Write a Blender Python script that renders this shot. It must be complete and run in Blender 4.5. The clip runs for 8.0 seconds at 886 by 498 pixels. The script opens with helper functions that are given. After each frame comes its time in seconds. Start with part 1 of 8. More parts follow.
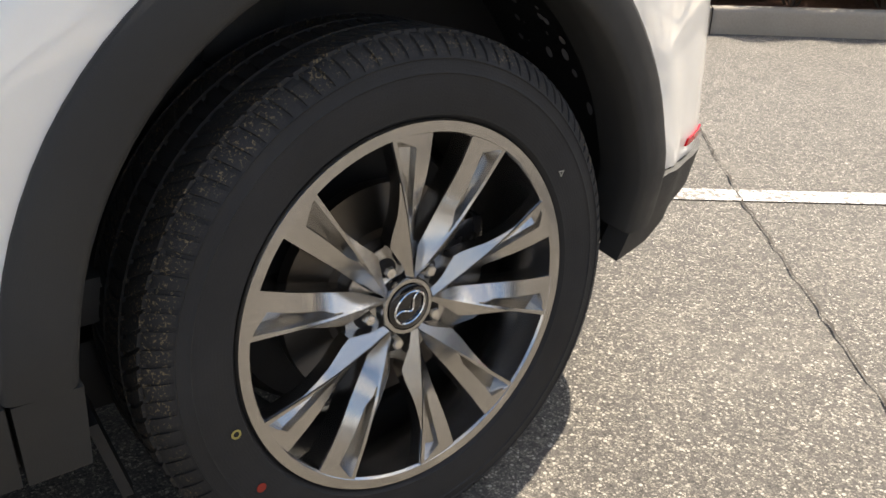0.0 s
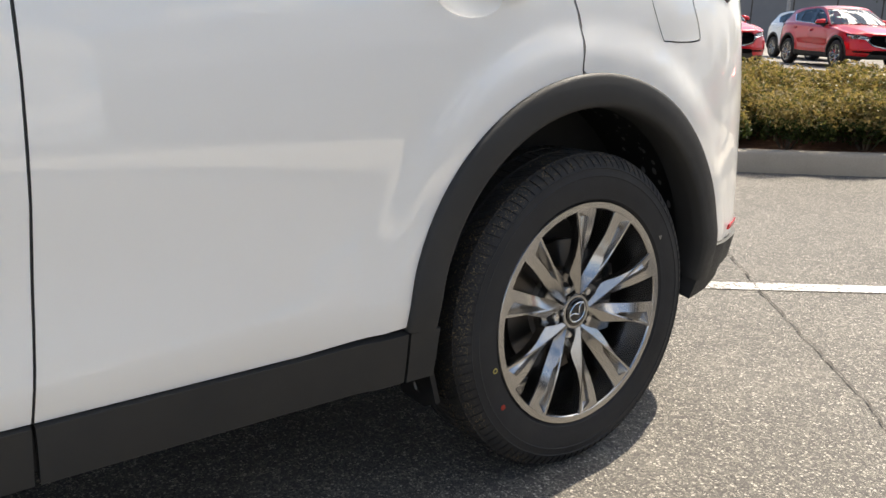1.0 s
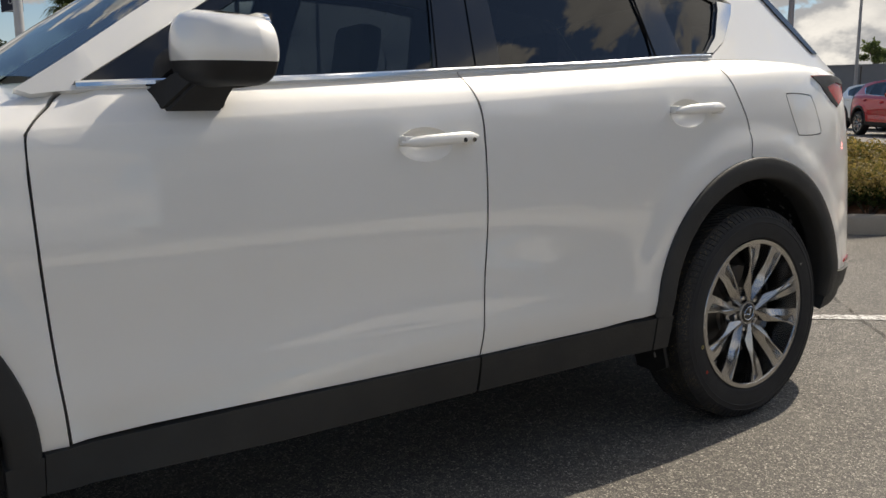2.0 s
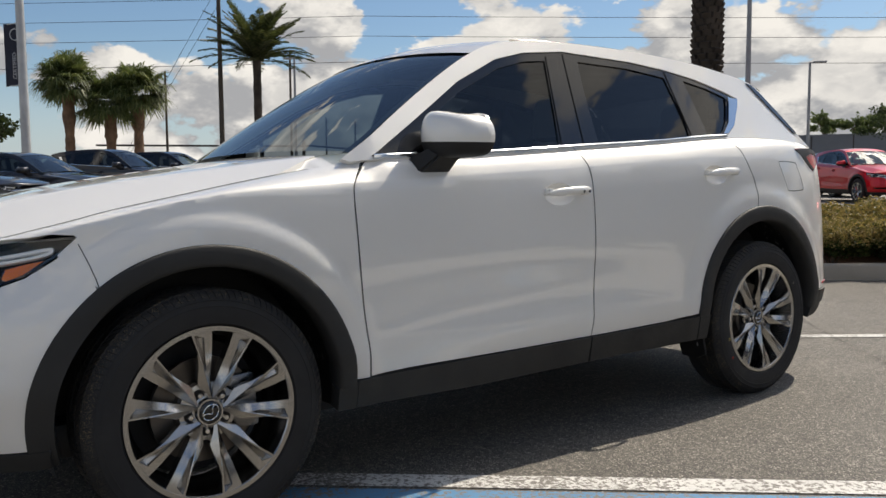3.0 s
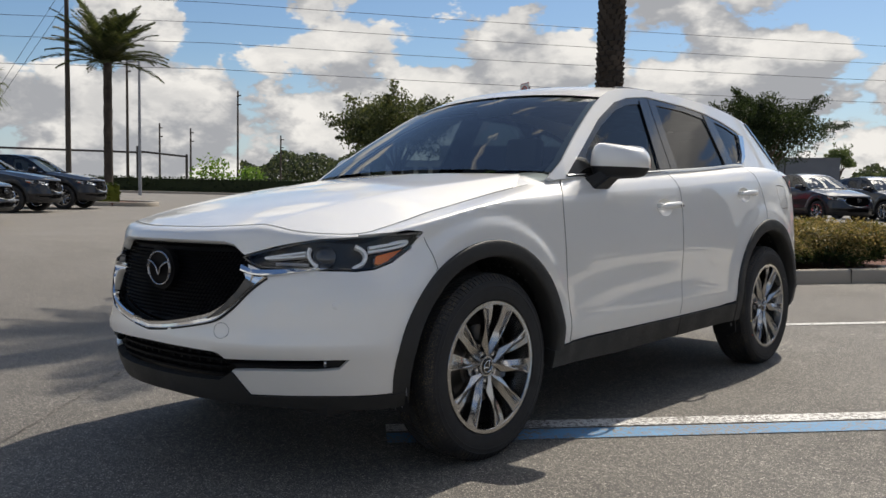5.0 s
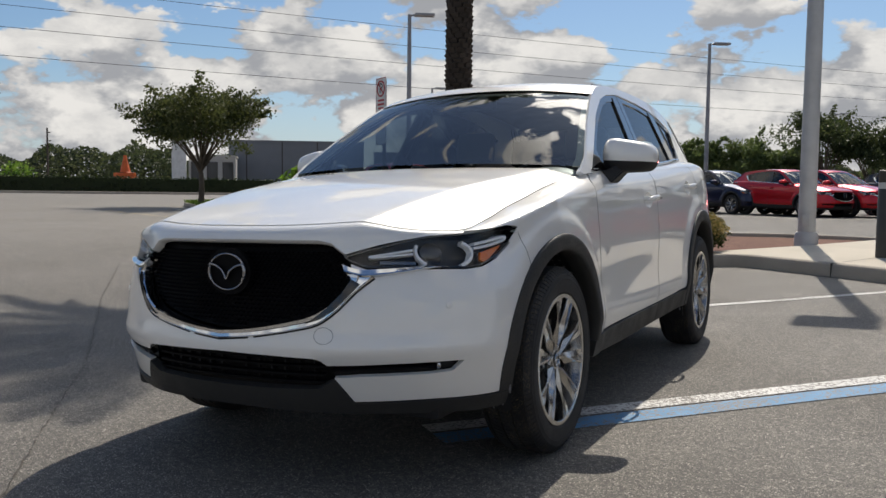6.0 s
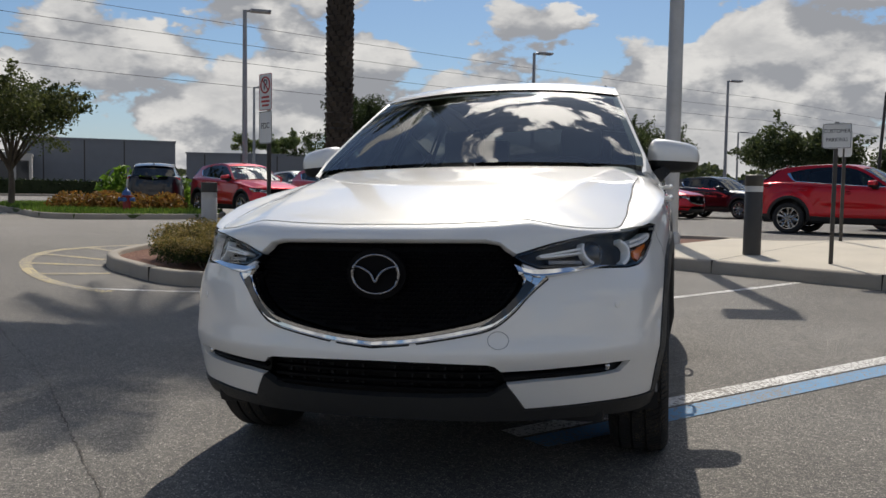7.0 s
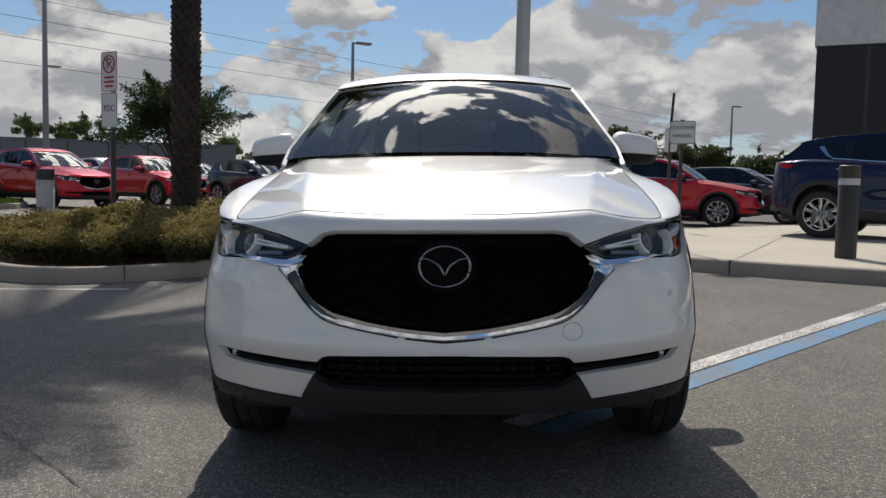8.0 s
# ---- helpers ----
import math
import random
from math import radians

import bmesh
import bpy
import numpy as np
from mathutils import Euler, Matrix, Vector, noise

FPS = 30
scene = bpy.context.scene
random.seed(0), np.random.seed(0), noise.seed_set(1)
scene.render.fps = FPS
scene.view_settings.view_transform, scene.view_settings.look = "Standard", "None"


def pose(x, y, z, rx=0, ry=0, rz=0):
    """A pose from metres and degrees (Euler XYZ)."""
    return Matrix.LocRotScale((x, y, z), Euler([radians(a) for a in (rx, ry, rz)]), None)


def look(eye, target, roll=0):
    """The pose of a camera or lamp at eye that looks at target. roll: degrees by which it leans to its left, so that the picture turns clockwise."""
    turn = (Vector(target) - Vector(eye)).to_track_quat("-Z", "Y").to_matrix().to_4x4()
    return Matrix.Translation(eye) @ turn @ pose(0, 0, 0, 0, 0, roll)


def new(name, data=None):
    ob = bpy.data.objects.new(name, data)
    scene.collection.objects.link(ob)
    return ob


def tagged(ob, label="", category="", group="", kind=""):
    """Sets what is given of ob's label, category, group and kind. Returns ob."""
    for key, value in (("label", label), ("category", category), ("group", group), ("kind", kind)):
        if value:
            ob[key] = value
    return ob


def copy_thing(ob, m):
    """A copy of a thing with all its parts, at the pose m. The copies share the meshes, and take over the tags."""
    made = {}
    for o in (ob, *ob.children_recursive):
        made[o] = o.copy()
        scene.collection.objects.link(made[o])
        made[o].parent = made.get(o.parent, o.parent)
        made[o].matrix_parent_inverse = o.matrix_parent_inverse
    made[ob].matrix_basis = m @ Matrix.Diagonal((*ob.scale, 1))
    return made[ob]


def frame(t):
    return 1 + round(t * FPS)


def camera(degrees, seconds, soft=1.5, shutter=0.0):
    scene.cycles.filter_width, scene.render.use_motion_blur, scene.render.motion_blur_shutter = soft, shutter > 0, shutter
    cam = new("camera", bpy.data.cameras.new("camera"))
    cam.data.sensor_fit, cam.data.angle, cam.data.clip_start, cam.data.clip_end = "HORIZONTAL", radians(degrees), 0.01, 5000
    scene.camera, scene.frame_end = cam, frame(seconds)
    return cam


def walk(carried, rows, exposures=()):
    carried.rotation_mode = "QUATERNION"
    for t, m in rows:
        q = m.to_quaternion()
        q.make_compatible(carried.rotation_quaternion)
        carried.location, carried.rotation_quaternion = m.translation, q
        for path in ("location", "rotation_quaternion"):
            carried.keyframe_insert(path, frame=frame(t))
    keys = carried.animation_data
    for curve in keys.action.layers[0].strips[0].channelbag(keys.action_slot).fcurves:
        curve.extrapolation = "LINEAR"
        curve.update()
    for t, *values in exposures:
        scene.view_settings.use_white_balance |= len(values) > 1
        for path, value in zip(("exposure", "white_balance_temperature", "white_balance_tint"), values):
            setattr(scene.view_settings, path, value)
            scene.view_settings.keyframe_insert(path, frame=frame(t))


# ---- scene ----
cam = camera(55.0, 8.0)
PATH = [
    (0, (1.672, 2.115, 0.917), (0.241, 3.248, 0.101), 1.5),
    (0.5, (1.872, 1.809, 0.957), (0.400, 2.967, 0.255), 1.5),
    (1, (2.119, 1.333, 1.005), (0.593, 2.521, 0.496), 1.6),
    (1.5, (2.401, 0.824, 1.055), (0.758, 1.903, 0.688), 0.0),
    (2, (2.655, 0.267, 1.085), (1.008, 1.353, 0.756), -0.3),
    (2.2, (2.779, 0.045, 1.072), (1.130, 1.149, 0.829), -0.8),
    (3.5, (3.404, -1.360, 1.066), (1.811, -0.162, 0.900), 0.4),
    (4, (3.449, -1.735, 1.068), (1.890, -0.491, 0.927), 1.5),
    (4.2, (3.403, -1.900, 1.067), (1.859, -0.636, 0.931), 1.7),
    (5.3, (2.680, -2.726, 1.062), (1.442, -1.161, 0.920), 0.4),
    (5.5, (2.501, -2.843, 1.058), (1.337, -1.224, 0.916), 0.1),
    (6, (1.999, -3.123, 1.048), (1.069, -1.358, 0.904), 0.6),
    (6.5, (1.445, -3.314, 1.033), (0.793, -1.427, 0.899), 1.0),
    (6.7, (1.193, -3.343, 1.006), (0.626, -1.429, 0.874), 1.3),
    (7, (0.874, -3.429, 1.013), (0.363, -1.500, 0.881), 0.9),
    (7.5, (0.368, -3.484, 1.014), (0.124, -1.504, 0.876), 1.0),
    (8, (0.042, -3.471, 0.995), (-0.010, -1.477, 0.849), 1.3),
]
EXPOSURES = [(0, 1.25, 7560, 11), (0.5, 1.22, 7500, 11), (1, 1.15, 7360, 10), (1.5, 0.36, 7400, 10), (2, 0.28, 7380, 10), (3.5, 0.26, 7080, 10),
             (5.5, 0.19, 6930, 10), (6.5, 0.04, 6830, 10), (8, -0.08, 6780, 10)]
walk(cam, [(t, look(eye, target, roll)) for t, eye, target, roll in PATH], EXPOSURES)

# ---- world and sun ----
SUN_DIR = Vector((-0.16, 1.0, 1.18)).normalized()  # towards the sun, about 49 degrees up
world = bpy.data.worlds.new("sky")
scene.world = world
world.use_nodes = True
wt = world.node_tree
wt.nodes.clear()


def wnode(kind, **inputs):
    n = wt.nodes.new(kind)
    for k, v in inputs.items():
        n.inputs[k].default_value = v
    return n


def wmath(op, a, b=None, c=None, clamp=False):
    n = wt.nodes.new("ShaderNodeMath")
    n.operation, n.use_clamp = op, clamp
    for i, v in enumerate((a, b, c)):
        if v is None:
            continue
        if isinstance(v, (int, float)):
            n.inputs[i].default_value = v
        else:
            wt.links.new(v, n.inputs[i])
    return n.outputs[0]


sky = wnode("ShaderNodeTexSky")
sky.sky_type, sky.sun_disc = "NISHITA", False
sky.sun_elevation = math.asin(SUN_DIR.z)
sky.sun_rotation = math.atan2(SUN_DIR.x, SUN_DIR.y)
sky.air_density, sky.dust_density, sky.ozone_density = 1.0, 0.6, 1.5
coord = wnode("ShaderNodeTexCoord")
sep = wnode("ShaderNodeSeparateXYZ")
wt.links.new(coord.outputs["Generated"], sep.inputs[0])
zup = wmath("MAXIMUM", sep.outputs[2], 0.0)
flat = wnode("ShaderNodeCombineXYZ")
den = wmath("ADD", wmath("MULTIPLY", zup, 0.6), 0.75)
wt.links.new(wmath("DIVIDE", sep.outputs[0], den), flat.inputs[0])
wt.links.new(wmath("DIVIDE", sep.outputs[1], den), flat.inputs[1])
wt.links.new(wmath("MULTIPLY", sep.outputs[2], 1.9), flat.inputs[2])


def cloud_noise(scale, detail, rough, offset, twist=0.0):
    shift = wnode("ShaderNodeVectorMath")
    shift.operation = "ADD"
    shift.inputs[1].default_value = offset
    wt.links.new(flat.outputs[0], shift.inputs[0])
    n = wnode("ShaderNodeTexNoise", Scale=scale, Detail=detail, Roughness=rough, Distortion=twist)
    wt.links.new(shift.outputs[0], n.inputs["Vector"])
    return n.outputs[0]


def smooth(x, a, b, lo=0.0, hi=1.0):
    n = wt.nodes.new("ShaderNodeMapRange")
    n.interpolation_type = "SMOOTHSTEP"
    n.inputs[1].default_value, n.inputs[2].default_value, n.inputs[3].default_value, n.inputs[4].default_value = a, b, lo, hi
    wt.links.new(x, n.inputs[0])
    return n.outputs[0]


def blend(fac, a, b):
    n = wt.nodes.new("ShaderNodeMix")
    n.data_type = "RGBA"
    wt.links.new(fac, n.inputs[0])
    for i, v in ((6, a), (7, b)):
        if isinstance(v, tuple):
            n.inputs[i].default_value = (*v, 1)
        else:
            wt.links.new(v, n.inputs[i])
    return n.outputs[2]


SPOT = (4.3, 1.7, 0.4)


def cells(scale, offset):
    shift = wnode("ShaderNodeVectorMath")
    shift.operation = "ADD"
    shift.inputs[1].default_value = offset
    wt.links.new(flat.outputs[0], shift.inputs[0])
    ruffle = wnode("ShaderNodeTexNoise", Scale=scale * 1.7, Detail=4.0, Roughness=0.6)
    wt.links.new(shift.outputs[0], ruffle.inputs["Vector"])
    push = wnode("ShaderNodeVectorMath")
    push.operation = "MULTIPLY_ADD"
    push.inputs[1].default_value = (0.16, 0.16, 0.16)
    wt.links.new(ruffle.outputs[1], push.inputs[0])
    wt.links.new(shift.outputs[0], push.inputs[2])
    n = wnode("ShaderNodeTexVoronoi", Scale=scale)
    n.feature = "SMOOTH_F1"
    n.inputs["Smoothness"].default_value = 0.35
    wt.links.new(push.outputs[0], n.inputs["Vector"])
    return n.outputs["Distance"]


def lumps(lift):
    o = (SPOT[0], SPOT[1], SPOT[2] + lift)
    puff = wmath("ADD", wmath("MULTIPLY", cells(4.7, o), -0.36), wmath("MULTIPLY", cells(11.0, o), -0.18))
    return wmath("ADD", puff, wmath("MULTIPLY", cloud_noise(7.0, 6.0, 0.49, o, 0.1), 0.40))


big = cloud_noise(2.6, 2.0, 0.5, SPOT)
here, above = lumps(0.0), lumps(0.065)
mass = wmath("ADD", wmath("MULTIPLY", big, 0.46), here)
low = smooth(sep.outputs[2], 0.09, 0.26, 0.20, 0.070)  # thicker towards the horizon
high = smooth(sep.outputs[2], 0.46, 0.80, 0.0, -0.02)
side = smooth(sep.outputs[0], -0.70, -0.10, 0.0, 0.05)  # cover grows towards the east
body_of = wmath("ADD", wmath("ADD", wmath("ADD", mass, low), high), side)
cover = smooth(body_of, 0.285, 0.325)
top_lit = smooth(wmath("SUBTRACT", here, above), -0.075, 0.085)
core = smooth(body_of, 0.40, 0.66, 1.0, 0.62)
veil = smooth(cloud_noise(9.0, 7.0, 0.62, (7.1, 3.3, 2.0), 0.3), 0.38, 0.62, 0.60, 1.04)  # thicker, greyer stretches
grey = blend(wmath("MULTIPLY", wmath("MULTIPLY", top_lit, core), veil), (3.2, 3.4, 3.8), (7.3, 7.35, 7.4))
# clouds near the sun shine through
toward = wnode("ShaderNodeVectorMath")
toward.operation = "DOT_PRODUCT"
toward.inputs[1].default_value = SUN_DIR
wt.links.new(coord.outputs["Generated"], toward.inputs[0])
glow = smooth(toward.outputs["Value"], 0.90, 1.0, 0.0, 1.0)
halo = blend(smooth(toward.outputs["Value"], 0.76, 0.95), grey, (7.0, 7.0, 7.0))
bright = blend(wmath("POWER", glow, 2.4), halo, (54.0, 53.0, 51.5))
haze = smooth(sep.outputs[2], 0.0, 0.16, 0.50, 0.0)
clear = wt.nodes.new("ShaderNodeMix")
clear.data_type, clear.blend_type = "RGBA", "MULTIPLY"
clear.inputs[0].default_value = 1.0
clear.inputs[7].default_value = (0.58, 0.71, 0.85, 1)
wt.links.new(sky.outputs[0], clear.inputs[6])
deep = blend(haze, clear.outputs[2], (4.6, 5.4, 6.6))
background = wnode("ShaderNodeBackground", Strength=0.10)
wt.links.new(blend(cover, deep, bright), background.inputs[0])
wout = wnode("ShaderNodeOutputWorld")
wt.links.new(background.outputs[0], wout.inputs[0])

sun = new("sun", bpy.data.lights.new("sun", "SUN"))
sun.data.energy, sun.data.angle, sun.data.color = 3.4, radians(0.53), (1.0, 0.95, 0.88)
sun.matrix_world = look(SUN_DIR * 60, (0, 0, 0))

# ---- materials ----
class Nodes:
    """A short way to wire a material."""

    def __init__(self, name):
        self.mat = bpy.data.materials.new(name)
        self.mat.use_nodes = True
        self.t = self.mat.node_tree
        self.bsdf = self.t.nodes["Principled BSDF"]
        self.out = self.t.nodes["Material Output"]

    def put(self, socket, value):
        if isinstance(value, bpy.types.NodeSocket):
            self.t.links.new(value, socket)
        else:
            socket.default_value = value

    def set(self, **values):
        for k, v in values.items():
            self.put(self.bsdf.inputs[k.replace("_", " ")], v)
        return self

    def node(self, kind, **values):
        n = self.t.nodes.new(kind)
        for k, v in values.items():
            self.put(n.inputs[k], v)
        return n

    def coord(self, scale=(1, 1, 1), kind="Object", shift=(0, 0, 0), turn=0.0):
        c = self.node("ShaderNodeTexCoord")
        m = self.node("ShaderNodeMapping")
        self.put(m.inputs[0], c.outputs[kind])
        m.inputs[1].default_value = shift
        m.inputs[2].default_value = (0, 0, turn)
        m.inputs[3].default_value = scale
        return m.outputs[0]

    def noise(self, scale, detail=4.0, rough=0.55, vec=None, out=0):
        n = self.node("ShaderNodeTexNoise", Scale=scale, Detail=detail, Roughness=rough)
        self.put(n.inputs["Vector"], vec or self.coord())
        return n.outputs[out]

    def voronoi(self, scale, vec=None, feature="F1", out="Color"):
        n = self.t.nodes.new("ShaderNodeTexVoronoi")
        n.feature = feature
        n.inputs["Scale"].default_value = scale
        self.put(n.inputs["Vector"], vec or self.coord())
        return n.outputs[out]

    def ramp(self, fac, *stops):
        r = self.t.nodes.new("ShaderNodeValToRGB")
        self.put(r.inputs[0], fac)
        el = r.color_ramp.elements
        while len(el) < len(stops):
            el.new(0.5)
        for e, (p, c) in zip(el, stops):
            e.position = p
            e.color = (*c, 1) if isinstance(c, tuple) else (c, c, c, 1)
        return r.outputs[0]

    def mix(self, fac, a, b, blend="MIX"):
        n = self.t.nodes.new("ShaderNodeMix")
        n.data_type, n.blend_type = "RGBA", blend
        self.put(n.inputs[0], fac)
        for i, v in ((6, a), (7, b)):
            self.put(n.inputs[i], (*v, 1) if isinstance(v, tuple) else v)
        return n.outputs[2]

    def math(self, op, a, b=0.0):
        n = self.t.nodes.new("ShaderNodeMath")
        n.operation = op
        self.put(n.inputs[0], a)
        self.put(n.inputs[1], b)
        return n.outputs[0]

    def bump(self, height, strength=0.3, distance=0.01):
        n = self.node("ShaderNodeBump", Strength=strength, Distance=distance, Height=height)
        self.put(self.bsdf.inputs["Normal"], n.outputs[0])
        return self


def plain(name, color, rough=0.5, metal=0.0, grain=0.0, scale=40.0, coat=0.0, vary=0.12):
    """Paint, plastic, metal: a colour with soft blotches and, if asked, a fine grain."""
    m = Nodes(name)
    dark = tuple(c * (1 - vary) for c in color)
    light = tuple(min(1, c * (1 + vary)) for c in color)
    blot = m.noise(3.0, 5.0)
    m.set(Base_Color=m.ramp(blot, (0.3, dark), (0.7, light)), Metallic=metal, Coat_Weight=coat, Coat_Roughness=0.03)
    fine = m.noise(scale * 6, 3.0)
    m.set(Roughness=m.ramp(m.noise(9.0), (0.3, max(0.0, rough * 0.85)), (0.7, min(1.0, rough * 1.15))))
    if grain:
        m.bump(fine, grain, 0.004)
    return m.mat


def paint(name, color, flake=0.06, metal=0.0, rough=0.28, dusty=0.012, coat=1.5, gloss=0.25):
    """Car paint under a clear coat, with a fine pearl flake."""
    m = Nodes(name)
    cell = m.voronoi(1400.0)
    tint = m.mix(flake, color, m.mix(1.0, color, cell, "OVERLAY"))
    dust = m.noise(2.5, 6.0, 0.6)
    m.set(Base_Color=m.mix(m.ramp(dust, (0.45, 0.0), (0.9, dusty)), tint, (0.42, 0.39, 0.34)), Metallic=metal, Roughness=rough,
          Specular_IOR_Level=gloss,
          Coat_Weight=1.0, Coat_Roughness=m.ramp(m.noise(5.0, 6.0), (0.4, 0.008), (0.8, 0.035)), Coat_IOR=coat)
    return m.mat


def glass(name, tint, gloss_rough=0.0, mirror=0.08):
    """Tinted car glass: what passes is tinted, the rest mirrors, more so at a slant."""
    m = Nodes(name)
    clear = m.node("ShaderNodeBsdfTransparent", Color=(*tint, 1))
    gloss = m.node("ShaderNodeBsdfGlossy", Roughness=gloss_rough)
    slant = m.node("ShaderNodeLayerWeight", Blend=0.5).outputs["Facing"]
    fres = m.math("ADD", m.math("MULTIPLY", m.math("POWER", slant, 5.0), 1.0 - mirror), mirror)
    both = m.node("ShaderNodeMixShader")
    m.put(both.inputs[0], fres)
    m.put(both.inputs[1], clear.outputs[0])
    m.put(both.inputs[2], gloss.outputs[0])
    m.put(m.out.inputs[0], both.outputs[0])
    return m.mat


def asphalt():
    m = Nodes("asphalt")
    stone = m.voronoi(200.0)
    grit = m.voronoi(330.0, m.coord(shift=(3, 1, 0)))
    near = m.ramp(m.node("ShaderNodeSeparateColor", Color=stone).outputs[0],
                  (0.0, (0.030, 0.028, 0.026)), (0.38, (0.105, 0.094, 0.082)), (0.66, (0.225, 0.205, 0.172)), (0.85, (0.40, 0.365, 0.305)), (1.0, (0.66, 0.615, 0.53)))
    small = m.ramp(m.node("ShaderNodeSeparateColor", Color=grit).outputs[1],
                   (0.0, (0.05, 0.047, 0.044)), (0.5, (0.20, 0.185, 0.16)), (1.0, (0.50, 0.47, 0.41)))
    mixed = m.mix(0.30, near, small)
    gaps = m.voronoi(200.0, None, "DISTANCE_TO_EDGE", "Distance")
    mixed = m.mix(m.ramp(gaps, (0.0, 0.92), (0.20, 0.0)), mixed, (0.030, 0.028, 0.026))
    stain = m.noise(0.55, 6.0, 0.62)
    mixed = m.mix(m.ramp(stain, (0.42, 0.0), (0.72, 0.30)), mixed, (0.08, 0.075, 0.07))
    blot = m.noise(2.6, 5.0, 0.6, m.coord(shift=(7, 2, 0)))
    mixed = m.mix(m.ramp(blot, (0.52, 0.0), (0.78, 0.22)), mixed, (0.30, 0.275, 0.235))
    spots = m.noise(7.0, 2.0, 0.5, m.coord(shift=(1, 9, 0)))
    mixed = m.mix(m.ramp(spots, (0.70, 0.0), (0.76, 0.5)), mixed, (0.045, 0.042, 0.04))
    clump = m.noise(34.0, 4.0, 0.75, m.coord(shift=(4, 4, 0)))
    mixed = m.mix(m.ramp(clump, (0.40, 0.55), (0.52, 0.0)), mixed, (0.07, 0.065, 0.06))
    mixed = m.mix(m.ramp(clump, (0.55, 0.0), (0.70, 0.25)), mixed, (0.33, 0.30, 0.255))
    # single pale pebbles, and darker pits, that stand out from the rest
    pebble = m.node("ShaderNodeSeparateColor", Color=m.voronoi(105.0, m.coord(shift=(2, 5, 0))))
    round_ = m.ramp(m.voronoi(105.0, m.coord(shift=(2, 5, 0)), "F1", "Distance"), (0.30, 1.0), (0.42, 0.0))
    mixed = m.mix(m.math("MULTIPLY", m.ramp(pebble.outputs[0], (0.86, 0.0), (0.90, 0.75)), round_), mixed, (0.55, 0.51, 0.44))
    mixed = m.mix(m.math("MULTIPLY", m.ramp(pebble.outputs[1], (0.80, 0.0), (0.86, 0.75)), round_), mixed, (0.03, 0.028, 0.026))
    # paler tan westwards: the far asphalt's brightness at a slant, put into the colour
    slant_pale = m.ramp(m.math("MULTIPLY", m.node("ShaderNodeSeparateXYZ", Vector=m.coord()).outputs[0], -0.05), (0.20, 0.0), (0.60, 0.38))
    mixed = m.mix(slant_pale, mixed, m.mix(m.noise(1.3, 5.0), (0.27, 0.245, 0.21), (0.34, 0.31, 0.27)))
    m.set(Base_Color=mixed, Roughness=m.ramp(stain, (0.3, 0.72), (0.7, 0.9)))
    m.bump(m.math("ADD", m.voronoi(200.0, None, "F1", "Distance"), m.noise(300.0, 2.0)), -0.75, 0.008)
    return m.mat


def worn_paint(name, color, wear=0.55):
    """Road paint that has flaked away over the stones."""
    m = Nodes(name)
    chips = m.noise(55.0, 6.0, 0.7)
    patch = m.noise(1.6, 4.0)
    lost = m.math("ADD", chips, m.math("MULTIPLY", patch, 0.35))
    dirt = m.noise(9.0, 6.0)
    top = m.mix(m.ramp(dirt, (0.4, 0.0), (0.8, 0.35)), color, tuple(c * 0.55 for c in color))
    m.set(Base_Color=m.mix(m.ramp(lost, (wear + 0.13, 0.0), (wear + 0.19, 1.0)), top, (0.20, 0.185, 0.165)), Roughness=0.7)
    m.bump(m.voronoi(150.0, None, "F1", "Distance"), -0.4, 0.005)
    return m.mat


def concrete(name, color, stain=0.4):
    m = Nodes(name)
    big = m.noise(1.1, 6.0, 0.6)
    fine = m.noise(90.0, 3.0)
    base = m.mix(m.ramp(big, (0.40, 0.0), (0.78, stain)), color, tuple(c * 0.5 for c in color))
    base = m.mix(m.ramp(fine, (0.35, 0.22), (0.65, 0.0)), base, tuple(c * 0.55 for c in color))
    m.set(Base_Color=base, Roughness=0.88)
    m.bump(m.math("ADD", fine, m.noise(14.0)), 0.25, 0.004)
    return m.mat


def leafy(name, *colors, gloss=0.5):
    """Leaves: each clump or blade takes its own tone."""
    m = Nodes(name)
    g = m.node("ShaderNodeNewGeometry")
    stops = [(i / max(1, len(colors) - 1), c) for i, c in enumerate(colors)]
    tone = m.ramp(g.outputs["Random Per Island"], *stops)
    m.set(Base_Color=m.mix(m.ramp(m.noise(18.0), (0.35, 0.0), (0.75, 0.35)), tone, tuple(c * 0.5 for c in colors[0])), Roughness=gloss,
          Specular_IOR_Level=0.3)
    through_ = m.node("ShaderNodeBsdfTranslucent", Color=m.mix(0.5, tone, m.mix(1.0, tone, (1.0, 0.95, 0.35), "MULTIPLY")))
    both = m.node("ShaderNodeMixShader", Fac=0.42)
    m.put(both.inputs[1], m.bsdf.outputs[0])
    m.put(both.inputs[2], through_.outputs[0])
    m.put(m.out.inputs[0], both.outputs[0])
    return m.mat


def loose(name, a, b, c, scale=38.0, strength=0.9):
    """Mulch, soil: chips of several tones."""
    m = Nodes(name)
    cell = m.node("ShaderNodeSeparateColor", Color=m.voronoi(scale, m.coord((1, 2.2, 1)))).outputs[0]
    m.set(Base_Color=m.mix(m.noise(4.0), m.ramp(cell, (0.0, a), (0.5, b), (1.0, c)), a), Roughness=0.95)
    m.bump(m.voronoi(scale, m.coord((1, 2.2, 1)), "F1", "Distance"), -strength, 0.02)
    return m.mat


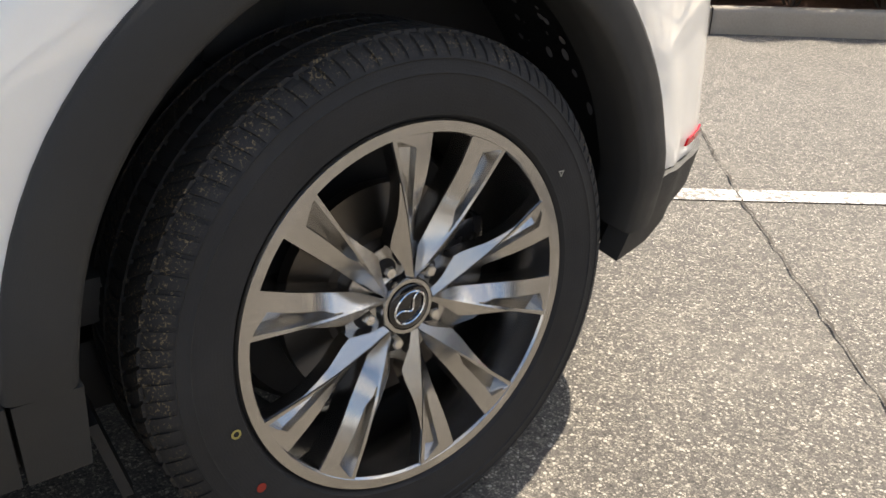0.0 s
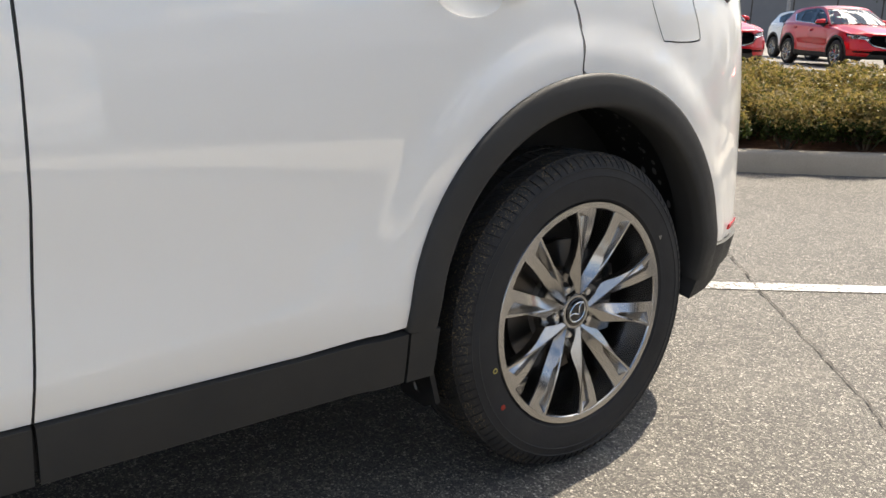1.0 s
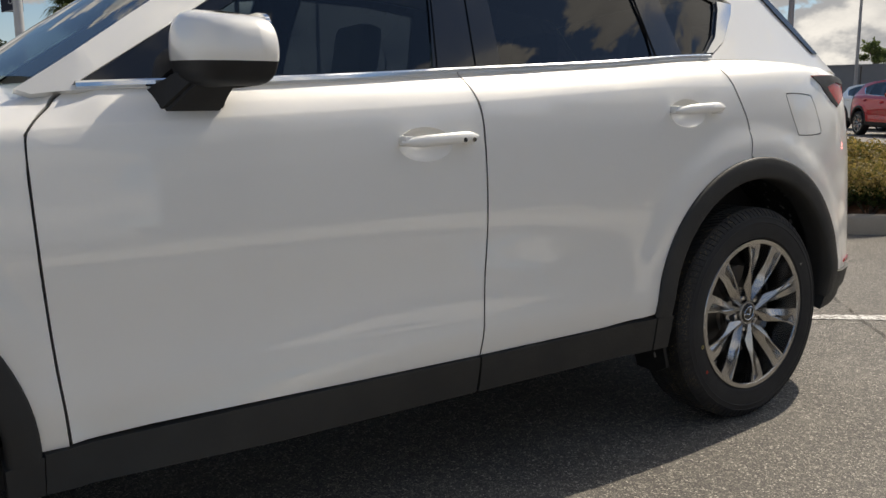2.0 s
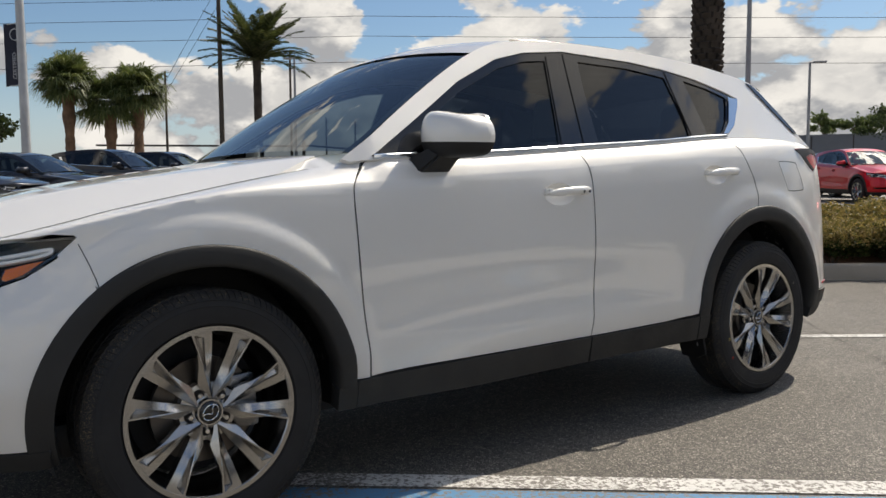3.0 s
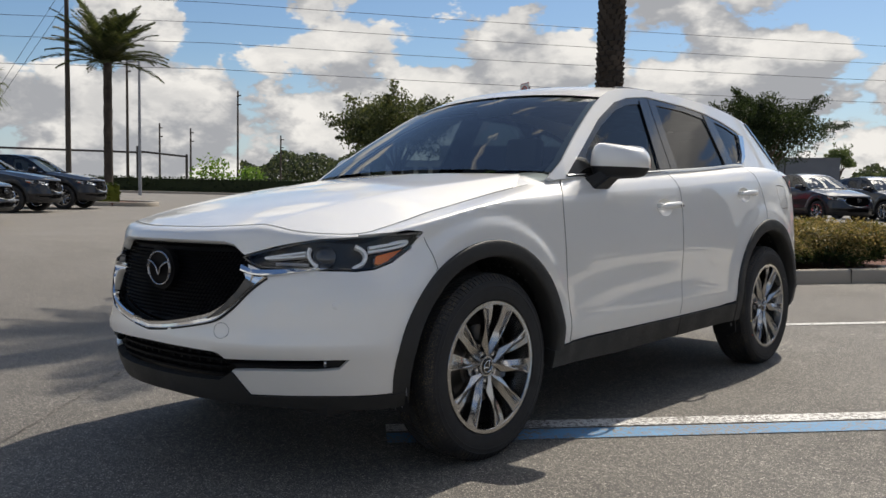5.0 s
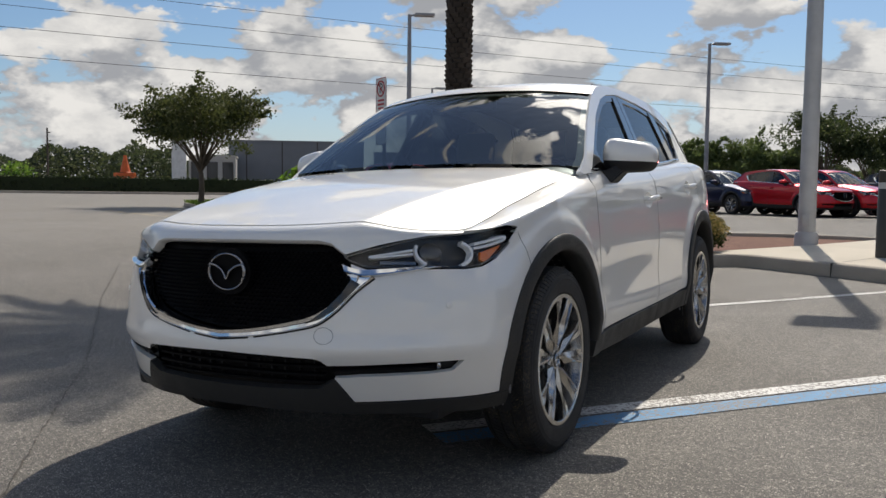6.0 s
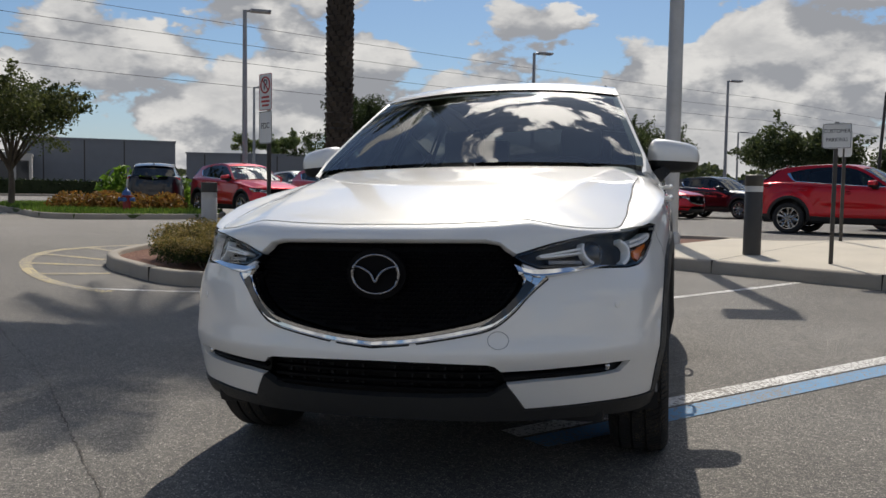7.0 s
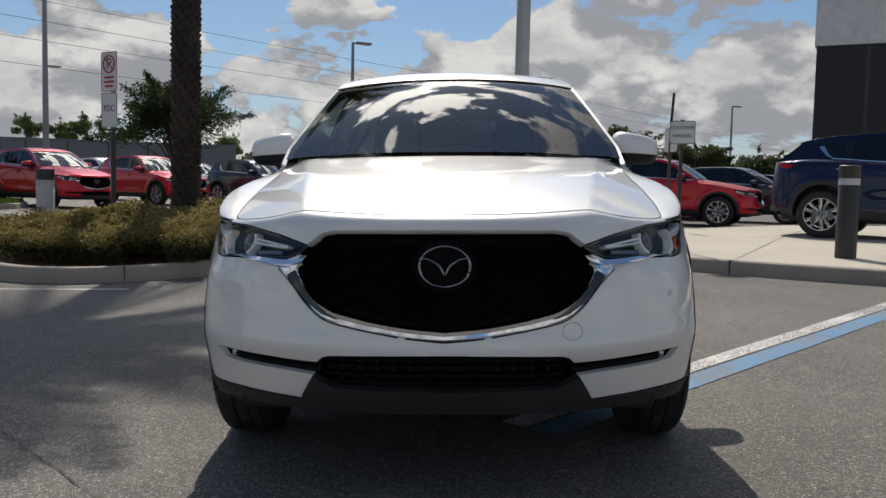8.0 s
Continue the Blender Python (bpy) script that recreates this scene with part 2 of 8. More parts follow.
def tyre_rubber():
    """Black rubber, with dried mud caught in the shoulder of the tread."""
    m = Nodes("tyre_rubber")
    co = m.node("ShaderNodeSeparateXYZ", Vector=m.coord())
    y, z = co.outputs[1], co.outputs[2]
    r = m.math("SQRT", m.math("ADD", m.math("MULTIPLY", y, y), m.math("MULTIPLY", z, z)))
    tread = m.ramp(r, (0.334, 0.0), (0.341, 1.0))
    base = m.ramp(m.noise(6.0, 5.0), (0.3, (0.016, 0.016, 0.0165)), (0.7, (0.026, 0.026, 0.027)))
    crumbs = m.ramp(m.noise(240.0, 4.0, 0.7), (0.56, 0.0), (0.62, 1.0))
    where = m.ramp(m.noise(11.0, 3.0), (0.44, 0.0), (0.57, 0.9))
    mud = m.math("MULTIPLY", tread, m.math("MULTIPLY", crumbs, where))
    m.set(Base_Color=m.mix(mud, base, (0.20, 0.15, 0.085)), Roughness=m.ramp(m.noise(9.0), (0.3, 0.60), (0.7, 0.75)))
    m.set(Specular_IOR_Level=0.38)
    rings = m.math("SINE", m.math("MULTIPLY", r, 1500.0))
    m.bump(m.math("ADD", m.noise(400.0, 3.0), m.math("MULTIPLY", rings, 0.10)), 0.3, 0.002)
    return m.mat


def liner():
    """Black felt-like liner with drying drips that run down it."""
    m = Nodes("wheel_well_liner")
    drips = m.voronoi(46.0, m.coord((1, 1, 0.34)), "F1", "Distance")
    spots = m.ramp(m.math("ADD", drips, m.math("MULTIPLY", m.noise(7.0), 0.9)), (0.645, 1.0), (0.675, 0.0))
    m.set(Base_Color=m.mix(spots, (0.009, 0.009, 0.010), (0.25, 0.25, 0.26)), Roughness=m.mix(spots, (0.6, 0.6, 0.6), (0.1, 0.1, 0.1)))
    m.bump(m.noise(160.0), 0.2, 0.003)
    return m.mat


M_ASPHALT = asphalt()
M_WHITE_LINE = worn_paint("white_road_paint", (0.70, 0.69, 0.66), 0.53)
M_BLUE_LINE = worn_paint("blue_road_paint", (0.10, 0.27, 0.47), 0.545)
M_YELLOW_LINE = worn_paint("yellow_road_paint", (0.58, 0.46, 0.22), 0.50)
M_KERB = concrete("kerb_concrete", (0.39, 0.345, 0.285), 0.55)
M_WALKWAY = concrete("walkway_concrete", (0.60, 0.54, 0.44), 0.3)
M_MULCH = loose("red_mulch", (0.10, 0.040, 0.025), (0.20, 0.085, 0.05), (0.30, 0.16, 0.10))
M_CRACK = plain("crack_tar", (0.055, 0.047, 0.038), 0.9, vary=0.5)
M_PAINT = paint("white_pearl_paint", (0.88, 0.868, 0.832), 0.06, 0.16, 0.42, 0.05, 1.62, 0.5)
M_RED_PAINT = paint("red_metallic_paint", (0.56, 0.006, 0.016), 0.04, 0.55, 0.32, coat=1.45)
M_BLACK_PAINT = paint("black_metallic_paint", (0.006, 0.0068, 0.012), 0.1, 0.4, 0.3, coat=1.48)
M_NAVY_PAINT = paint("dark_blue_metallic_paint", (0.006, 0.011, 0.045), 0.1, 0.6, 0.3, coat=1.42)
M_GREY_PAINT = paint("grey_metallic_paint", (0.026, 0.028, 0.034), 0.3, 0.6, 0.3, coat=1.48)
M_CLAD = plain("grey_plastic_cladding", (0.026, 0.026, 0.0255), 0.58, grain=0.25, scale=120)
M_CLAD.node_tree.nodes["Principled BSDF"].inputs["Specular IOR Level"].default_value = 0.42
M_DARK = plain("black_plastic", (0.008, 0.008, 0.009), 0.6, grain=0.1)
M_GLOSS = plain("gloss_black_trim", (0.006, 0.006, 0.007), 0.12, coat=0.6)
M_CHROME = plain("chrome", (0.78, 0.79, 0.80), 0.07, 1.0, vary=0.03)
M_SATIN = plain("satin_dark_chrome", (0.20, 0.20, 0.205), 0.25, 1.0, vary=0.05)
M_RIM = plain("dark_silver_alloy", (0.50, 0.49, 0.475), 0.22, 1.0, vary=0.05)
M_STEEL = plain("brake_steel", (0.14, 0.125, 0.11), 0.4, 1.0, vary=0.3)
M_NUT = plain("lug_nut_chrome", (0.75, 0.73, 0.70), 0.25, 1.0)
M_RUBBER = tyre_rubber()
M_RED_DOT = plain("red_tyre_mark", (0.30, 0.035, 0.02), 0.8)
M_YELLOW_DOT = plain("yellow_tyre_mark", (0.40, 0.33, 0.10), 0.8)
M_PALE_MARK = plain("pale_tyre_mark", (0.35, 0.33, 0.28), 0.8)
M_WINDSHIELD = glass("windshield_glass", (0.46, 0.54, 0.54), mirror=0.17)
M_SIDE_GLASS = glass("front_side_glass", (0.30, 0.35, 0.37), mirror=0.075)
M_PRIVACY = glass("privacy_glass", (0.07, 0.08, 0.09), mirror=0.085)
M_LENS = glass("clear_lamp_lens", (0.98, 0.985, 0.99), mirror=0.03)
M_RED_LENS = plain("red_lamp_lens", (0.42, 0.004, 0.007), 0.15)
M_RED_LENS.node_tree.nodes["Principled BSDF"].inputs["Specular IOR Level"].default_value = 0.25
M_AMBER = plain("amber_reflector", (0.90, 0.20, 0.015), 0.2, coat=0.8)
M_GRILLE = plain("black_grille_plastic", (0.0018, 0.0018, 0.0028), 0.6)
M_GRILLE.node_tree.nodes["Principled BSDF"].inputs["Specular IOR Level"].default_value = 0.12
M_HOUSING = plain("dark_lamp_housing", (0.014, 0.014, 0.015), 0.35)
M_EMBLEM = plain("dark_silver_emblem", (0.34, 0.34, 0.35), 0.22, 1.0)
M_PROJECTOR = plain("dark_projector_glass", (0.015, 0.018, 0.022), 0.04, coat=1.0)
M_SEAM = plain("grey_panel_seam", (0.30, 0.30, 0.30), 0.5)
M_LINER = liner()
M_SILVER = plain("silver_lamp_bezel", (0.62, 0.63, 0.65), 0.25, 1.0)
M_LED = plain("white_light_guide", (0.93, 0.94, 0.94), 0.3, coat=0.3, vary=0.02)
M_LEATHER = plain("light_leather", (0.13, 0.12, 0.105), 0.5, grain=0.15)
M_TRIM_DARK = plain("dark_cabin_trim", (0.03, 0.03, 0.03), 0.6, grain=0.1)
M_WHITE_CARD = plain("white_paper", (0.78, 0.78, 0.76), 0.7)
M_POLE = plain("galvanised_pole", (0.46, 0.47, 0.48), 0.5, 0.3)
M_LAMP_GREY = plain("grey_lamp_post", (0.30, 0.31, 0.33), 0.5, 0.2)
M_POST_DARK = plain("dark_bronze_post", (0.045, 0.04, 0.036), 0.5)
M_SIGN_WHITE = plain("white_sign_face", (0.72, 0.72, 0.70), 0.45, vary=0.06)
M_SIGN_RED = plain("red_sign_ink", (0.45, 0.03, 0.03), 0.5)
M_INK = plain("dark_sign_ink", (0.03, 0.03, 0.035), 0.5)
M_BANNER = plain("navy_banner_cloth", (0.012, 0.016, 0.035), 0.7, grain=0.1)
M_BANNER_INK = plain("pale_banner_ink", (0.55, 0.56, 0.58), 0.7)
M_BOLLARD = plain("dark_bollard", (0.040, 0.038, 0.035), 0.5)
M_BOLLARD_PALE = plain("pale_grey_bollard", (0.48, 0.47, 0.45), 0.6)
M_REFLECT = plain("grey_reflective_band", (0.50, 0.51, 0.52), 0.4)
M_BARK = plain("tree_bark", (0.11, 0.085, 0.065), 0.9, grain=0.9, scale=10, vary=0.4)
M_PALM_BARK = plain("palm_bark", (0.055, 0.043, 0.034), 0.95, grain=0.9, scale=14, vary=0.5)
M_SABAL_BARK = plain("cabbage_palm_bark", (0.20, 0.12, 0.075), 0.95, grain=0.9, scale=10, vary=0.4)
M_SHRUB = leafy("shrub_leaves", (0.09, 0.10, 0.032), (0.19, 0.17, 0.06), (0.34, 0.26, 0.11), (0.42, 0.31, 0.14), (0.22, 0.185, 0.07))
# lower leaves: their own green, darkened further for the shade under the bush
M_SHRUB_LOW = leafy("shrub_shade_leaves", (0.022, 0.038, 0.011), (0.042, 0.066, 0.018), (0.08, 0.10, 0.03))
M_TREE = leafy("tree_leaves", (0.05, 0.068, 0.026), (0.085, 0.105, 0.042), (0.16, 0.175, 0.075))
M_OAK = leafy("oak_leaves", (0.018, 0.032, 0.012), (0.035, 0.055, 0.02), (0.06, 0.08, 0.03))
M_FAR_LEAF = leafy("far_tree_leaves", (0.038, 0.058, 0.028), (0.068, 0.094, 0.042), (0.12, 0.145, 0.068))
# woodland tones paled a little: distance haze is put into the leaf colour
M_WOODS = leafy("woodland_leaves", (0.045, 0.062, 0.036), (0.07, 0.09, 0.05), (0.11, 0.13, 0.075))
M_MID_LEAF = leafy("mid_green_leaves", (0.075, 0.115, 0.042), (0.125, 0.175, 0.068), (0.19, 0.235, 0.105))
M_HEDGE = leafy("hedge_leaves", (0.012, 0.024, 0.009), (0.028, 0.045, 0.016), (0.05, 0.07, 0.024))
M_FROND = leafy("date_palm_leaflets", (0.028, 0.042, 0.016), (0.05, 0.066, 0.026), (0.095, 0.105, 0.042), gloss=0.45)
M_FAN = leafy("fan_palm_leaves", (0.07, 0.10, 0.035), (0.125, 0.16, 0.06), (0.21, 0.235, 0.105), gloss=0.4)
M_BIG_LEAF = leafy("broad_leaves", (0.10, 0.20, 0.03), (0.17, 0.30, 0.05), (0.24, 0.36, 0.08))
M_ORANGE_LEAF = leafy("orange_shrub_leaves", (0.24, 0.11, 0.03), (0.32, 0.17, 0.05), (0.20, 0.16, 0.05))
M_GRASS = leafy("grass_blades", (0.06, 0.12, 0.02), (0.11, 0.19, 0.035), (0.17, 0.25, 0.06))
M_SOIL = loose("lawn_soil", (0.05, 0.07, 0.02), (0.08, 0.11, 0.03), (0.11, 0.14, 0.045), 60.0)
M_HYDRANT_RED = plain("red_hydrant_paint", (0.32, 0.03, 0.03), 0.45)
M_HYDRANT_BLUE = plain("blue_hydrant_paint", (0.05, 0.13, 0.35), 0.45)
M_WALL_GREY = concrete("grey_metal_cladding", (0.20, 0.215, 0.24), 0.2)
M_WALL_PALE = concrete("pale_render_wall", (0.52, 0.50, 0.47), 0.2)
M_WALL_BLACK = plain("black_wall_panel", (0.014, 0.014, 0.015), 0.5)
M_WALL_WHITE = plain("white_fascia_panel", (0.70, 0.70, 0.70), 0.5)
M_WINDOW_DARK = plain("dark_window_pane", (0.02, 0.024, 0.03), 0.08, coat=0.5)
M_WIRE = plain("black_cable", (0.02, 0.02, 0.02), 0.6)
M_TIMBER = plain("weathered_pole_timber", (0.075, 0.062, 0.05), 0.9, grain=0.6, scale=12)
M_ORANGE = plain("orange_plastic", (0.65, 0.12, 0.02), 0.5)

# ---- shaping helpers ----
from mathutils.geometry import delaunay_2d_cdt


def ground_z(x, y):
    """The lot falls 2.5 % across the parking bays and levels out round them, with a slow rise to the west."""
    r = math.hypot(x - 0.5, y - 1.5)
    w = min(1.0, max(0.0, (r - 3.5) / 9.0))
    w = w * w * (3 - 2 * w)
    return 0.025 * x * (1 - w) + 0.18 * w + min(0.35, max(0.0, 0.008 * (-x - 12)))


def curve(*pts):
    """A smooth monotone curve through (t, value) points."""
    ts, vs = np.array([p[0] for p in pts], float), np.array([p[1] for p in pts], float)
    h = np.diff(ts)
    k = np.diff(vs) / h
    m = np.zeros(len(ts))
    m[0], m[-1] = k[0], k[-1]
    for i in range(1, len(ts) - 1):
        if k[i - 1] * k[i] > 0:
            a, b = 2 * h[i] + h[i - 1], h[i] + 2 * h[i - 1]
            m[i] = (a + b) / (a / k[i - 1] + b / k[i])

    def f(t):
        t = min(max(t, ts[0]), ts[-1])
        i = min(int(np.searchsorted(ts, t, "right")) - 1, len(h) - 1)
        u = (t - ts[i]) / h[i]
        return float((1 + 2 * u) * (1 - u) ** 2 * vs[i] + u * (1 - u) ** 2 * h[i] * m[i] + u * u * (3 - 2 * u) * vs[i + 1] + u * u * (u - 1) * h[i] * m[i + 1])
    return f


def rounded(points, n=8, closed=False):
    """A Catmull-Rom line through the points."""
    p = [Vector(q) for q in points]
    out = []
    last = len(p) if closed else len(p) - 1
    for i in range(last):
        a = p[i - 1] if closed or i else p[0] * 2 - p[1]
        b, c = p[i], p[(i + 1) % len(p)]
        d = p[(i + 2) % len(p)] if closed or i + 2 < len(p) else c * 2 - b
        for j in range(n):
            t = j / n
            out.append(0.5 * (2 * b + (c - a) * t + (2 * a - 5 * b + 4 * c - d) * t * t + (3 * b - a - 3 * c + d) * t ** 3))
    if not closed:
        out.append(p[-1])
    return out


def dense(points, step, closed=True):
    out = []
    n = len(points)
    for i in range(n if closed else n - 1):
        a, b = Vector(points[i]), Vector(points[(i + 1) % n])
        k = max(1, int(math.ceil((b - a).length / step)))
        out += [a.lerp(b, j / k) for j in range(k)]
    if not closed:
        out.append(Vector(points[-1]))
    return out


def inside(poly, px, py):
    """Which of the points lie in the polygon."""
    res = np.zeros(len(px), bool)
    q = np.array([(p[0], p[1]) for p in poly])
    x0, y0 = q[:, 0], q[:, 1]
    x1, y1 = np.roll(x0, -1), np.roll(y0, -1)
    for a, b, c, d in zip(x0, y0, x1, y1):
        if b != d:
            res ^= ((b > py) != (d > py)) & (px < (c - a) * (py - b) / (d - b) + a)
    return res


def fill2d(outline, holes=(), step=0.03, lines=()):
    """Triangles over a flat outline with holes: points and faces."""
    rings = [dense([Vector(p[:2]) for p in outline], step)] + [dense([Vector(p[:2]) for p in h], step) for h in holes]
    pts, edges = [], []
    for ring in rings:
        k = len(pts)
        pts += ring
        edges += [(k + i, k + (i + 1) % len(ring)) for i in range(len(ring))]
    for ln in lines:
        run = [q for q in dense([Vector(p[:2]) for p in ln], step, False) if inside(rings[0], np.array([q.x]), np.array([q.y]))[0]]
        k = len(pts)
        pts += run
        edges += [(k + i, k + i + 1) for i in range(len(run) - 1)]
    b = np.array([(p.x, p.y) for p in pts])
    gx, gy = np.meshgrid(np.arange(b[:, 0].min(), b[:, 0].max(), step), np.arange(b[:, 1].min(), b[:, 1].max(), step * 0.9))
    gx[::2] += step / 2
    gx, gy = gx.ravel(), gy.ravel()
    ok = inside(rings[0], gx, gy)
    for h in rings[1:]:
        ok &= ~inside(h, gx, gy)
    gx, gy = gx[ok], gy[ok]
    if len(gx):
        near = np.min((gx[:, None] - b[None, :, 0]) ** 2 + (gy[:, None] - b[None, :, 1]) ** 2, axis=1) > (0.55 * step) ** 2
        pts = pts + [Vector((x, y)) for x, y in zip(gx[near], gy[near])]
    v, _, faces, *_ = delaunay_2d_cdt(pts, edges, [], 0, 1e-6)
    c = np.array([[sum(v[i][k] for i in f) / len(f) for k in (0, 1)] for f in faces])
    keep = inside(rings[0], c[:, 0], c[:, 1])
    for h in rings[1:]:
        keep &= ~inside(h, c[:, 0], c[:, 1])
    return v, [f for f, k in zip(faces, keep) if k]


def sheet(bm, outline, place, holes=(), step=0.03, lip=0.012, side=1, lines=()):
    """A curved panel: the outline is filled flat, laid on the surface place(u, v, offset), and its rim turned in by lip."""
    v, faces = fill2d(outline, holes, step, lines)
    used = sorted({i for f in faces for i in f})
    at, back = {}, {}
    for i in used:
        p = place(v[i][0], v[i][1], 0.0)
        at[i] = bm.verts.new((p[0] * side, p[1], p[2]))
    count = {}
    test = place(v[used[0]][0], v[used[0]][1], 0.01)
    base = place(v[used[0]][0], v[used[0]][1], 0.0)
    outward = Vector(test) - Vector(base)
    made = []
    for f in faces:
        made.append(bm.faces.new([at[i] for i in f]))
        for k in range(3):
            e = (f[k], f[(k + 1) % 3])
            count.setdefault(frozenset(e), []).append(e)
    rim = []
    if lip:
        for es in count.values():
            if len(es) == 1:
                for i in es[0]:
                    if i not in back:
                        p = place(v[i][0], v[i][1], -lip)
                        back[i] = bm.verts.new((p[0] * side, p[1], p[2]))
                i, j = es[0]
                rim.append(bm.faces.new((at[j], at[i], back[i], back[j])))
    # the face nearest the probe point decides the way round
    best = min(made, key=lambda f: (f.verts[0].co - Vector((base[0] * side, base[1], base[2]))).length)
    best.normal_update()
    if best.normal.dot(Vector((outward.x * side, outward.y, outward.z))) < 0:
        bmesh.ops.reverse_faces(bm, faces=made + rim)
    return bm


def box(bm, lo, hi, bevel=0.0, m=None):
    g = bmesh.ops.create_cube(bm, size=1.0)
    lo, hi = Vector(lo), Vector(hi)
    for v in g["verts"]:
        v.co = Vector([lo[i] + (v.co[i] + 0.5) * (hi[i] - lo[i]) for i in range(3)])
    if bevel:
        es = {e for v in g["verts"] for e in v.link_edges}
        r = bmesh.ops.bevel(bm, geom=list(es), offset=bevel, segments=2, affect="EDGES", profile=0.6)
        vs = list({v for f in r["faces"] for v in f.verts} | {v for v in g["verts"] if v.is_valid})
    else:
        vs = g["verts"]
    if m is not None:
        bmesh.ops.transform(bm, matrix=m, verts=vs)
    return bm


def lathe(bm, profile, n=48, axis="X", closed=False, m=None):
    """Turns (along, radius) points round an axis."""
    rings = []
    for a, r in profile:
        ring = []
        for i in range(n):
            t = 2 * math.pi * i / n
            c, s = r * math.cos(t), r * math.sin(t)
            co = Vector((a, c, s)) if axis == "X" else Vector((c, s, a)) if axis == "Z" else Vector((s, a, c))
            ring.append(bm.verts.new(m @ co if m is not None else co))
        rings.append(ring)
    loops = len(rings) if closed else len(rings) - 1
    for k in range(loops):
        a, b = rings[k], rings[(k + 1) % len(rings)]
        for i in range(n):
            j = (i + 1) % n
            bm.faces.new((a[i], a[j], b[j], b[i]))
    return rings


def tube(bm, path, radius, n=8, taper=None, cap=True, flat=1.0):
    """A round bar along a line of points."""
    path = [Vector(p) for p in path]
    rings = []
    up = Vector((0, 0, 1))
    for i, p in enumerate(path):
        d = (path[min(i + 1, len(path) - 1)] - path[max(i - 1, 0)]).normalized()
        a = d.cross(up if abs(d.z) < 0.95 else Vector((1, 0, 0))).normalized()
        b = a.cross(d)
        r = radius if taper is None else radius + (taper - radius) * i / (len(path) - 1)
        rings.append([bm.verts.new(p + a * (r * math.cos(2 * math.pi * k / n)) + b * (r * flat * math.sin(2 * math.pi * k / n))) for k in range(n)])
    for a, b in zip(rings, rings[1:]):
        for k in range(n):
            bm.faces.new((a[k], a[(k + 1) % n], b[(k + 1) % n], b[k]))
    if cap:
        bm.faces.new(list(reversed(rings[0])))
        bm.faces.new(rings[-1])
    return bm


def loft(bm, rows, close=False):
    """Quads between rows of points of equal length."""
    vs = [[bm.verts.new(p) for p in row] for row in rows]
    for a, b in zip(vs, vs[1:]):
        k = len(a)
        for i in range(k if close else k - 1):
            j = (i + 1) % k
            bm.faces.new((a[i], a[j], b[j], b[i]))
    return vs


def part(name, bm, material, parent=None, label="", smooth=True, sharp=40.0, recalc=False):
    """Links a bmesh as one mesh object, under a thing or a part if one is given."""
    if recalc:
        bmesh.ops.recalc_face_normals(bm, faces=bm.faces)
    me = bpy.data.meshes.new(name)
    bm.to_mesh(me)
    bm.free()
    if smooth:
        me.polygons.foreach_set("use_smooth", [True] * len(me.polygons))
        me.set_sharp_from_angle(angle=radians(sharp))
    me.materials.append(material)
    ob = new(name, me)
    if parent is not None:
        ob.parent = parent
    return tagged(ob, label)


def empty(name, parent=None, m=None):
    ob = new(name)
    ob.empty_display_size = 0.2
    if parent is not None:
        ob.parent = parent
    if m is not None:
        ob.matrix_basis = m
    return ob

# ---- ground ----
def ground_sheet():
    bm = bmesh.new()
    near = list(np.arange(-14, 14.01, 0.5))
    far = [18, 24, 34, 50, 80, 140, 300, 700, 1800, 4000]
    line = [-f for f in far[::-1]] + near + far
    rows = [[(x, y + 2, ground_z(x, y + 2)) for x in line] for y in line]
    loft(bm, rows)
    return bm


tagged(part("ground", ground_sheet(), M_ASPHALT, None, recalc=True), "worn grey asphalt car park with pale stones", "ground", kind="structure")


def band(name, a, b, width, mat, label, cat="road marking", lift=0.004, ragged=0.0):
    """A painted line on the ground from a to b."""
    a, b = Vector(a), Vector(b)
    n = max(2, int((b - a).length / 0.12))
    d = (b - a).normalized()
    side = Vector((-d.y, d.x)) * width / 2
    rng = random.Random(int(a.x * 100 + b.y * 7))
    rows = []
    for i in range(n + 1):
        p = a.lerp(b, i / n)
        row = []
        for k in (-1, -0.3, 0.3, 1):
            q = p + side * k * (1 + rng.uniform(-ragged, ragged))
            row.append((q.x, q.y, ground_z(q.x, q.y) + lift))
        rows.append(row)
    bm = bmesh.new()
    loft(bm, rows)
    bmesh.ops.recalc_face_normals(bm, faces=bm.faces)
    if bm.faces[:][0].normal.z < 0:
        bmesh.ops.reverse_faces(bm, faces=bm.faces)
    return tagged(part(name, bm, mat), label, cat, kind="structure")

# ---- the car: y runs from nose to tail, the front axle at y = 0, its left side at +x ----
PLAN = rounded([(0, -0.925, 0), (0.2, -0.915, 0), (0.4, -0.872, 0), (0.55, -0.80, 0), (0.68, -0.705, 0), (0.782, -0.585, 0), (0.848, -0.45, 0),
                (0.882, -0.28, 0), (0.895, 0, 0), (0.894, 0.3, 0), (0.886, 0.6, 0), (0.882, 1.1, 0), (0.885, 1.6, 0), (0.892, 2.2, 0),
                (0.897, 2.7, 0), (0.885, 3.0, 0), (0.845, 3.25, 0), (0.76, 3.43, 0), (0.6, 3.54, 0), (0.3, 3.6, 0), (0, 3.61, 0)], 14)
PX, PY = np.array([p.x for p in PLAN]), np.array([p.y for p in PLAN])
PS = np.concatenate([[0], np.cumsum(np.hypot(np.diff(PX), np.diff(PY)))])
TX, TY = np.gradient(PX, PS), np.gradient(PY, PS)
TX[0], TY[0], TX[-1], TY[-1] = 1.0, 0.0, -1.0, 0.0
S_END = float(PS[-1])
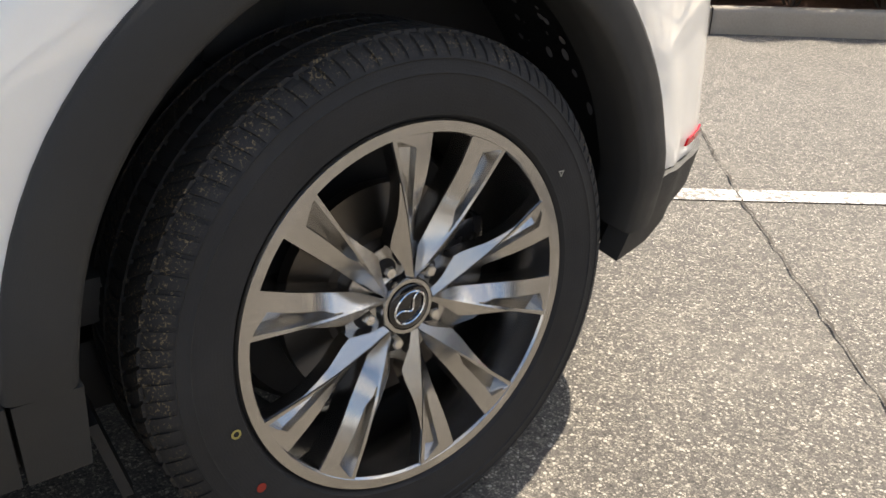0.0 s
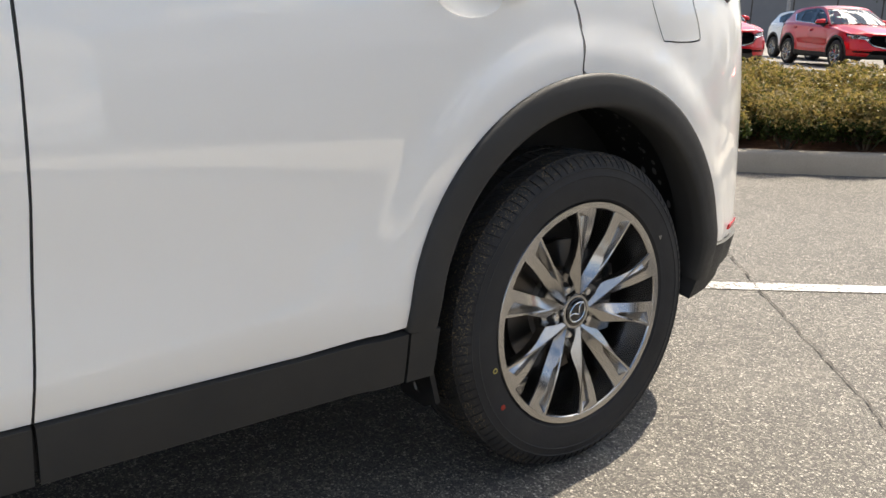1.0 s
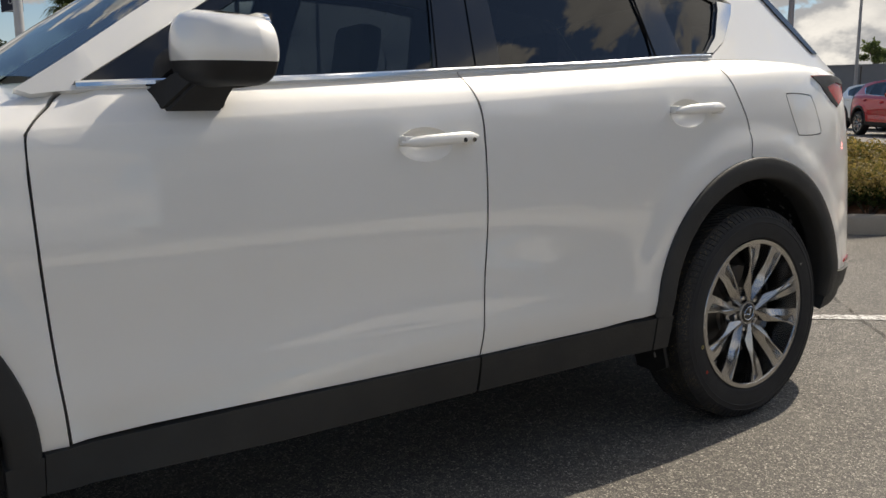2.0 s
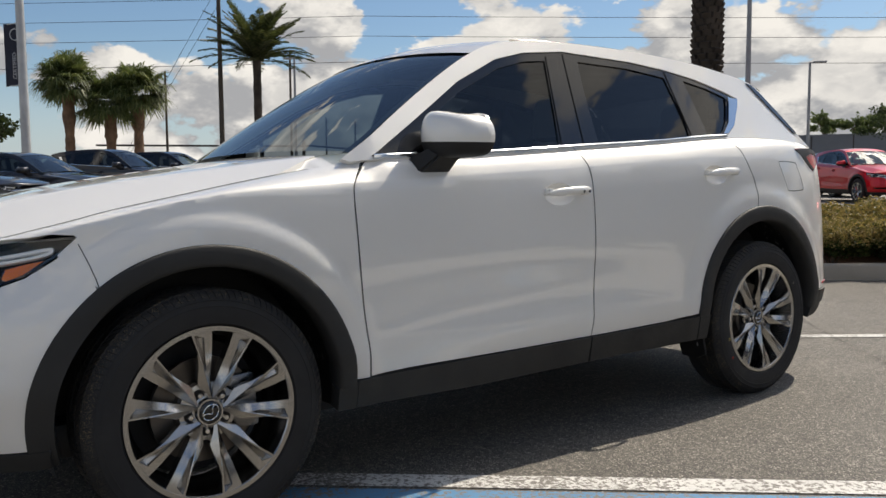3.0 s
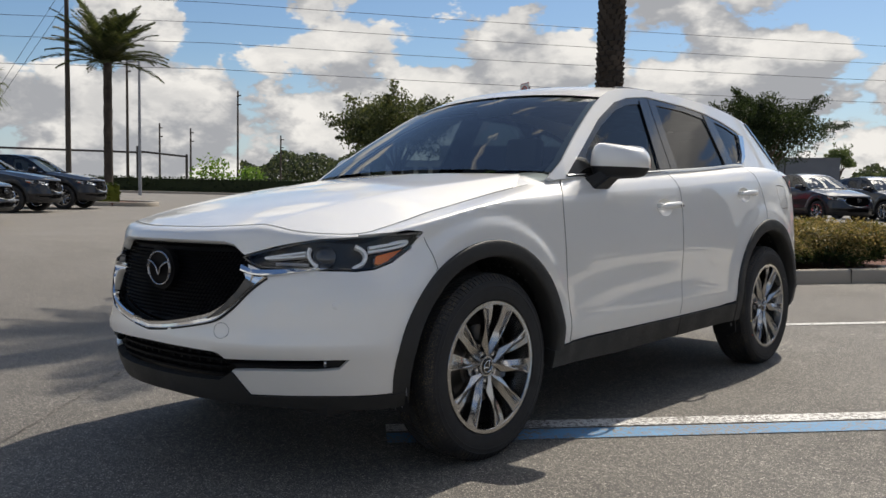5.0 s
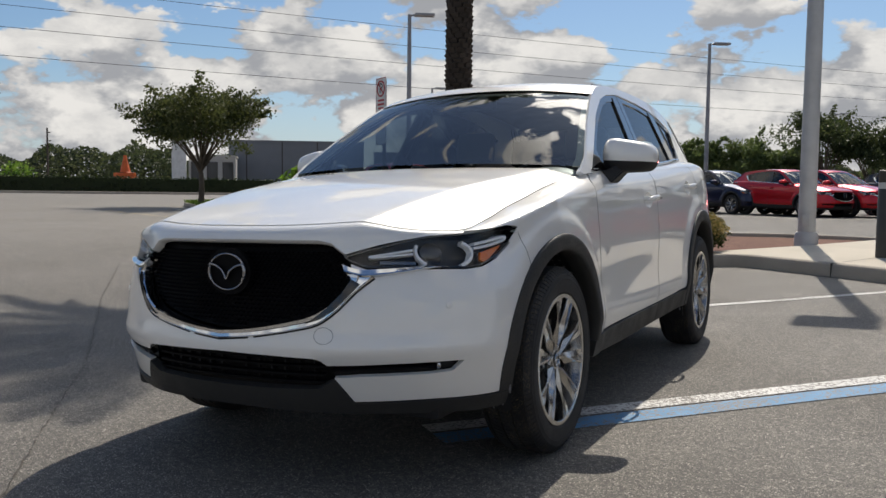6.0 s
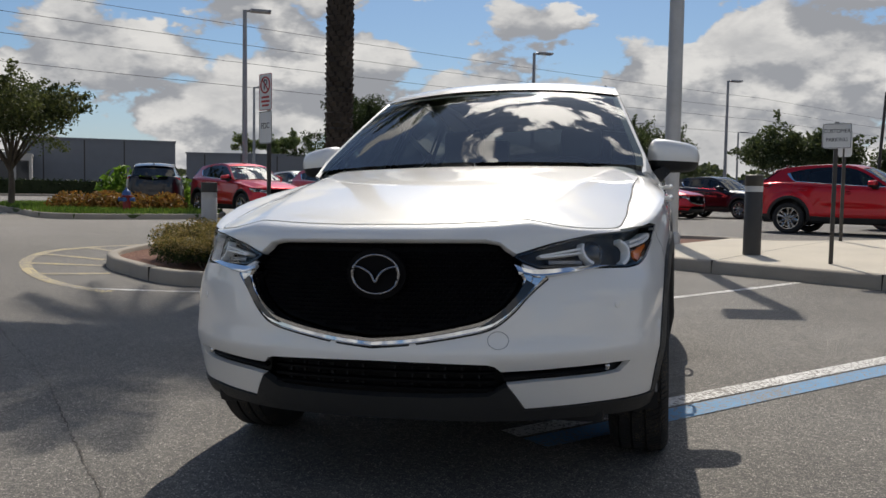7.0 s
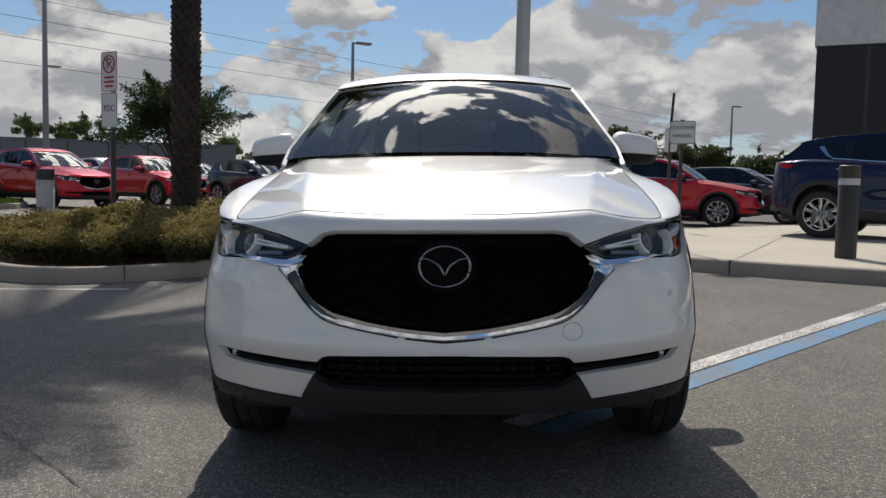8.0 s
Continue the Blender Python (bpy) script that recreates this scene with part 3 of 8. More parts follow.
MID = int(np.argmax(PX > 0.88))


def s_x(x):
    """Where along the plan the nose reaches x."""
    k = int(np.argmax(PX > 0.87)) + 1
    return float(np.interp(x, PX[:k], PS[:k]))


def s_y(y):
    """Where along the plan the side reaches y."""
    return float(np.interp(y, PY, PS))


Z_SHOULDER = curve((0, 0.838), (s_x(0.5), 0.838), (s_y(-0.55), 0.868), (s_y(-0.3), 0.925), (s_y(0.0), 0.985), (s_y(0.5), 1.02), (s_y(1.5), 1.07),
                   (s_y(2.5), 1.12), (s_y(3.2), 1.12), (S_END, 1.05))
D_FRONT = curve((0.18, -0.16), (0.24, -0.10), (0.30, -0.05), (0.40, -0.018), (0.50, 0.004), (0.56, 0.0), (0.65, -0.012), (0.75, -0.03), (0.86, -0.058))
D_SIDE = curve((0.18, -0.12), (0.26, -0.045), (0.33, -0.02), (0.41, -0.004), (0.50, 0.005), (0.58, 0.007), (0.68, 0.004), (0.80, 0.0), (0.92, -0.008), (1.02, -0.018), (1.15, -0.04))
FRONTNESS = curve((0, 1.0), (s_x(0.5), 1.0), (s_y(-0.45), 0.55), (s_y(-0.3), 0.30), (s_y(0.0), 0.0), (S_END, 0.0))
Z_BELT = curve((0.45, 1.090), (0.6, 1.102), (1.1, 1.122), (1.6, 1.152), (2.1, 1.182), (2.5, 1.212), (2.9, 1.225), (3.4, 1.20))
Z_HOOD = curve((-0.95, 0.86), (-0.86, 0.892), (-0.80, 0.912), (-0.6, 0.968), (-0.4, 1.012), (-0.2, 1.050), (0.0, 1.080), (0.2, 1.107), (0.45, 1.140), (0.7, 1.165))
HOOD_FALL = curve((-0.9, 0.28), (-0.5, 0.30), (0.0, 0.30), (0.5, 0.26), (0.8, 0.22))


def hood_fold(y):
    return 0.455 + 0.165 * (y + 0.78)


BEND = 0.12  # length of the rolled shoulder in the surface's own measure


def hood_z(x, y):
    x = abs(x)
    over = (x - hood_fold(y)) / 0.006
    fold = 0.006 * (math.log1p(math.exp(over)) if over < 30 else over)
    return Z_HOOD(y) - 0.05 * x * x - HOOD_FALL(y) * fold


def cabin_x(y, z):
    """The side of the cabin above the belt line."""
    back = max(0.0, y - 2.3)
    front = max(0.0, 0.62 - y)
    return 0.83 - 0.45 * (z - 1.09) - 0.085 * back * back - 0.22 * front


def body_d(s, z):
    k = FRONTNESS(s)
    d = D_FRONT(min(z, 0.9)) * k + D_SIDE(z) * (1 - k)
    y = float(np.interp(s, PS, PY))
    # a low fold in the doors, and the fascia's folds at the fog slots
    d += 0.006 * math.exp(-((z - 0.47) / 0.05) ** 2) * (1 - k)
    d -= 0.010 * math.exp(-((z - 0.60 - 0.02 * (y - 1)) / 0.10) ** 2) * (1 - k) * math.exp(-((y - 1.3) / 0.75) ** 2)
    d += 0.012 * math.exp(-((z - 0.50) / 0.030) ** 2) * max(0.0, (k - 0.55) / 0.45)
    # fuller lower corners beside the bumper
    low_ = min(1.0, max(0.0, (0.80 - z) / 0.11))
    d += (0.026 * low_ + 0.008 * min(1.0, max(0.0, (0.46 - z) / 0.10))) * math.exp(-((y + 0.52) / 0.16) ** 2) * (1 if y < 1.3 else 0)
    # flares over the wheel arches
    for yc, zc, r0 in ((0.0, 0.372, 0.555), (2.70, 0.400, 0.565)):
        if abs(y - yc) < 0.75:
            t = min(1.0, max(0.0, (r0 + 0.026 - math.hypot(y - yc, z - zc)) / 0.046))
            d += 0.0095 * t * t * (3 - 2 * t) * min(1.0, max(0.0, (y + 0.46) / 0.15)) * min(1.0, max(0.0, (1.06 - z) / 0.12))
    return d


def plan_at(s):
    x, y = float(np.interp(s, PS, PX)), float(np.interp(s, PS, PY))
    tx, ty = float(np.interp(s, PS, TX)), float(np.interp(s, PS, TY))
    n = math.hypot(tx, ty) or 1.0
    return x, y, ty / n, -tx / n


def body_top(s):
    """Inward reach and height of the rolled shoulder's end."""
    x, y, nx, ny = plan_at(s)
    z1 = Z_SHOULDER(s)
    d1 = body_d(s, z1)
    if y > 0.62:
        z2 = Z_BELT(y)
        w = max(0.02, (x + nx * d1) - cabin_x(y, z2)) if y < 3.2 else 0.10
    else:
        w = WIDTH_IN(s)
        z2 = hood_z(x + nx * (d1 - w), y + ny * (d1 - w)) if y < 0.56 else Z_BELT(y)
    return z1, d1, z2, w


WIDTH_IN = curve((0, 0.055), (s_x(0.4), 0.055), (s_x(0.54), 0.040), (s_x(0.64), 0.022), (s_y(-0.6), 0.024), (s_y(-0.45), 0.070), (s_y(-0.3), 0.104), (s_y(-0.2), 0.118), (s_y(0.1), 0.128), (s_y(0.4), 0.108), (s_y(0.62), 0.062))


FOLD = curve((0, 0.0), (s_y(0.1), 0.0), (s_y(0.45), 0.62), (s_y(0.8), 0.75), (s_y(1.6), 0.68), (s_y(2.6), 0.40), (s_y(3.1), 0.0), (S_END, 0.0))


def body(s, q, off=0.0):
    """The outer skin. s runs round the plan from the nose; q is the height up to the shoulder and then runs on over the roll."""
    x, y, nx, ny = plan_at(s)
    z1 = Z_SHOULDER(s)
    if q <= z1:
        e = 0.004
        d = body_d(s, q)
        slope = (body_d(s, q + e) - d) / e
        k = 1 / math.sqrt(1 + slope * slope)
        d += off * k
        return (x + nx * d, y + ny * d, q - off * slope * k)
    z1, d1, z2, w = body_top(s)
    h = (q - z1) / BEND
    b = FOLD(s)
    d = d1 - w * (h * h * (1 - b) + h * b) - 0.05 * h * (z2 - z1)
    z = z1 + (z2 - z1) * ((2 * h - h * h) * (1 - b) + h * b)
    dn, dz = (z2 - z1) * ((2 - 2 * h) * (1 - b) + b) + 0.01, w * (2 * h * (1 - b) + b) + 0.005
    k = math.hypot(dn, dz)
    return (x + nx * (d + off * dn / k), y + ny * (d + off * dn / k), z + off * dz / k)


def q_of(s, z):
    """The surface's measure for a height."""
    z1 = Z_SHOULDER(s)
    if z <= z1:
        return z
    _, _, z2, _ = body_top(s)
    r, b = min(1.0, (z - z1) / max(1e-6, z2 - z1)), FOLD(s)
    return z1 + BEND * ((2 - b) - math.sqrt(max(0.0, (2 - b) ** 2 - 4 * (1 - b) * r))) / (2 * (1 - b))


def fx(x, z):
    s = s_x(x)
    return Vector((s, q_of(s, z)))


def sd(y, z):
    s = s_y(y)
    return Vector((s, q_of(s, z)))


def top_line(s0, s1, n=24):
    out = []
    for i in range(n + 1):
        s = s0 + (s1 - s0) * i / n
        out.append(Vector((s, Z_SHOULDER(s) + BEND)))
    return out


FRONT_ARCH, REAR_ARCH = (0.0, 0.372), (2.70, 0.400)
R_FRONT, R_REAR = (0.418, 0.482), (0.424, 0.495)


def arc(centre, r, a0, a1, n=20):
    return [sd(centre[0] + r * math.cos(radians(a0 + (a1 - a0) * i / n)), centre[1] + r * math.sin(radians(a0 + (a1 - a0) * i / n))) for i in range(n + 1)]


GAP = 0.0022
HEADLIGHT = [fx(0.446, 0.809), fx(0.53, 0.833), fx(0.60, 0.850), fx(0.70, 0.869), sd(-0.57, 0.876), sd(-0.46, 0.886), sd(-0.335, 0.893),
             sd(-0.345, 0.874), sd(-0.40, 0.834), sd(-0.47, 0.791), sd(-0.534, 0.768), sd(-0.59, 0.762), sd(-0.622, 0.764), fx(0.700, 0.766), fx(0.65, 0.767), fx(0.60, 0.768), fx(0.52, 0.770), fx(0.475, 0.788)]
GRILLE = [fx(0, 0.853), fx(0.2, 0.853), fx(0.36, 0.851), fx(0.408, 0.842), fx(0.456, 0.812), fx(0.467, 0.782), fx(0.471, 0.745), fx(0.454, 0.704), fx(0.415, 0.659), fx(0.35, 0.620), fx(0.27, 0.599), fx(0.20, 0.585), fx(0.11, 0.571), fx(0, 0.561)]
# inner and outer edge of the chrome wing, from the centre's point outwards and up
WING_IN = [(0, 0.557), (0.11, 0.567), (0.20, 0.581), (0.27, 0.595), (0.35, 0.616), (0.414, 0.655), (0.454, 0.700), (0.472, 0.732), (0.462, 0.752)]
WING_OUT = [(0, 0.528), (0.11, 0.538), (0.20, 0.552), (0.28, 0.566), (0.37, 0.588), (0.430, 0.630), (0.482, 0.684), (0.515, 0.714), (0.545, 0.738)]


def join_halves(bm):
    """Welds two mirrored sheets along the middle and drops the folded edge there."""
    bmesh.ops.delete(bm, geom=[f for f in bm.faces if all(abs(v.co.x) < 1e-4 for v in f.verts)], context="FACES")
    bmesh.ops.remove_doubles(bm, verts=[v for v in bm.verts if abs(v.co.x) < 1e-4], dist=1e-4)


def grow(poly, d):
    """The outline moved outwards by d."""
    p = [Vector(q) for q in poly]
    area = sum(p[i].x * p[(i + 1) % len(p)].y - p[(i + 1) % len(p)].x * p[i].y for i in range(len(p)))
    sg = 1 if area > 0 else -1
    out = []
    for i in range(len(p)):
        a, b, c = p[i - 1], p[i], p[(i + 1) % len(p)]
        n1 = Vector(((b - a).y, -(b - a).x)).normalized() * sg
        n2 = Vector(((c - b).y, -(c - b).x)).normalized() * sg
        n = (n1 + n2)
        n = n.normalized() / max(0.5, n.normalized().dot(n1))
        out.append(b + n * d)
    return out


def cabin(y, z, off=0.0):
    x = cabin_x(y, z)
    return (x + off * 0.91, y, z + off * 0.41)


# the edge where the cabin's side meets windscreen, roof and rear window
EDGE = [(0.50, 1.105), (0.60, 1.170), (0.80, 1.305), (1.00, 1.430), (1.15, 1.513), (1.28, 1.566), (1.45, 1.598), (1.70, 1.612), (2.1, 1.610), (2.5, 1.587), (2.78, 1.556), (2.98, 1.527),
        (3.08, 1.495), (3.19, 1.40), (3.33, 1.285), (3.45, 1.19)]
OPENING = [(0.605, 1.113), (0.85, 1.120), (1.1, 1.130), (1.35, 1.144), (1.6, 1.160), (2.1, 1.190), (2.5, 1.219), (2.615, 1.230), (2.70, 1.275), (2.80, 1.375), (2.835, 1.425),
           (2.74, 1.452), (2.52, 1.502), (2.3, 1.536), (2.09, 1.556), (1.68, 1.572), (1.45, 1.548), (1.29, 1.508), (1.07, 1.405), (0.83, 1.252)]
GLASS_FRONT = [(0.835, 1.134), (1.1, 1.143), (1.488, 1.163), (1.52, 1.30), (1.565, 1.525), (1.44, 1.512), (1.29, 1.472), (1.07, 1.368), (0.90, 1.262), (0.835, 1.215)]
GLASS_REAR = [(1.715, 1.180), (2.0, 1.196), (2.325, 1.216), (2.33, 1.30), (2.30, 1.498), (2.06, 1.526), (1.76, 1.535), (1.735, 1.40)]
GLASS_QUARTER = [(2.47, 1.232), (2.585, 1.243), (2.655, 1.300), (2.725, 1.400), (2.735, 1.425), (2.60, 1.462), (2.43, 1.492), (2.445, 1.35)]
BRIGHT_CORNER = [(2.585, 1.236), (2.625, 1.240), (2.705, 1.282), (2.80, 1.378), (2.830, 1.421), (2.745, 1.424), (2.735, 1.395), (2.665, 1.295)]


def cup_outline(y0, z0):
    return [sd(y0 - 0.030 + 0.080 * math.cos(t), z0 - 0.006 + 0.043 * math.sin(t)) for t in np.linspace(0, 2 * math.pi, 32, endpoint=False)]


def build_wheel(parent, name, m, marks=False):
    """A twin-five-spoke alloy with tyre, disc, caliper and nuts; local +x points outwards from the car."""
    w = empty(name, parent, m)
    # tyre: sidewall, shoulder and a tread cut by grooves and fine sipes, all one skin
    bm = bmesh.new()
    prof = [(0.018, 0.250, 0), (0.026, 0.258, 0), (0.036, 0.264, 0), (0.0365, 0.270, 0), (0.0385, 0.283, 0), (0.0395, 0.298, 0), (0.0385, 0.312, 0), (0.0400, 0.314, 0), (0.0385, 0.317, 0),
            (0.0365, 0.329, 0), (0.0378, 0.331, 0), (0.0360, 0.333, 0), (0.0340, 0.3385, 1), (0.0295, 0.3455, 1), (0.023, 0.3525, 1), (0.016, 0.3580, 1), (0.0145, 0.3585, 0), (0.0130, 0.3530, 0), (0.0115, 0.3590, 0)]
    for c0, c1 in ((0.011, -0.036), (-0.046, -0.086), (-0.096, -0.132)):
        prof += [(c0, 0.3622, 1), ((c0 + c1) / 2, 0.3640, 1), (c1, 0.3635, 1), (c1 - 0.0015, 0.3635, 0), (c1 - 0.0025, 0.3565, 0), (c1 - 0.0075, 0.3565, 0), (c1 - 0.0085, 0.3635, 0)]
    prof += [(-0.141, 0.3615, 1), (-0.160, 0.3540, 1), (-0.172, 0.340, 0), (-0.178, 0.310, 0), (-0.172, 0.268, 0), (-0.155, 0.246, 0)]
    if marks:
        n_sipe, rows = 104, []
        steps = [(i + f, d) for i in range(n_sipe) for f, d in ((0.0, 0), (0.70, 0), (0.72, 1), (0.98, 1))]
        for x_, r_, cut in prof:
            row = []
            for f, d in steps:
                skew = 0.55 * (0.04 - x_) / 0.04 if x_ > 0.011 else 0.5 + 1.4 * math.sin((0.011 - x_) * 22)
                t = 2 * math.pi * (f + skew) / n_sipe
                r = r_ - (0.0042 if x_ > 0.012 else 0.0028) * cut * d
                row.append((x_, r * math.cos(t), r * math.sin(t)))
            rows.append(row)
        loft(bm, rows, True)
    else:
        lathe(bm, [q[:2] for q in prof], 64)
    part("tyre", bm, M_RUBBER, w, "black rubber tyre with fine tread", sharp=30)
    # rim: flat lip, well and inner barrel
    bm = bmesh.new()
    lathe(bm, [(0.018, 0.2585), (0.030, 0.2580), (0.0335, 0.2555), (0.0335, 0.2420), (0.030, 0.2395), (0.020, 0.2380), (0.006, 0.235), (-0.03, 0.224), (-0.11, 0.216), (-0.15, 0.226), (-0.165, 0.246)], 96)
    part("rim", bm, M_RIM, w, "dark silver alloy rim", sharp=25)
    # spokes: ten blades in five pairs that meet in a point at the hub; straight outer ridge, a cut groove near the rim and a flank falling to the hub
    tip_, crotch, waist = Vector((0.0, 0.041)), Vector((0.0045, 0.082)), Vector((0.0155, 0.138))
    corner_o = Vector((math.sin(radians(22.6)), math.cos(radians(22.6)))) * 0.2475
    corner_i = Vector((math.sin(radians(7.6)), math.cos(radians(7.6)))) * 0.2475
    for i in range(10):
        sg = 1 if i % 2 else -1
        bm = bmesh.new()
        rows = []
        for u in (0.0, 0.05, 0.10, 0.16, 0.22, 0.29, 0.36, 0.42, 0.46, 0.50, 0.60, 0.70, 0.80, 0.90, 0.945, 0.96, 1.0):
            o = tip_.lerp(corner_o, u)
            k = tip_.lerp(crotch, u / 0.22) if u < 0.22 else crotch.lerp(waist, (u - 0.22) / 0.28) if u < 0.50 else waist.lerp(corner_i, (u - 0.50) / 0.50)
            flank = float(np.interp(o.y, (0.041, 0.056, 0.070, 0.084, 0.105, 0.130, 0.155, 0.172, 0.3), (0.009, 0.011, 0.019, 0.026, 0.019, 0.010, 0.003, 0.0, 0.0)))
            ridge = float(np.interp(u, (0, 0.2, 0.45, 0.7, 0.9, 1), (0.010, 0.019, 0.0285, 0.0325, 0.0330, 0.0330)))
            inner = float(np.interp(u, (0, 0.22, 0.5, 0.75, 1), (0.008, -0.002, 0.010, 0.026, 0.0325)))
            cut = float(np.interp(u, (0.40, 0.50, 0.90, 0.96), (0.0, 1.0, 1.0, 0.0)))
            foot = ridge - 0.0035 - 0.011 * min(1.0, flank / 0.03)
            g0, g1, g2 = 0.10, 0.10 + 0.13 * cut + 0.001, 0.12 + 0.40 * cut * float(np.interp(u, (0.4, 0.9), (0.45, 1.0)))
            pts = [(o + Vector((flank + 0.001, 0)), foot - 0.022), (o + Vector((flank + 0.001, 0)), foot), (o + Vector((0.0003, 0)), ridge - 0.0022), (o, ridge)]
            for f, d in ((g0, 0.0), (g1, 0.0180 * cut), (g2, 0.0095 * cut), (min(0.9, g2 + 0.05), 0.0)):
                pts.append((o.lerp(k, f), ridge + (inner - ridge) * f - d))
            pts += [(o.lerp(k, 0.985), inner - 0.0006), (k, inner - 0.003), (k, inner - 0.036)]
            rows.append([Vector((x_, sg * q.x, q.y)) for q, x_ in pts])
        loft(bm, rows, True)
        bmesh.ops.transform(bm, matrix=Matrix.Rotation(radians(-(13.2 + 72 * (i // 2))), 4, "X"), verts=bm.verts)
        part("spoke", bm, M_RIM, w, smooth=True, sharp=13, recalc=True)
    # hub floor, collar round the cap
    bm = bmesh.new()
    lathe(bm, [(-0.06, 0.0885), (-0.022, 0.0885), (-0.015, 0.086), (-0.0135, 0.078), (-0.0125, 0.050), (-0.008, 0.040)], 50)
    part("hub", bm, M_RIM, w)
    bm = bmesh.new()
    lathe(bm, [(-0.024, 0.0425), (0.004, 0.0410), (0.0075, 0.039), (0.0075, 0.034), (0.002, 0.033), (0.002, 0.001)], 40)
    part("collar", bm, M_RIM, w)
    bm = bmesh.new()
    lathe(bm, [(0.003, 0.0325), (0.0085, 0.032), (0.0105, 0.029), (0.0105, 0.001)], 40)
    cap = part("centre_cap", bm, M_GLOSS, w, "gloss black centre cap with a chrome oval")
    bm = bmesh.new()
    turn_ = Matrix.Rotation(radians(35), 3, "X")
    oval = [turn_ @ Vector((0.0115, 0.0255 * math.cos(t), 0.0205 * math.sin(t))) for t in np.linspace(0, 2 * math.pi, 33)]
    tube(bm, oval, 0.0017, 6, cap=False)
    tube(bm, [turn_ @ q for q in rounded([(0.0115, -0.024, 0.009), (0.0115, -0.012, 0.006), (0.0118, 0.0, -0.006), (0.0115, 0.012, 0.006), (0.0115, 0.024, 0.009)], 4)], 0.0016, 6)
    part("emblem", bm, M_CHROME, cap)
    for i in range(5):
        t = radians(72 * i + 12.5 + 36)
        y, z = 0.0571 * math.sin(t), 0.0571 * math.cos(t)
        # dark disc on the hub floor, painting in the shade of the nut's pocket
        bm = bmesh.new()
        lathe(bm, [(-0.020, 0.0165), (-0.0115, 0.0163), (-0.0115, 0.0140), (-0.0118, 0.0120), (-0.0118, 0.0005)], 20, m=Matrix.Translation((0.0, y, z)))
        part("nut_pocket", bm, M_DARK, w)
        bm = bmesh.new()
        lathe(bm, [(-0.016, 0.0095), (0.000, 0.0090), (0.003, 0.0070), (0.0038, 0.0004)], 6, m=Matrix.Translation((0.0, y, z)))
        part("lug_nut", bm, M_NUT, w, sharp=25)
    bm = bmesh.new()
    lathe(bm, [(-0.075, 0.155), (-0.070, 0.157), (-0.050, 0.157), (-0.050, 0.095), (-0.035, 0.085), (-0.035, 0.01)], 56)
    part("brake_disc", bm, M_STEEL, w, "machined steel brake disc")
    bm = bmesh.new()
    box(bm, (-0.105, 0.075, -0.085), (-0.030, 0.165, 0.085), 0.016)
    part("brake_caliper", bm, M_SATIN, w)
    bm = bmesh.new()
    lathe(bm, [(-0.16, 0.215), (-0.125, 0.20), (-0.12, 0.02)], 40)
    part("backing_plate", bm, M_DARK, w)
    bm = bmesh.new()
    t = radians(-118)
    tube(bm, [(-0.02, 0.222 * math.sin(t), 0.222 * math.cos(t)), (0.006, 0.212 * math.sin(t), 0.212 * math.cos(t))], 0.0045, 8)
    part("valve", bm, M_NUT, w)
    if marks and m.translation.y > 1:
        for (y, z), mat, name2, n in (((2.459 - 2.703, 0.203 - 0.362), M_RED_DOT, "tyre_mark", 12), ((2.434 - 2.703, 0.291 - 0.362), M_YELLOW_DOT, "tyre_mark", 14), ((2.943 - 2.703, 0.511 - 0.362), M_PALE_MARK, "tyre_mark", 3)):
            bm = bmesh.new()
            r = math.hypot(y, z)
            side_x = 0.0405
            if mat is M_RED_DOT:
                lathe(bm, [(side_x, 0.0065), (side_x + 0.0006, 0.006), (side_x + 0.0006, 0.0003)], n, m=Matrix.Translation((0, y, z)))
            else:
                rows = []
                for a in np.linspace(0.5, 0.5 + 2 * math.pi, n + 1)[:-1]:
                    rows.append([(side_x + h_, y + r_ * math.cos(a), z + r_ * math.sin(a)) for r_, h_ in ((0.0036, 0.0), (0.0038, 0.0008), (0.0060, 0.0008), (0.0064, 0.0))])
                loft(bm, rows + rows[:1])
            part(name2, bm, mat, w)
    return w


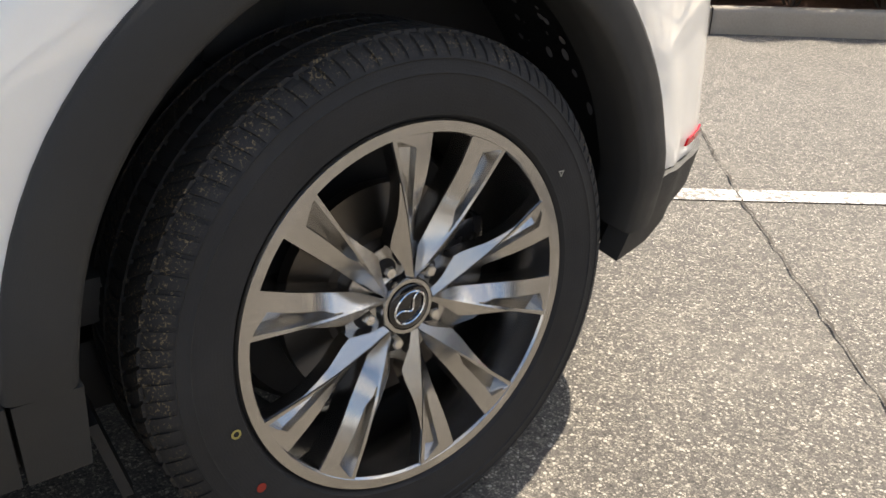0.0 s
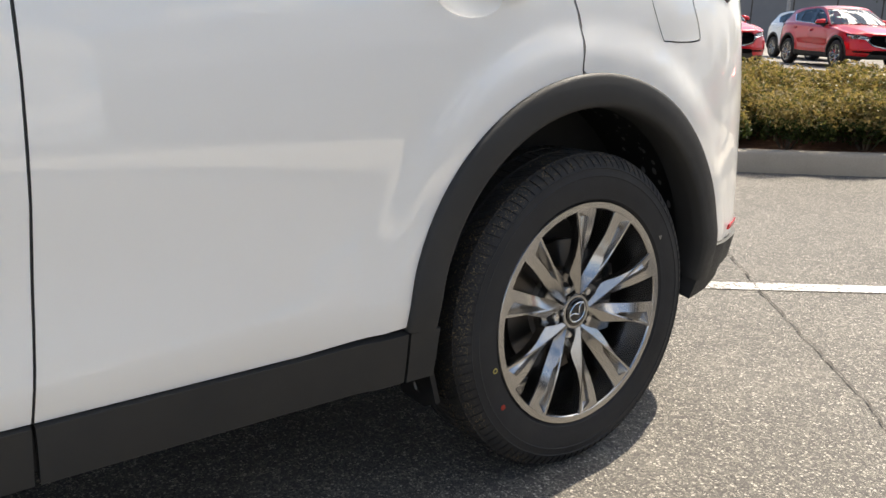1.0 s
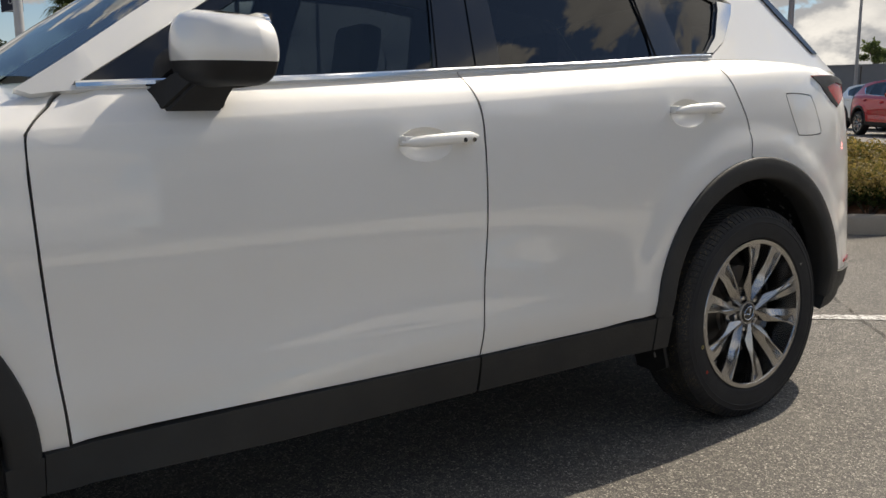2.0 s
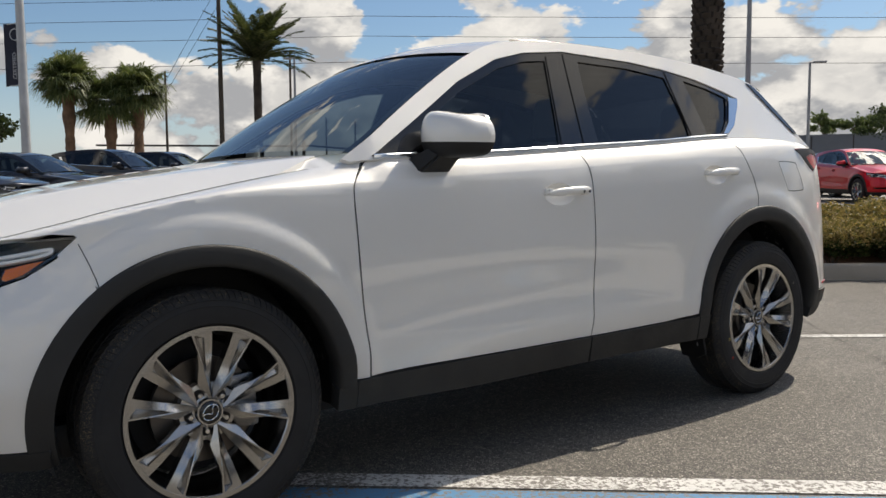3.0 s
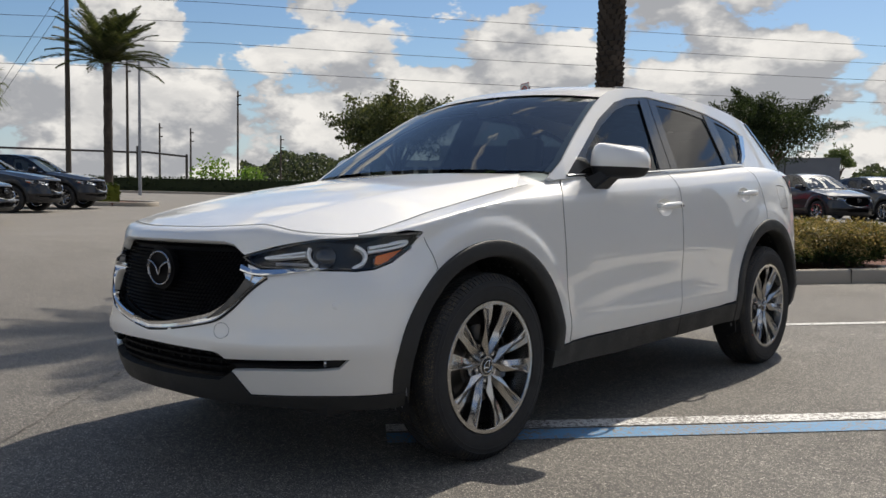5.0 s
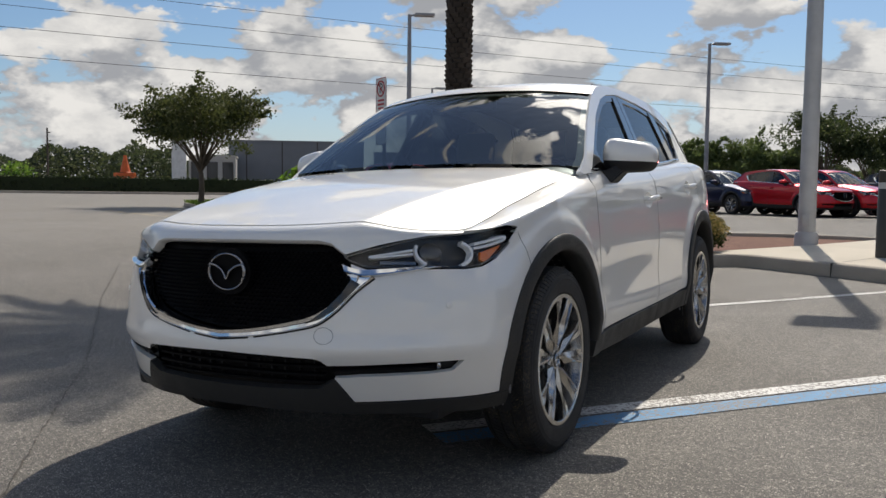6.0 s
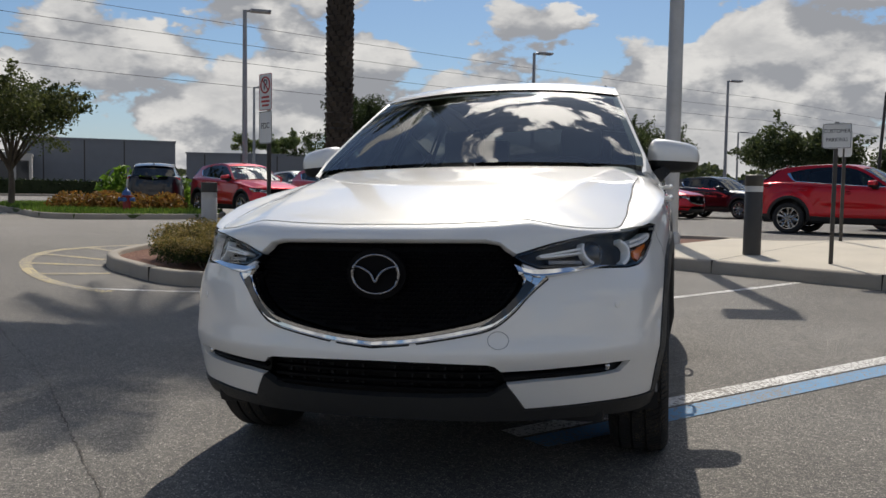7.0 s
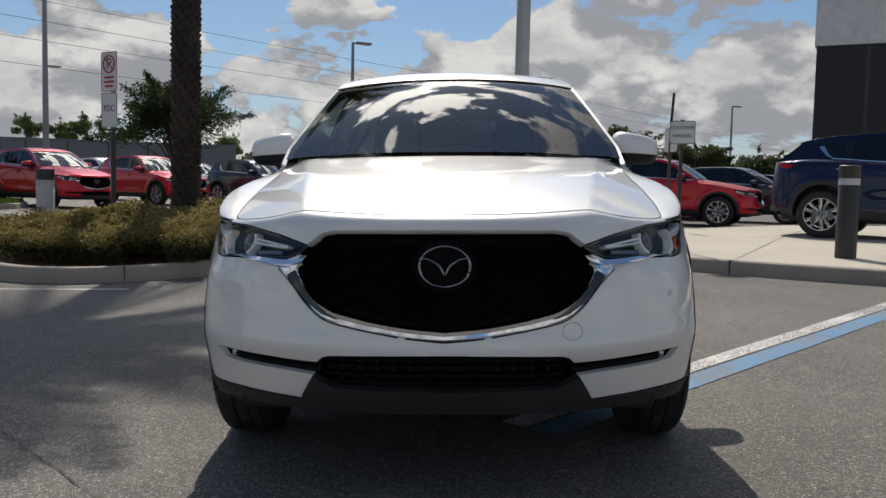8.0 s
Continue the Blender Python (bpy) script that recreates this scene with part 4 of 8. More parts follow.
def build_car(name, matrix, marks=True):
    car = empty(name, None, matrix)
    both = (1, -1)

    def panel(nm, outline, holes=(), mat=None, step=0.035, lip=0.02, sides=both, label="", place=body, parent=car, sharp=38, lines=()):
        made = []
        for sd_ in sides:
            bm = bmesh.new()
            sheet(bm, outline, place, holes, step, lip, sd_, lines)
            made.append(part(nm, bm, mat or M_PAINT, parent, label, sharp=sharp))
        return made

    # front bumper: both halves in one shell, round the headlights, grille and fog slots
    a_end = math.degrees(math.asin((0.333 - FRONT_ARCH[1]) / 0.470))
    low = [sd(-0.482, 0.333), sd(-0.60, 0.332), fx(0.70, 0.331), fx(0.60, 0.328), fx(0.480, 0.326), fx(0.452, 0.365), fx(0.420, 0.409)]
    slot = [fx(0.50, 0.4145), fx(0.60, 0.417), fx(0.70, 0.420), sd(-0.640, 0.426), sd(-0.612, 0.461), fx(0.735, 0.461), fx(0.60, 0.458), fx(0.50, 0.455), fx(0.40, 0.453), fx(0.38, 0.470), fx(0.355, 0.477), fx(0.2, 0.483), fx(0, 0.486)]
    lower_head = HEADLIGHT[:6:-1]
    below = [p + Vector((0, -GAP * 2)) for p in lower_head]
    seam = [sd(-0.299, 0.746)]
    arch_pts = arc(FRONT_ARCH, 0.470, math.degrees(math.atan2(0.746 - 0.372, -0.299)), 180 - a_end, 14)
    lower = [fx(0, 0.543), fx(0.11, 0.553), fx(0.20, 0.567), fx(0.28, 0.580), fx(0.36, 0.602), fx(0.418, 0.642), fx(0.464, 0.690), fx(0.492, 0.719), fx(0.500, 0.742), fx(0.478, 0.766)] + below + seam + arch_pts[1:-1] + low + slot
    bm = bmesh.new()
    for sd_ in both:
        sheet(bm, lower, body, (), 0.03, 0.02, sd_)
    join_halves(bm)
    part("front_bumper", bm, M_PAINT, car, "white pearl front bumper")
    # nose strip above the grille, meeting the hood's front edge
    edge_x, edge_t, edge_b = (0, 0.2, 0.36, 0.408, 0.456), (0.8635, 0.8635, 0.8615, 0.851, 0.8155), (0.853, 0.853, 0.851, 0.842, 0.812)
    strip = [fx(x_, z_) for x_, z_ in zip(edge_x, edge_t)] + [fx(0.468, 0.8185), fx(0.53, 0.836), fx(0.60, 0.853), fx(0.66, 0.8645), fx(0.70, 0.8715), sd(-0.579, 0.8785)]
    up = top_line(0, s_y(-0.579), 22)
    bm = bmesh.new()
    for sd_ in both:
        sheet(bm, strip + [p + Vector((0, -0.004)) for p in up[::-1]], body, (), 0.025, 0.02, sd_)
    join_halves(bm)
    part("nose_panel", bm, M_PAINT, car)
    # its lower edge, folded back towards the grille
    bm = bmesh.new()
    rows = []
    for x_ in np.linspace(-0.456, 0.456, 61):
        row = []
        for k, o in ((0.0, 0.0), (0.25, -0.002), (1.0, -0.012), (1.1, -0.03)):
            z_ = float(np.interp(abs(x_), edge_x, edge_t)) * (1 - k) + float(np.interp(abs(x_), edge_x, edge_b)) * k
            f = fx(abs(x_), z_)
            c = body(f.x, f.y, o)
            row.append((math.copysign(c[0], x_), c[1], c[2]))
        rows.append(row)
    loft(bm, rows)
    part("nose_flange", bm, M_PAINT, car, recalc=True, sharp=50)
    # hood
    edge = [body(p.x, p.y - 0.0) for p in top_line(0.0, s_y(0.30), 50)]
    ring = [(p[0], p[1] + 0.003) for p in edge if p[0] > 0.001]
    ring = [(max(0.0, x - 0.0025), y) for x, y in ring]
    rim_ = [(0.0, edge[0][1] + 0.003)] + ring + [(0.69, 0.42), (0.655, 0.475)]
    rim_x, rim_y = np.array([p[0] for p in rim_]), np.array([p[1] for p in rim_])
    bm = bmesh.new()

    def top_at(x, y):
        return (x, y, hood_z(x, y) + 0.001)
    steps_, cols = 34, []
    for f in [i / 15 for i in range(15)] + [0.975, 0.99, 1.0]:
        gap_ = rim_x - f * hood_fold(rim_y)
        i = int(np.argmax(gap_ > 0)) if f > 0 else 1
        w = gap_[i - 1] / (gap_[i - 1] - gap_[i]) if f > 0 else 0.0
        y0_ = float(rim_y[i - 1] + (rim_y[i] - rim_y[i - 1]) * w)
        y1_ = 0.42
        for _ in range(4):
            y1_ = float(np.interp(f * hood_fold(y1_), (0, 0.2, 0.4, 0.655), (0.405, 0.412, 0.43, 0.475)))
        cols.append([(f * hood_fold(y0_ + (y1_ - y0_) * j / steps_), y0_ + (y1_ - y0_) * j / steps_) for j in range(steps_ + 1)])
    outer = []
    for g_ in (0.0, 0.02, 0.05, 0.12, 0.25, 0.4, 0.55, 0.7, 0.85, 1.0):
        outer.append([(x + (max(x, float(np.interp(y, rim_y, rim_x))) - x) * g_, y) for x, y in cols[-1]])
    for sg_ in both:
        for group_ in (cols, outer):
            loft(bm, [[(p[0] * sg_, p[1], p[2]) for p in (top_at(*q) for q in col)] for col in group_])
    bmesh.ops.remove_doubles(bm, verts=bm.verts, dist=2e-4)
    bmesh.ops.dissolve_degenerate(bm, edges=bm.edges, dist=1e-5)
    bmesh.ops.recalc_face_normals(bm, faces=bm.faces)
    if sum(f.normal.z for f in bm.faces) < 0:
        bmesh.ops.reverse_faces(bm, faces=bm.faces)
    out_ = bmesh.ops.extrude_edge_only(bm, edges=[e for e in bm.edges if e.is_boundary])
    for v in out_["geom"]:
        if isinstance(v, bmesh.types.BMVert):
            v.co.z -= 0.02
    part("hood", bm, M_PAINT, car, "white pearl hood with two raised folds", sharp=50)
    # cowl below the windscreen
    bm = bmesh.new()
    loft(bm, [[(x, 0.405 + 0.15 * abs(x / 0.7) ** 2 - 0.01, 1.09 - 0.02 * abs(x)) for x in np.linspace(-0.74, 0.74, 21)],
              [(x, 0.52 + 0.12 * abs(x / 0.7) ** 2, 1.105 - 0.02 * abs(x)) for x in np.linspace(-0.74, 0.74, 21)]])
    part("cowl", bm, M_DARK, car)
    # front wings
    wing_top = top_line(s_y(-0.575), s_y(0.40), 26)
    wing_head = [sd(-0.575, 0.884), sd(-0.46, 0.892), sd(-0.348, 0.895), sd(-0.340, 0.889), sd(-0.392, 0.843), sd(-0.293, 0.749)]
    a0 = math.degrees(math.atan2(0.749 - 0.372, -0.293))
    wing_arch = arc(FRONT_ARCH, 0.470, a0, 2.5, 18)[1:]
    rear_edge = [sd(0.533, 0.392), sd(0.518, 0.55), sd(0.506, 0.75), sd(0.500, 0.93), sd(0.502, 1.015), sd(0.535, 1.055), sd(0.58, Z_BELT(0.58) - 0.001)]
    cow = [Vector((s_y(0.56), Z_SHOULDER(s_y(0.56)) + BEND)), Vector((s_y(0.48), Z_SHOULDER(s_y(0.48)) + BEND))]
    panel("front_fender", wing_head + wing_arch + [sd(0.482, 0.392)] + rear_edge + cow + wing_top[::-1], step=0.02)
    # doors
    g = GAP
    door_front = [(y + 2 * g, z) for y, z in ((0.533, 0.395), (0.518, 0.55), (0.506, 0.75), (0.500, 0.93), (0.502, 1.013), (0.535, 1.053), (0.585, 1.098))]
    mid = [(1.558, 1.1475), (1.577, 1.10), (1.592, 1.03), (1.593, 0.90), (1.587, 0.73), (1.574, 0.55), (1.560, 0.408)]
    rear_cut = [(2.545, 1.213), (2.60, 1.13), (2.650, 1.02), (2.660, 0.96), (2.652, 0.90)]
    d1 = [sd(y, z) for y, z in door_front] + [Vector((s_y(y), Z_SHOULDER(s_y(y)) + BEND)) for y in np.linspace(0.62, 1.55, 16)] + [sd(y - g, z) for y, z in mid] + [sd(y, 0.405 - 0.004 * (1.56 - y)) for y in (1.2, 0.9, 0.7)]
    shoulder = [[Vector((s_y(y), Z_SHOULDER(s_y(y)) + e)) for y in np.linspace(0.12, 2.9, 90)] for e in (0.0, 0.008)]
    panel("front_door", d1, (cup_outline(1.44, 0.978),), step=0.035, lines=shoulder)
    arch_r = arc(REAR_ARCH, 0.484, 94, 176, 16)
    d2 = [sd(y + g, z) for y, z in mid[::-1]] + [Vector((s_y(y), Z_SHOULDER(s_y(y)) + BEND)) for y in np.linspace(1.563, 2.54, 16)] + [sd(y - g, z) for y, z in rear_cut] + arch_r + [sd(2.0, 0.418), sd(1.8, 0.413)]
    panel("rear_door", d2, (cup_outline(2.40, 1.047),), step=0.035, lines=shoulder)
    # rear quarter: behind the rear door round to the tailgate, with tail lamp and filler flap cut out
    tail = [sd(3.055, 1.168), sd(3.12, 1.135), sd(3.20, 1.075), sd(3.245, 1.055), sd(3.30, 1.075), sd(3.38, 1.10), sd(3.45, 1.13), sd(3.45, 1.165), sd(3.25, 1.175)]
    flap = [sd(2.880, 1.085), sd(2.895, 1.105), sd(3.02, 1.100), sd(3.045, 1.085), sd(3.085, 0.985), sd(3.070, 0.962), sd(2.955, 0.960), sd(2.925, 0.975)]
    flap = [Vector((p.x, p.y)) for p in rounded([(p.x, p.y, 0) for p in flap], 3, True)]
    q_arch = arc(REAR_ARCH, 0.484, 92.5, 12, 16)
    quarter = [sd(y + g, z) for y, z in rear_cut[::-1]] + [Vector((s_y(y), Z_SHOULDER(s_y(y)) + BEND)) for y in np.linspace(2.55, 3.2, 14)] + \
        [Vector((s, Z_SHOULDER(s) + BEND)) for s in np.linspace(s_y(3.2) + 0.02, s_x_rear(0.45), 10)] + [Vector((s_x_rear(0.45), 0.455)), Vector((s_y(3.40), 0.450)), sd(3.30, 0.452), sd(3.185, 0.460)] + q_arch[::-1]
    panel("quarter_panel", quarter, (tail, flap), step=0.035)
    panel("fuel_flap", grow(flap, -0.0025), step=0.035)
    lamps = panel("tail_lamp", grow(tail, -0.002), mat=M_RED_LENS, step=0.03, label="red tail lamp with dark smoked edge")
    for k, lamp in enumerate(lamps):
        bm = bmesh.new()
        sheet(bm, [sd(3.06, 1.164), sd(3.12, 1.132), sd(3.20, 1.073), sd(3.245, 1.058), sd(3.262, 1.064), sd(3.215, 1.092), sd(3.168, 1.130), sd(3.25, 1.147), sd(3.40, 1.140), sd(3.40, 1.162), sd(3.25, 1.172)], lambda s, q, o: body(s, q, o + 0.003), (), 0.02, 0.003, both[k])
        part("smoked_edge", bm, M_DARK, lamp)
    # tailgate and rear bumper shell
    bm = bmesh.new()
    rows = []
    for z in np.linspace(0.45, 1.15, 10):
        rows.append([body(s, min(z, Z_SHOULDER(s)), -0.004) for s in np.linspace(s_x_rear(0.5), S_END, 10)])
    loft(bm, rows)
    loft(bm, [[(-p[0], p[1], p[2]) for p in r] for r in rows])
    part("tailgate", bm, M_PAINT, car, recalc=True)
    # dark strips laid over the panel gaps, with the gaps' shade as their colour
    def seam_(line, w_=0.0016, lift_=0.0007, sides=both):
        pts_ = rounded([(p.x, p.y, 0) for p in line], 5)
        for sd_ in sides:
            bm = bmesh.new()
            rows = []
            for i, p in enumerate(pts_):
                d = (pts_[min(i + 1, len(pts_) - 1)] - pts_[max(0, i - 1)]).normalized()
                row = []
                for k in (-w_, w_):
                    c = body(p.x - d.y * k, p.y + d.x * k, lift_)
                    row.append((c[0] * sd_, c[1], c[2]))
                rows.append(row)
            loft(bm, rows)
            part("gap_seal", bm, M_DARK, car)
    seam_([sd(y, z) for y, z in door_front])
    seam_([sd(y, z) for y, z in mid])
    seam_([sd(y, z) for y, z in rear_cut] + [sd(2.660, 0.885)])
    seam_(flap + flap[:1], 0.0008)
    seam_([sd(-0.338, 0.872), sd(-0.318, 0.825), sd(-0.300, 0.775), sd(-0.293, 0.748)], 0.0013)
    for sd_ in both:
        bm = bmesh.new()
        rows = []
        for p in top_line(0.0, s_y(0.40), 70):
            c, d = body(p.x, p.y), body(p.x, p.y - 0.0022)
            if c[0] > -1:
                rows.append([((c[0] - 0.0005) * sd_, c[1] + 0.001, c[2] + 0.0018), (d[0] * sd_, d[1], d[2] + 0.0010)])
        loft(bm, rows)
        part("gap_seal", bm, M_DARK, car)
        # white fender corner beside the windscreen's foot
        bm = bmesh.new()
        rows = []
        for y in np.linspace(0.28, 0.60, 14):
            st = s_y(y)
            o = body(st, Z_SHOULDER(st) + BEND, -0.001)
            rows.append([(sd_ * (o[0] - k), y + 0.03 * k, hood_z(o[0] - k, y) - (0.014 if y < 0.42 else 0.002) - 0.01 * k + (o[2] - hood_z(o[0], y)) * (1 - k / 0.2)) for k in (0.0, 0.03, 0.06, 0.10, 0.15, 0.20)])
        loft(bm, rows)
        part("fender_corner", bm, M_PAINT, car, recalc=True)
    # ---- cladding ----
    sill = [sd(0.486, 0.300), sd(0.486, 0.388), sd(0.53, 0.391), sd(1.0, 0.398), sd(1.556, 0.405)]
    back = [sd(1.562, 0.405), sd(2.0, 0.414), sd(2.207, 0.423), sd(2.211, 0.318), sd(1.9, 0.312), sd(1.565, 0.305)]
    clad = lambda s, q, o: body(s, q, o + 0.010)
    panel("sill_cladding", sill + [sd(1.556, 0.305), sd(1.0, 0.292)], mat=M_CLAD, place=clad, step=0.03, lip=0.05)
    panel("sill_cladding", back, mat=M_CLAD, place=clad, step=0.03, lip=0.05)
    panel("arch_foot", [sd(2.212, 0.4235), sd(2.216, 0.318), sd(2.279, 0.319), sd(2.279, 0.424)], mat=M_CLAD, place=lambda s, q, o: body(s, q, o + 0.0115), step=0.03, lip=0.05)
    panel("arch_foot", [sd(0.413, 0.372), sd(0.417, 0.300), sd(0.4835, 0.300), sd(0.4835, 0.386), sd(0.475, 0.386)], mat=M_CLAD, place=lambda s, q, o: body(s, q, o + 0.0112), step=0.03, lip=0.05)
    for nm, c, (r0, r1), a0, a1 in (("arch_cladding", FRONT_ARCH, R_FRONT, 192, 0), ("arch_cladding", REAR_ARCH, R_REAR, 177, -4)):
        for sd_ in both:
            bm = bmesh.new()
            rows = []
            for i in range(49):
                a = radians(a0 + (a1 - a0) * i / 48)
                row = []
                for r, o in ((r0 + 0.004, -0.07), (r0, -0.03), (r0, 0.002), (r0 + 0.004, 0.009), (r0 + 0.012, 0.013), (r1 - 0.010, 0.012), (r1 - 0.003, 0.010), (r1, 0.005), (r1, -0.008)):
                    sunk = 0.011 * min(1.0, max(0.0, (-math.cos(a) - 0.62) * 4)) if c[0] < 1 else 0.0
                    o = max(o - sunk, 0.0035) if o > 0 else o
                    p = body(s_y(c[0] + r * math.cos(a)), c[1] + r * math.sin(a), o)
                    row.append((p[0] * sd_, p[1], p[2]))
                rows.append(row)
            loft(bm, rows)
            part(nm, bm, M_CLAD, car, "textured grey wheel arch cladding", recalc=True, sharp=50)
    # foot of the front arch, running into the lower lip
    lip_top = [sd(-0.482, 0.329)] + [p + Vector((0, -0.004)) for p in low[1:]]
    lip = lip_top + [fx(0.36, 0.372), fx(0.2, 0.368), fx(0, 0.366)] + [fx(0, 0.292), fx(0.3, 0.290), fx(0.55, 0.286), fx(0.70, 0.282), sd(-0.55, 0.280), sd(-0.43, 0.280), sd(-0.425, 0.329)]
    bm = bmesh.new()
    for sd_ in both:
        sheet(bm, lip, lambda s, q, o: body(s, q, o + 0.006), (), 0.03, 0.03, sd_)
    join_halves(bm)
    part("front_lip", bm, M_CLAD, car, "grey plastic lower bumper")
    rear_low = [sd(3.118, 0.322), sd(3.15, 0.447), sd(3.20, 0.456), sd(3.30, 0.450), Vector((s_x_rear(0.4), 0.45)), Vector((S_END, 0.45)), Vector((S_END, 0.385)), Vector((s_x_rear(0.4), 0.385)), sd(3.35, 0.385), sd(3.27, 0.374), sd(3.20, 0.334)]
    panel("rear_lip", rear_low, mat=M_CLAD, place=clad, step=0.035, lip=0.04)
    for sd_ in both:
        bm = bmesh.new()
        sheet(bm, [sd(3.30, 0.474), sd(3.40, 0.477), sd(3.40, 0.487), sd(3.31, 0.485)], lambda s, q, o: body(s, q, o + 0.004), (), 0.02, 0.004, sd_)
        part("rear_reflector", bm, M_RED_LENS, car)
    # ---- front openings ----
    grille = empty("grille", car)
    tagged(grille, "black mesh radiator grille with chrome surround")
    bm = bmesh.new()
    for sd_ in both:
        sheet(bm, GRILLE, lambda s, q, o: body(s, q, o - 0.050), (), 0.03, 0, sd_)
    part("backing", bm, M_GRILLE, grille)
    # mesh: many short blades in staggered rows
    bm = bmesh.new()
    gp = [(p.x, p.y) for p in grow(GRILLE, -0.008)]
    for row in range(24):
        z = 0.535 + row * 0.0138
        for col in range(26):
            x = (col + (0.5 if row % 2 else 0.0)) * 0.0195
            f = fx(max(x, 0.0001), z)
            if not inside(gp, np.array([f.x]), np.array([f.y]))[0]:
                continue
            p = body(f.x, f.y, -0.034)
            for sd_ in both:
                box(bm, (-0.0060, -0.002, -0.0018), (0.0060, 0.010, 0.0018), 0, Matrix.Translation((p[0] * sd_, p[1], p[2])) @ Matrix.Rotation(radians(25), 4, "X"))
    part("mesh", bm, M_GRILLE, grille, smooth=False)
    # chrome wing: a band under the grille that rises beside it, and a blade that runs out beneath the headlight
    wi = rounded([(*fx(x_, z_), 0) for x_, z_ in WING_IN], 5)
    wo = rounded([(*fx(x_, z_), 0) for x_, z_ in WING_OUT], 5)
    bm = bmesh.new()
    for sd_ in both:
        rows = []
        for p, q in zip(wi, wo):
            row = []
            for k, o in ((0.0, -0.04), (0.0, 0.006), (0.10, 0.013), (0.42, 0.011), (0.50, 0.006), (0.86, 0.006), (0.92, 0.010), (1.0, 0.006), (1.0, -0.012)):
                m = p.lerp(q, k)
                c = body(m.x, m.y, o)
                row.append((c[0] * sd_, c[1], c[2]))
            rows.append(row)
        loft(bm, rows)
    part("chrome_surround", bm, M_CHROME, grille, "bright chrome wing-shaped surround", recalc=True, sharp=20)
    for sd_ in both:
        bm = bmesh.new()
        rows = []
        top_ = rounded([(*fx(x_, z_), 0) for x_, z_ in ((0.448, 0.783), (0.475, 0.772), (0.51, 0.765), (0.585, 0.767), (0.65, 0.771), (0.700, 0.775), (0.722, 0.768))], 4)
        bot_ = rounded([(*fx(x_, z_), 0) for x_, z_ in ((0.458, 0.752), (0.480, 0.745), (0.515, 0.738), (0.56, 0.741), (0.62, 0.750), (0.690, 0.763), (0.722, 0.766))], 4)
        for p, q in zip(top_, bot_):
            row = []
            for k, o in ((0.0, -0.03), (0.0, 0.002), (0.55, 0.013), (0.75, 0.014), (1.0, 0.004), (1.0, -0.02)):
                m = p.lerp(q, k)
                c = body(m.x, m.y, o)
                row.append((c[0] * sd_, c[1], c[2]))
            rows.append(row)
        loft(bm, rows)
        part("chrome_blade", bm, M_CHROME, grille, recalc=True, sharp=20)
        bm = bmesh.new()
        sheet(bm, [fx(0.478, 0.734), fx(0.504, 0.717), fx(0.472, 0.682), fx(0.424, 0.634), fx(0.378, 0.604), fx(0.33, 0.589), fx(0.362, 0.608), fx(0.404, 0.642), fx(0.450, 0.690)], lambda s_, q_, o_: body(s_, q_, o_ + 0.0138), (), 0.012, 0.008, sd_)
        part("dark_facet", bm, M_GLOSS, grille)
        # raised black strip along the chrome's outer edge, painted in for the gap's shadow
        bm = bmesh.new()
        rows = []
        for i, p in enumerate(wo):
            a, b = wo[max(0, i - 1)], wo[min(len(wo) - 1, i + 1)]
            d = (b - a).normalized()
            row = []
            for k, o in ((0.0, -0.006), (0.0, 0.0015), (0.0055, 0.0015), (0.0055, -0.006)):
                c = body(p.x + d.y * k, p.y - d.x * k, o)
                row.append((c[0] * sd_, c[1], c[2]))
            rows.append(row)
        loft(bm, rows)
        part("dark_groove", bm, M_DARK, grille, recalc=True)
    ez = 0.752
    ey = body(0.0, ez, -0.012)[1]
    bm = bmesh.new()
    disc = [(x_, z_) for x_, z_ in ((0.098 * math.cos(t), ez + 0.080 * math.sin(t)) for t in np.linspace(0, 2 * math.pi, 40, endpoint=False))]
    sheet(bm, disc, lambda x_, z_, o: (x_, ey - o + 0.10 * (x_ * x_ + (z_ - ez) ** 2), z_), (), 0.02, 0.02)
    badge = part("badge", bm, M_GRILLE, grille, "gloss black badge plate with chrome oval")
    bm = bmesh.new()
    tube(bm, [Vector((0.079 * math.cos(t), ey - 0.006 + 0.0006, ez + 0.062 * math.sin(t))) for t in np.linspace(0, 2 * math.pi, 61)], 0.0034, 8, cap=False)
    vee = rounded([(-0.076, ey - 0.006, ez + 0.026), (-0.045, ey - 0.006, ez + 0.020), (-0.016, ey - 0.008, ez + 0.002), (0.0, ey - 0.008, ez - 0.024), (0.016, ey - 0.008, ez + 0.002), (0.045, ey - 0.006, ez + 0.020), (0.076, ey - 0.006, ez + 0.026)], 6)
    tube(bm, vee, 0.0058, 8, flat=0.8)
    for k in both:
        tube(bm, [Vector((k * 0.0775 * math.cos(t), ey - 0.007, ez + 0.062 * math.sin(t))) for t in np.linspace(-0.5, 0.5, 12)], 0.0052, 8)
    part("emblem", bm, M_EMBLEM, badge)
    # lower grille with slats
    low_open = [fx(0, 0.486), fx(0.355, 0.477), fx(0.40, 0.452), fx(0.415, 0.412), fx(0.40, 0.385), fx(0.36, 0.37), fx(0, 0.364)]
    air = empty("lower_grille", car)
    bm = bmesh.new()
    for sd_ in both:
        sheet(bm, grow(low_open, 0.02), lambda s, q, o: body(s, q, o - 0.085), (), 0.04, 0, sd_)
    part("backing", bm, M_DARK, air)
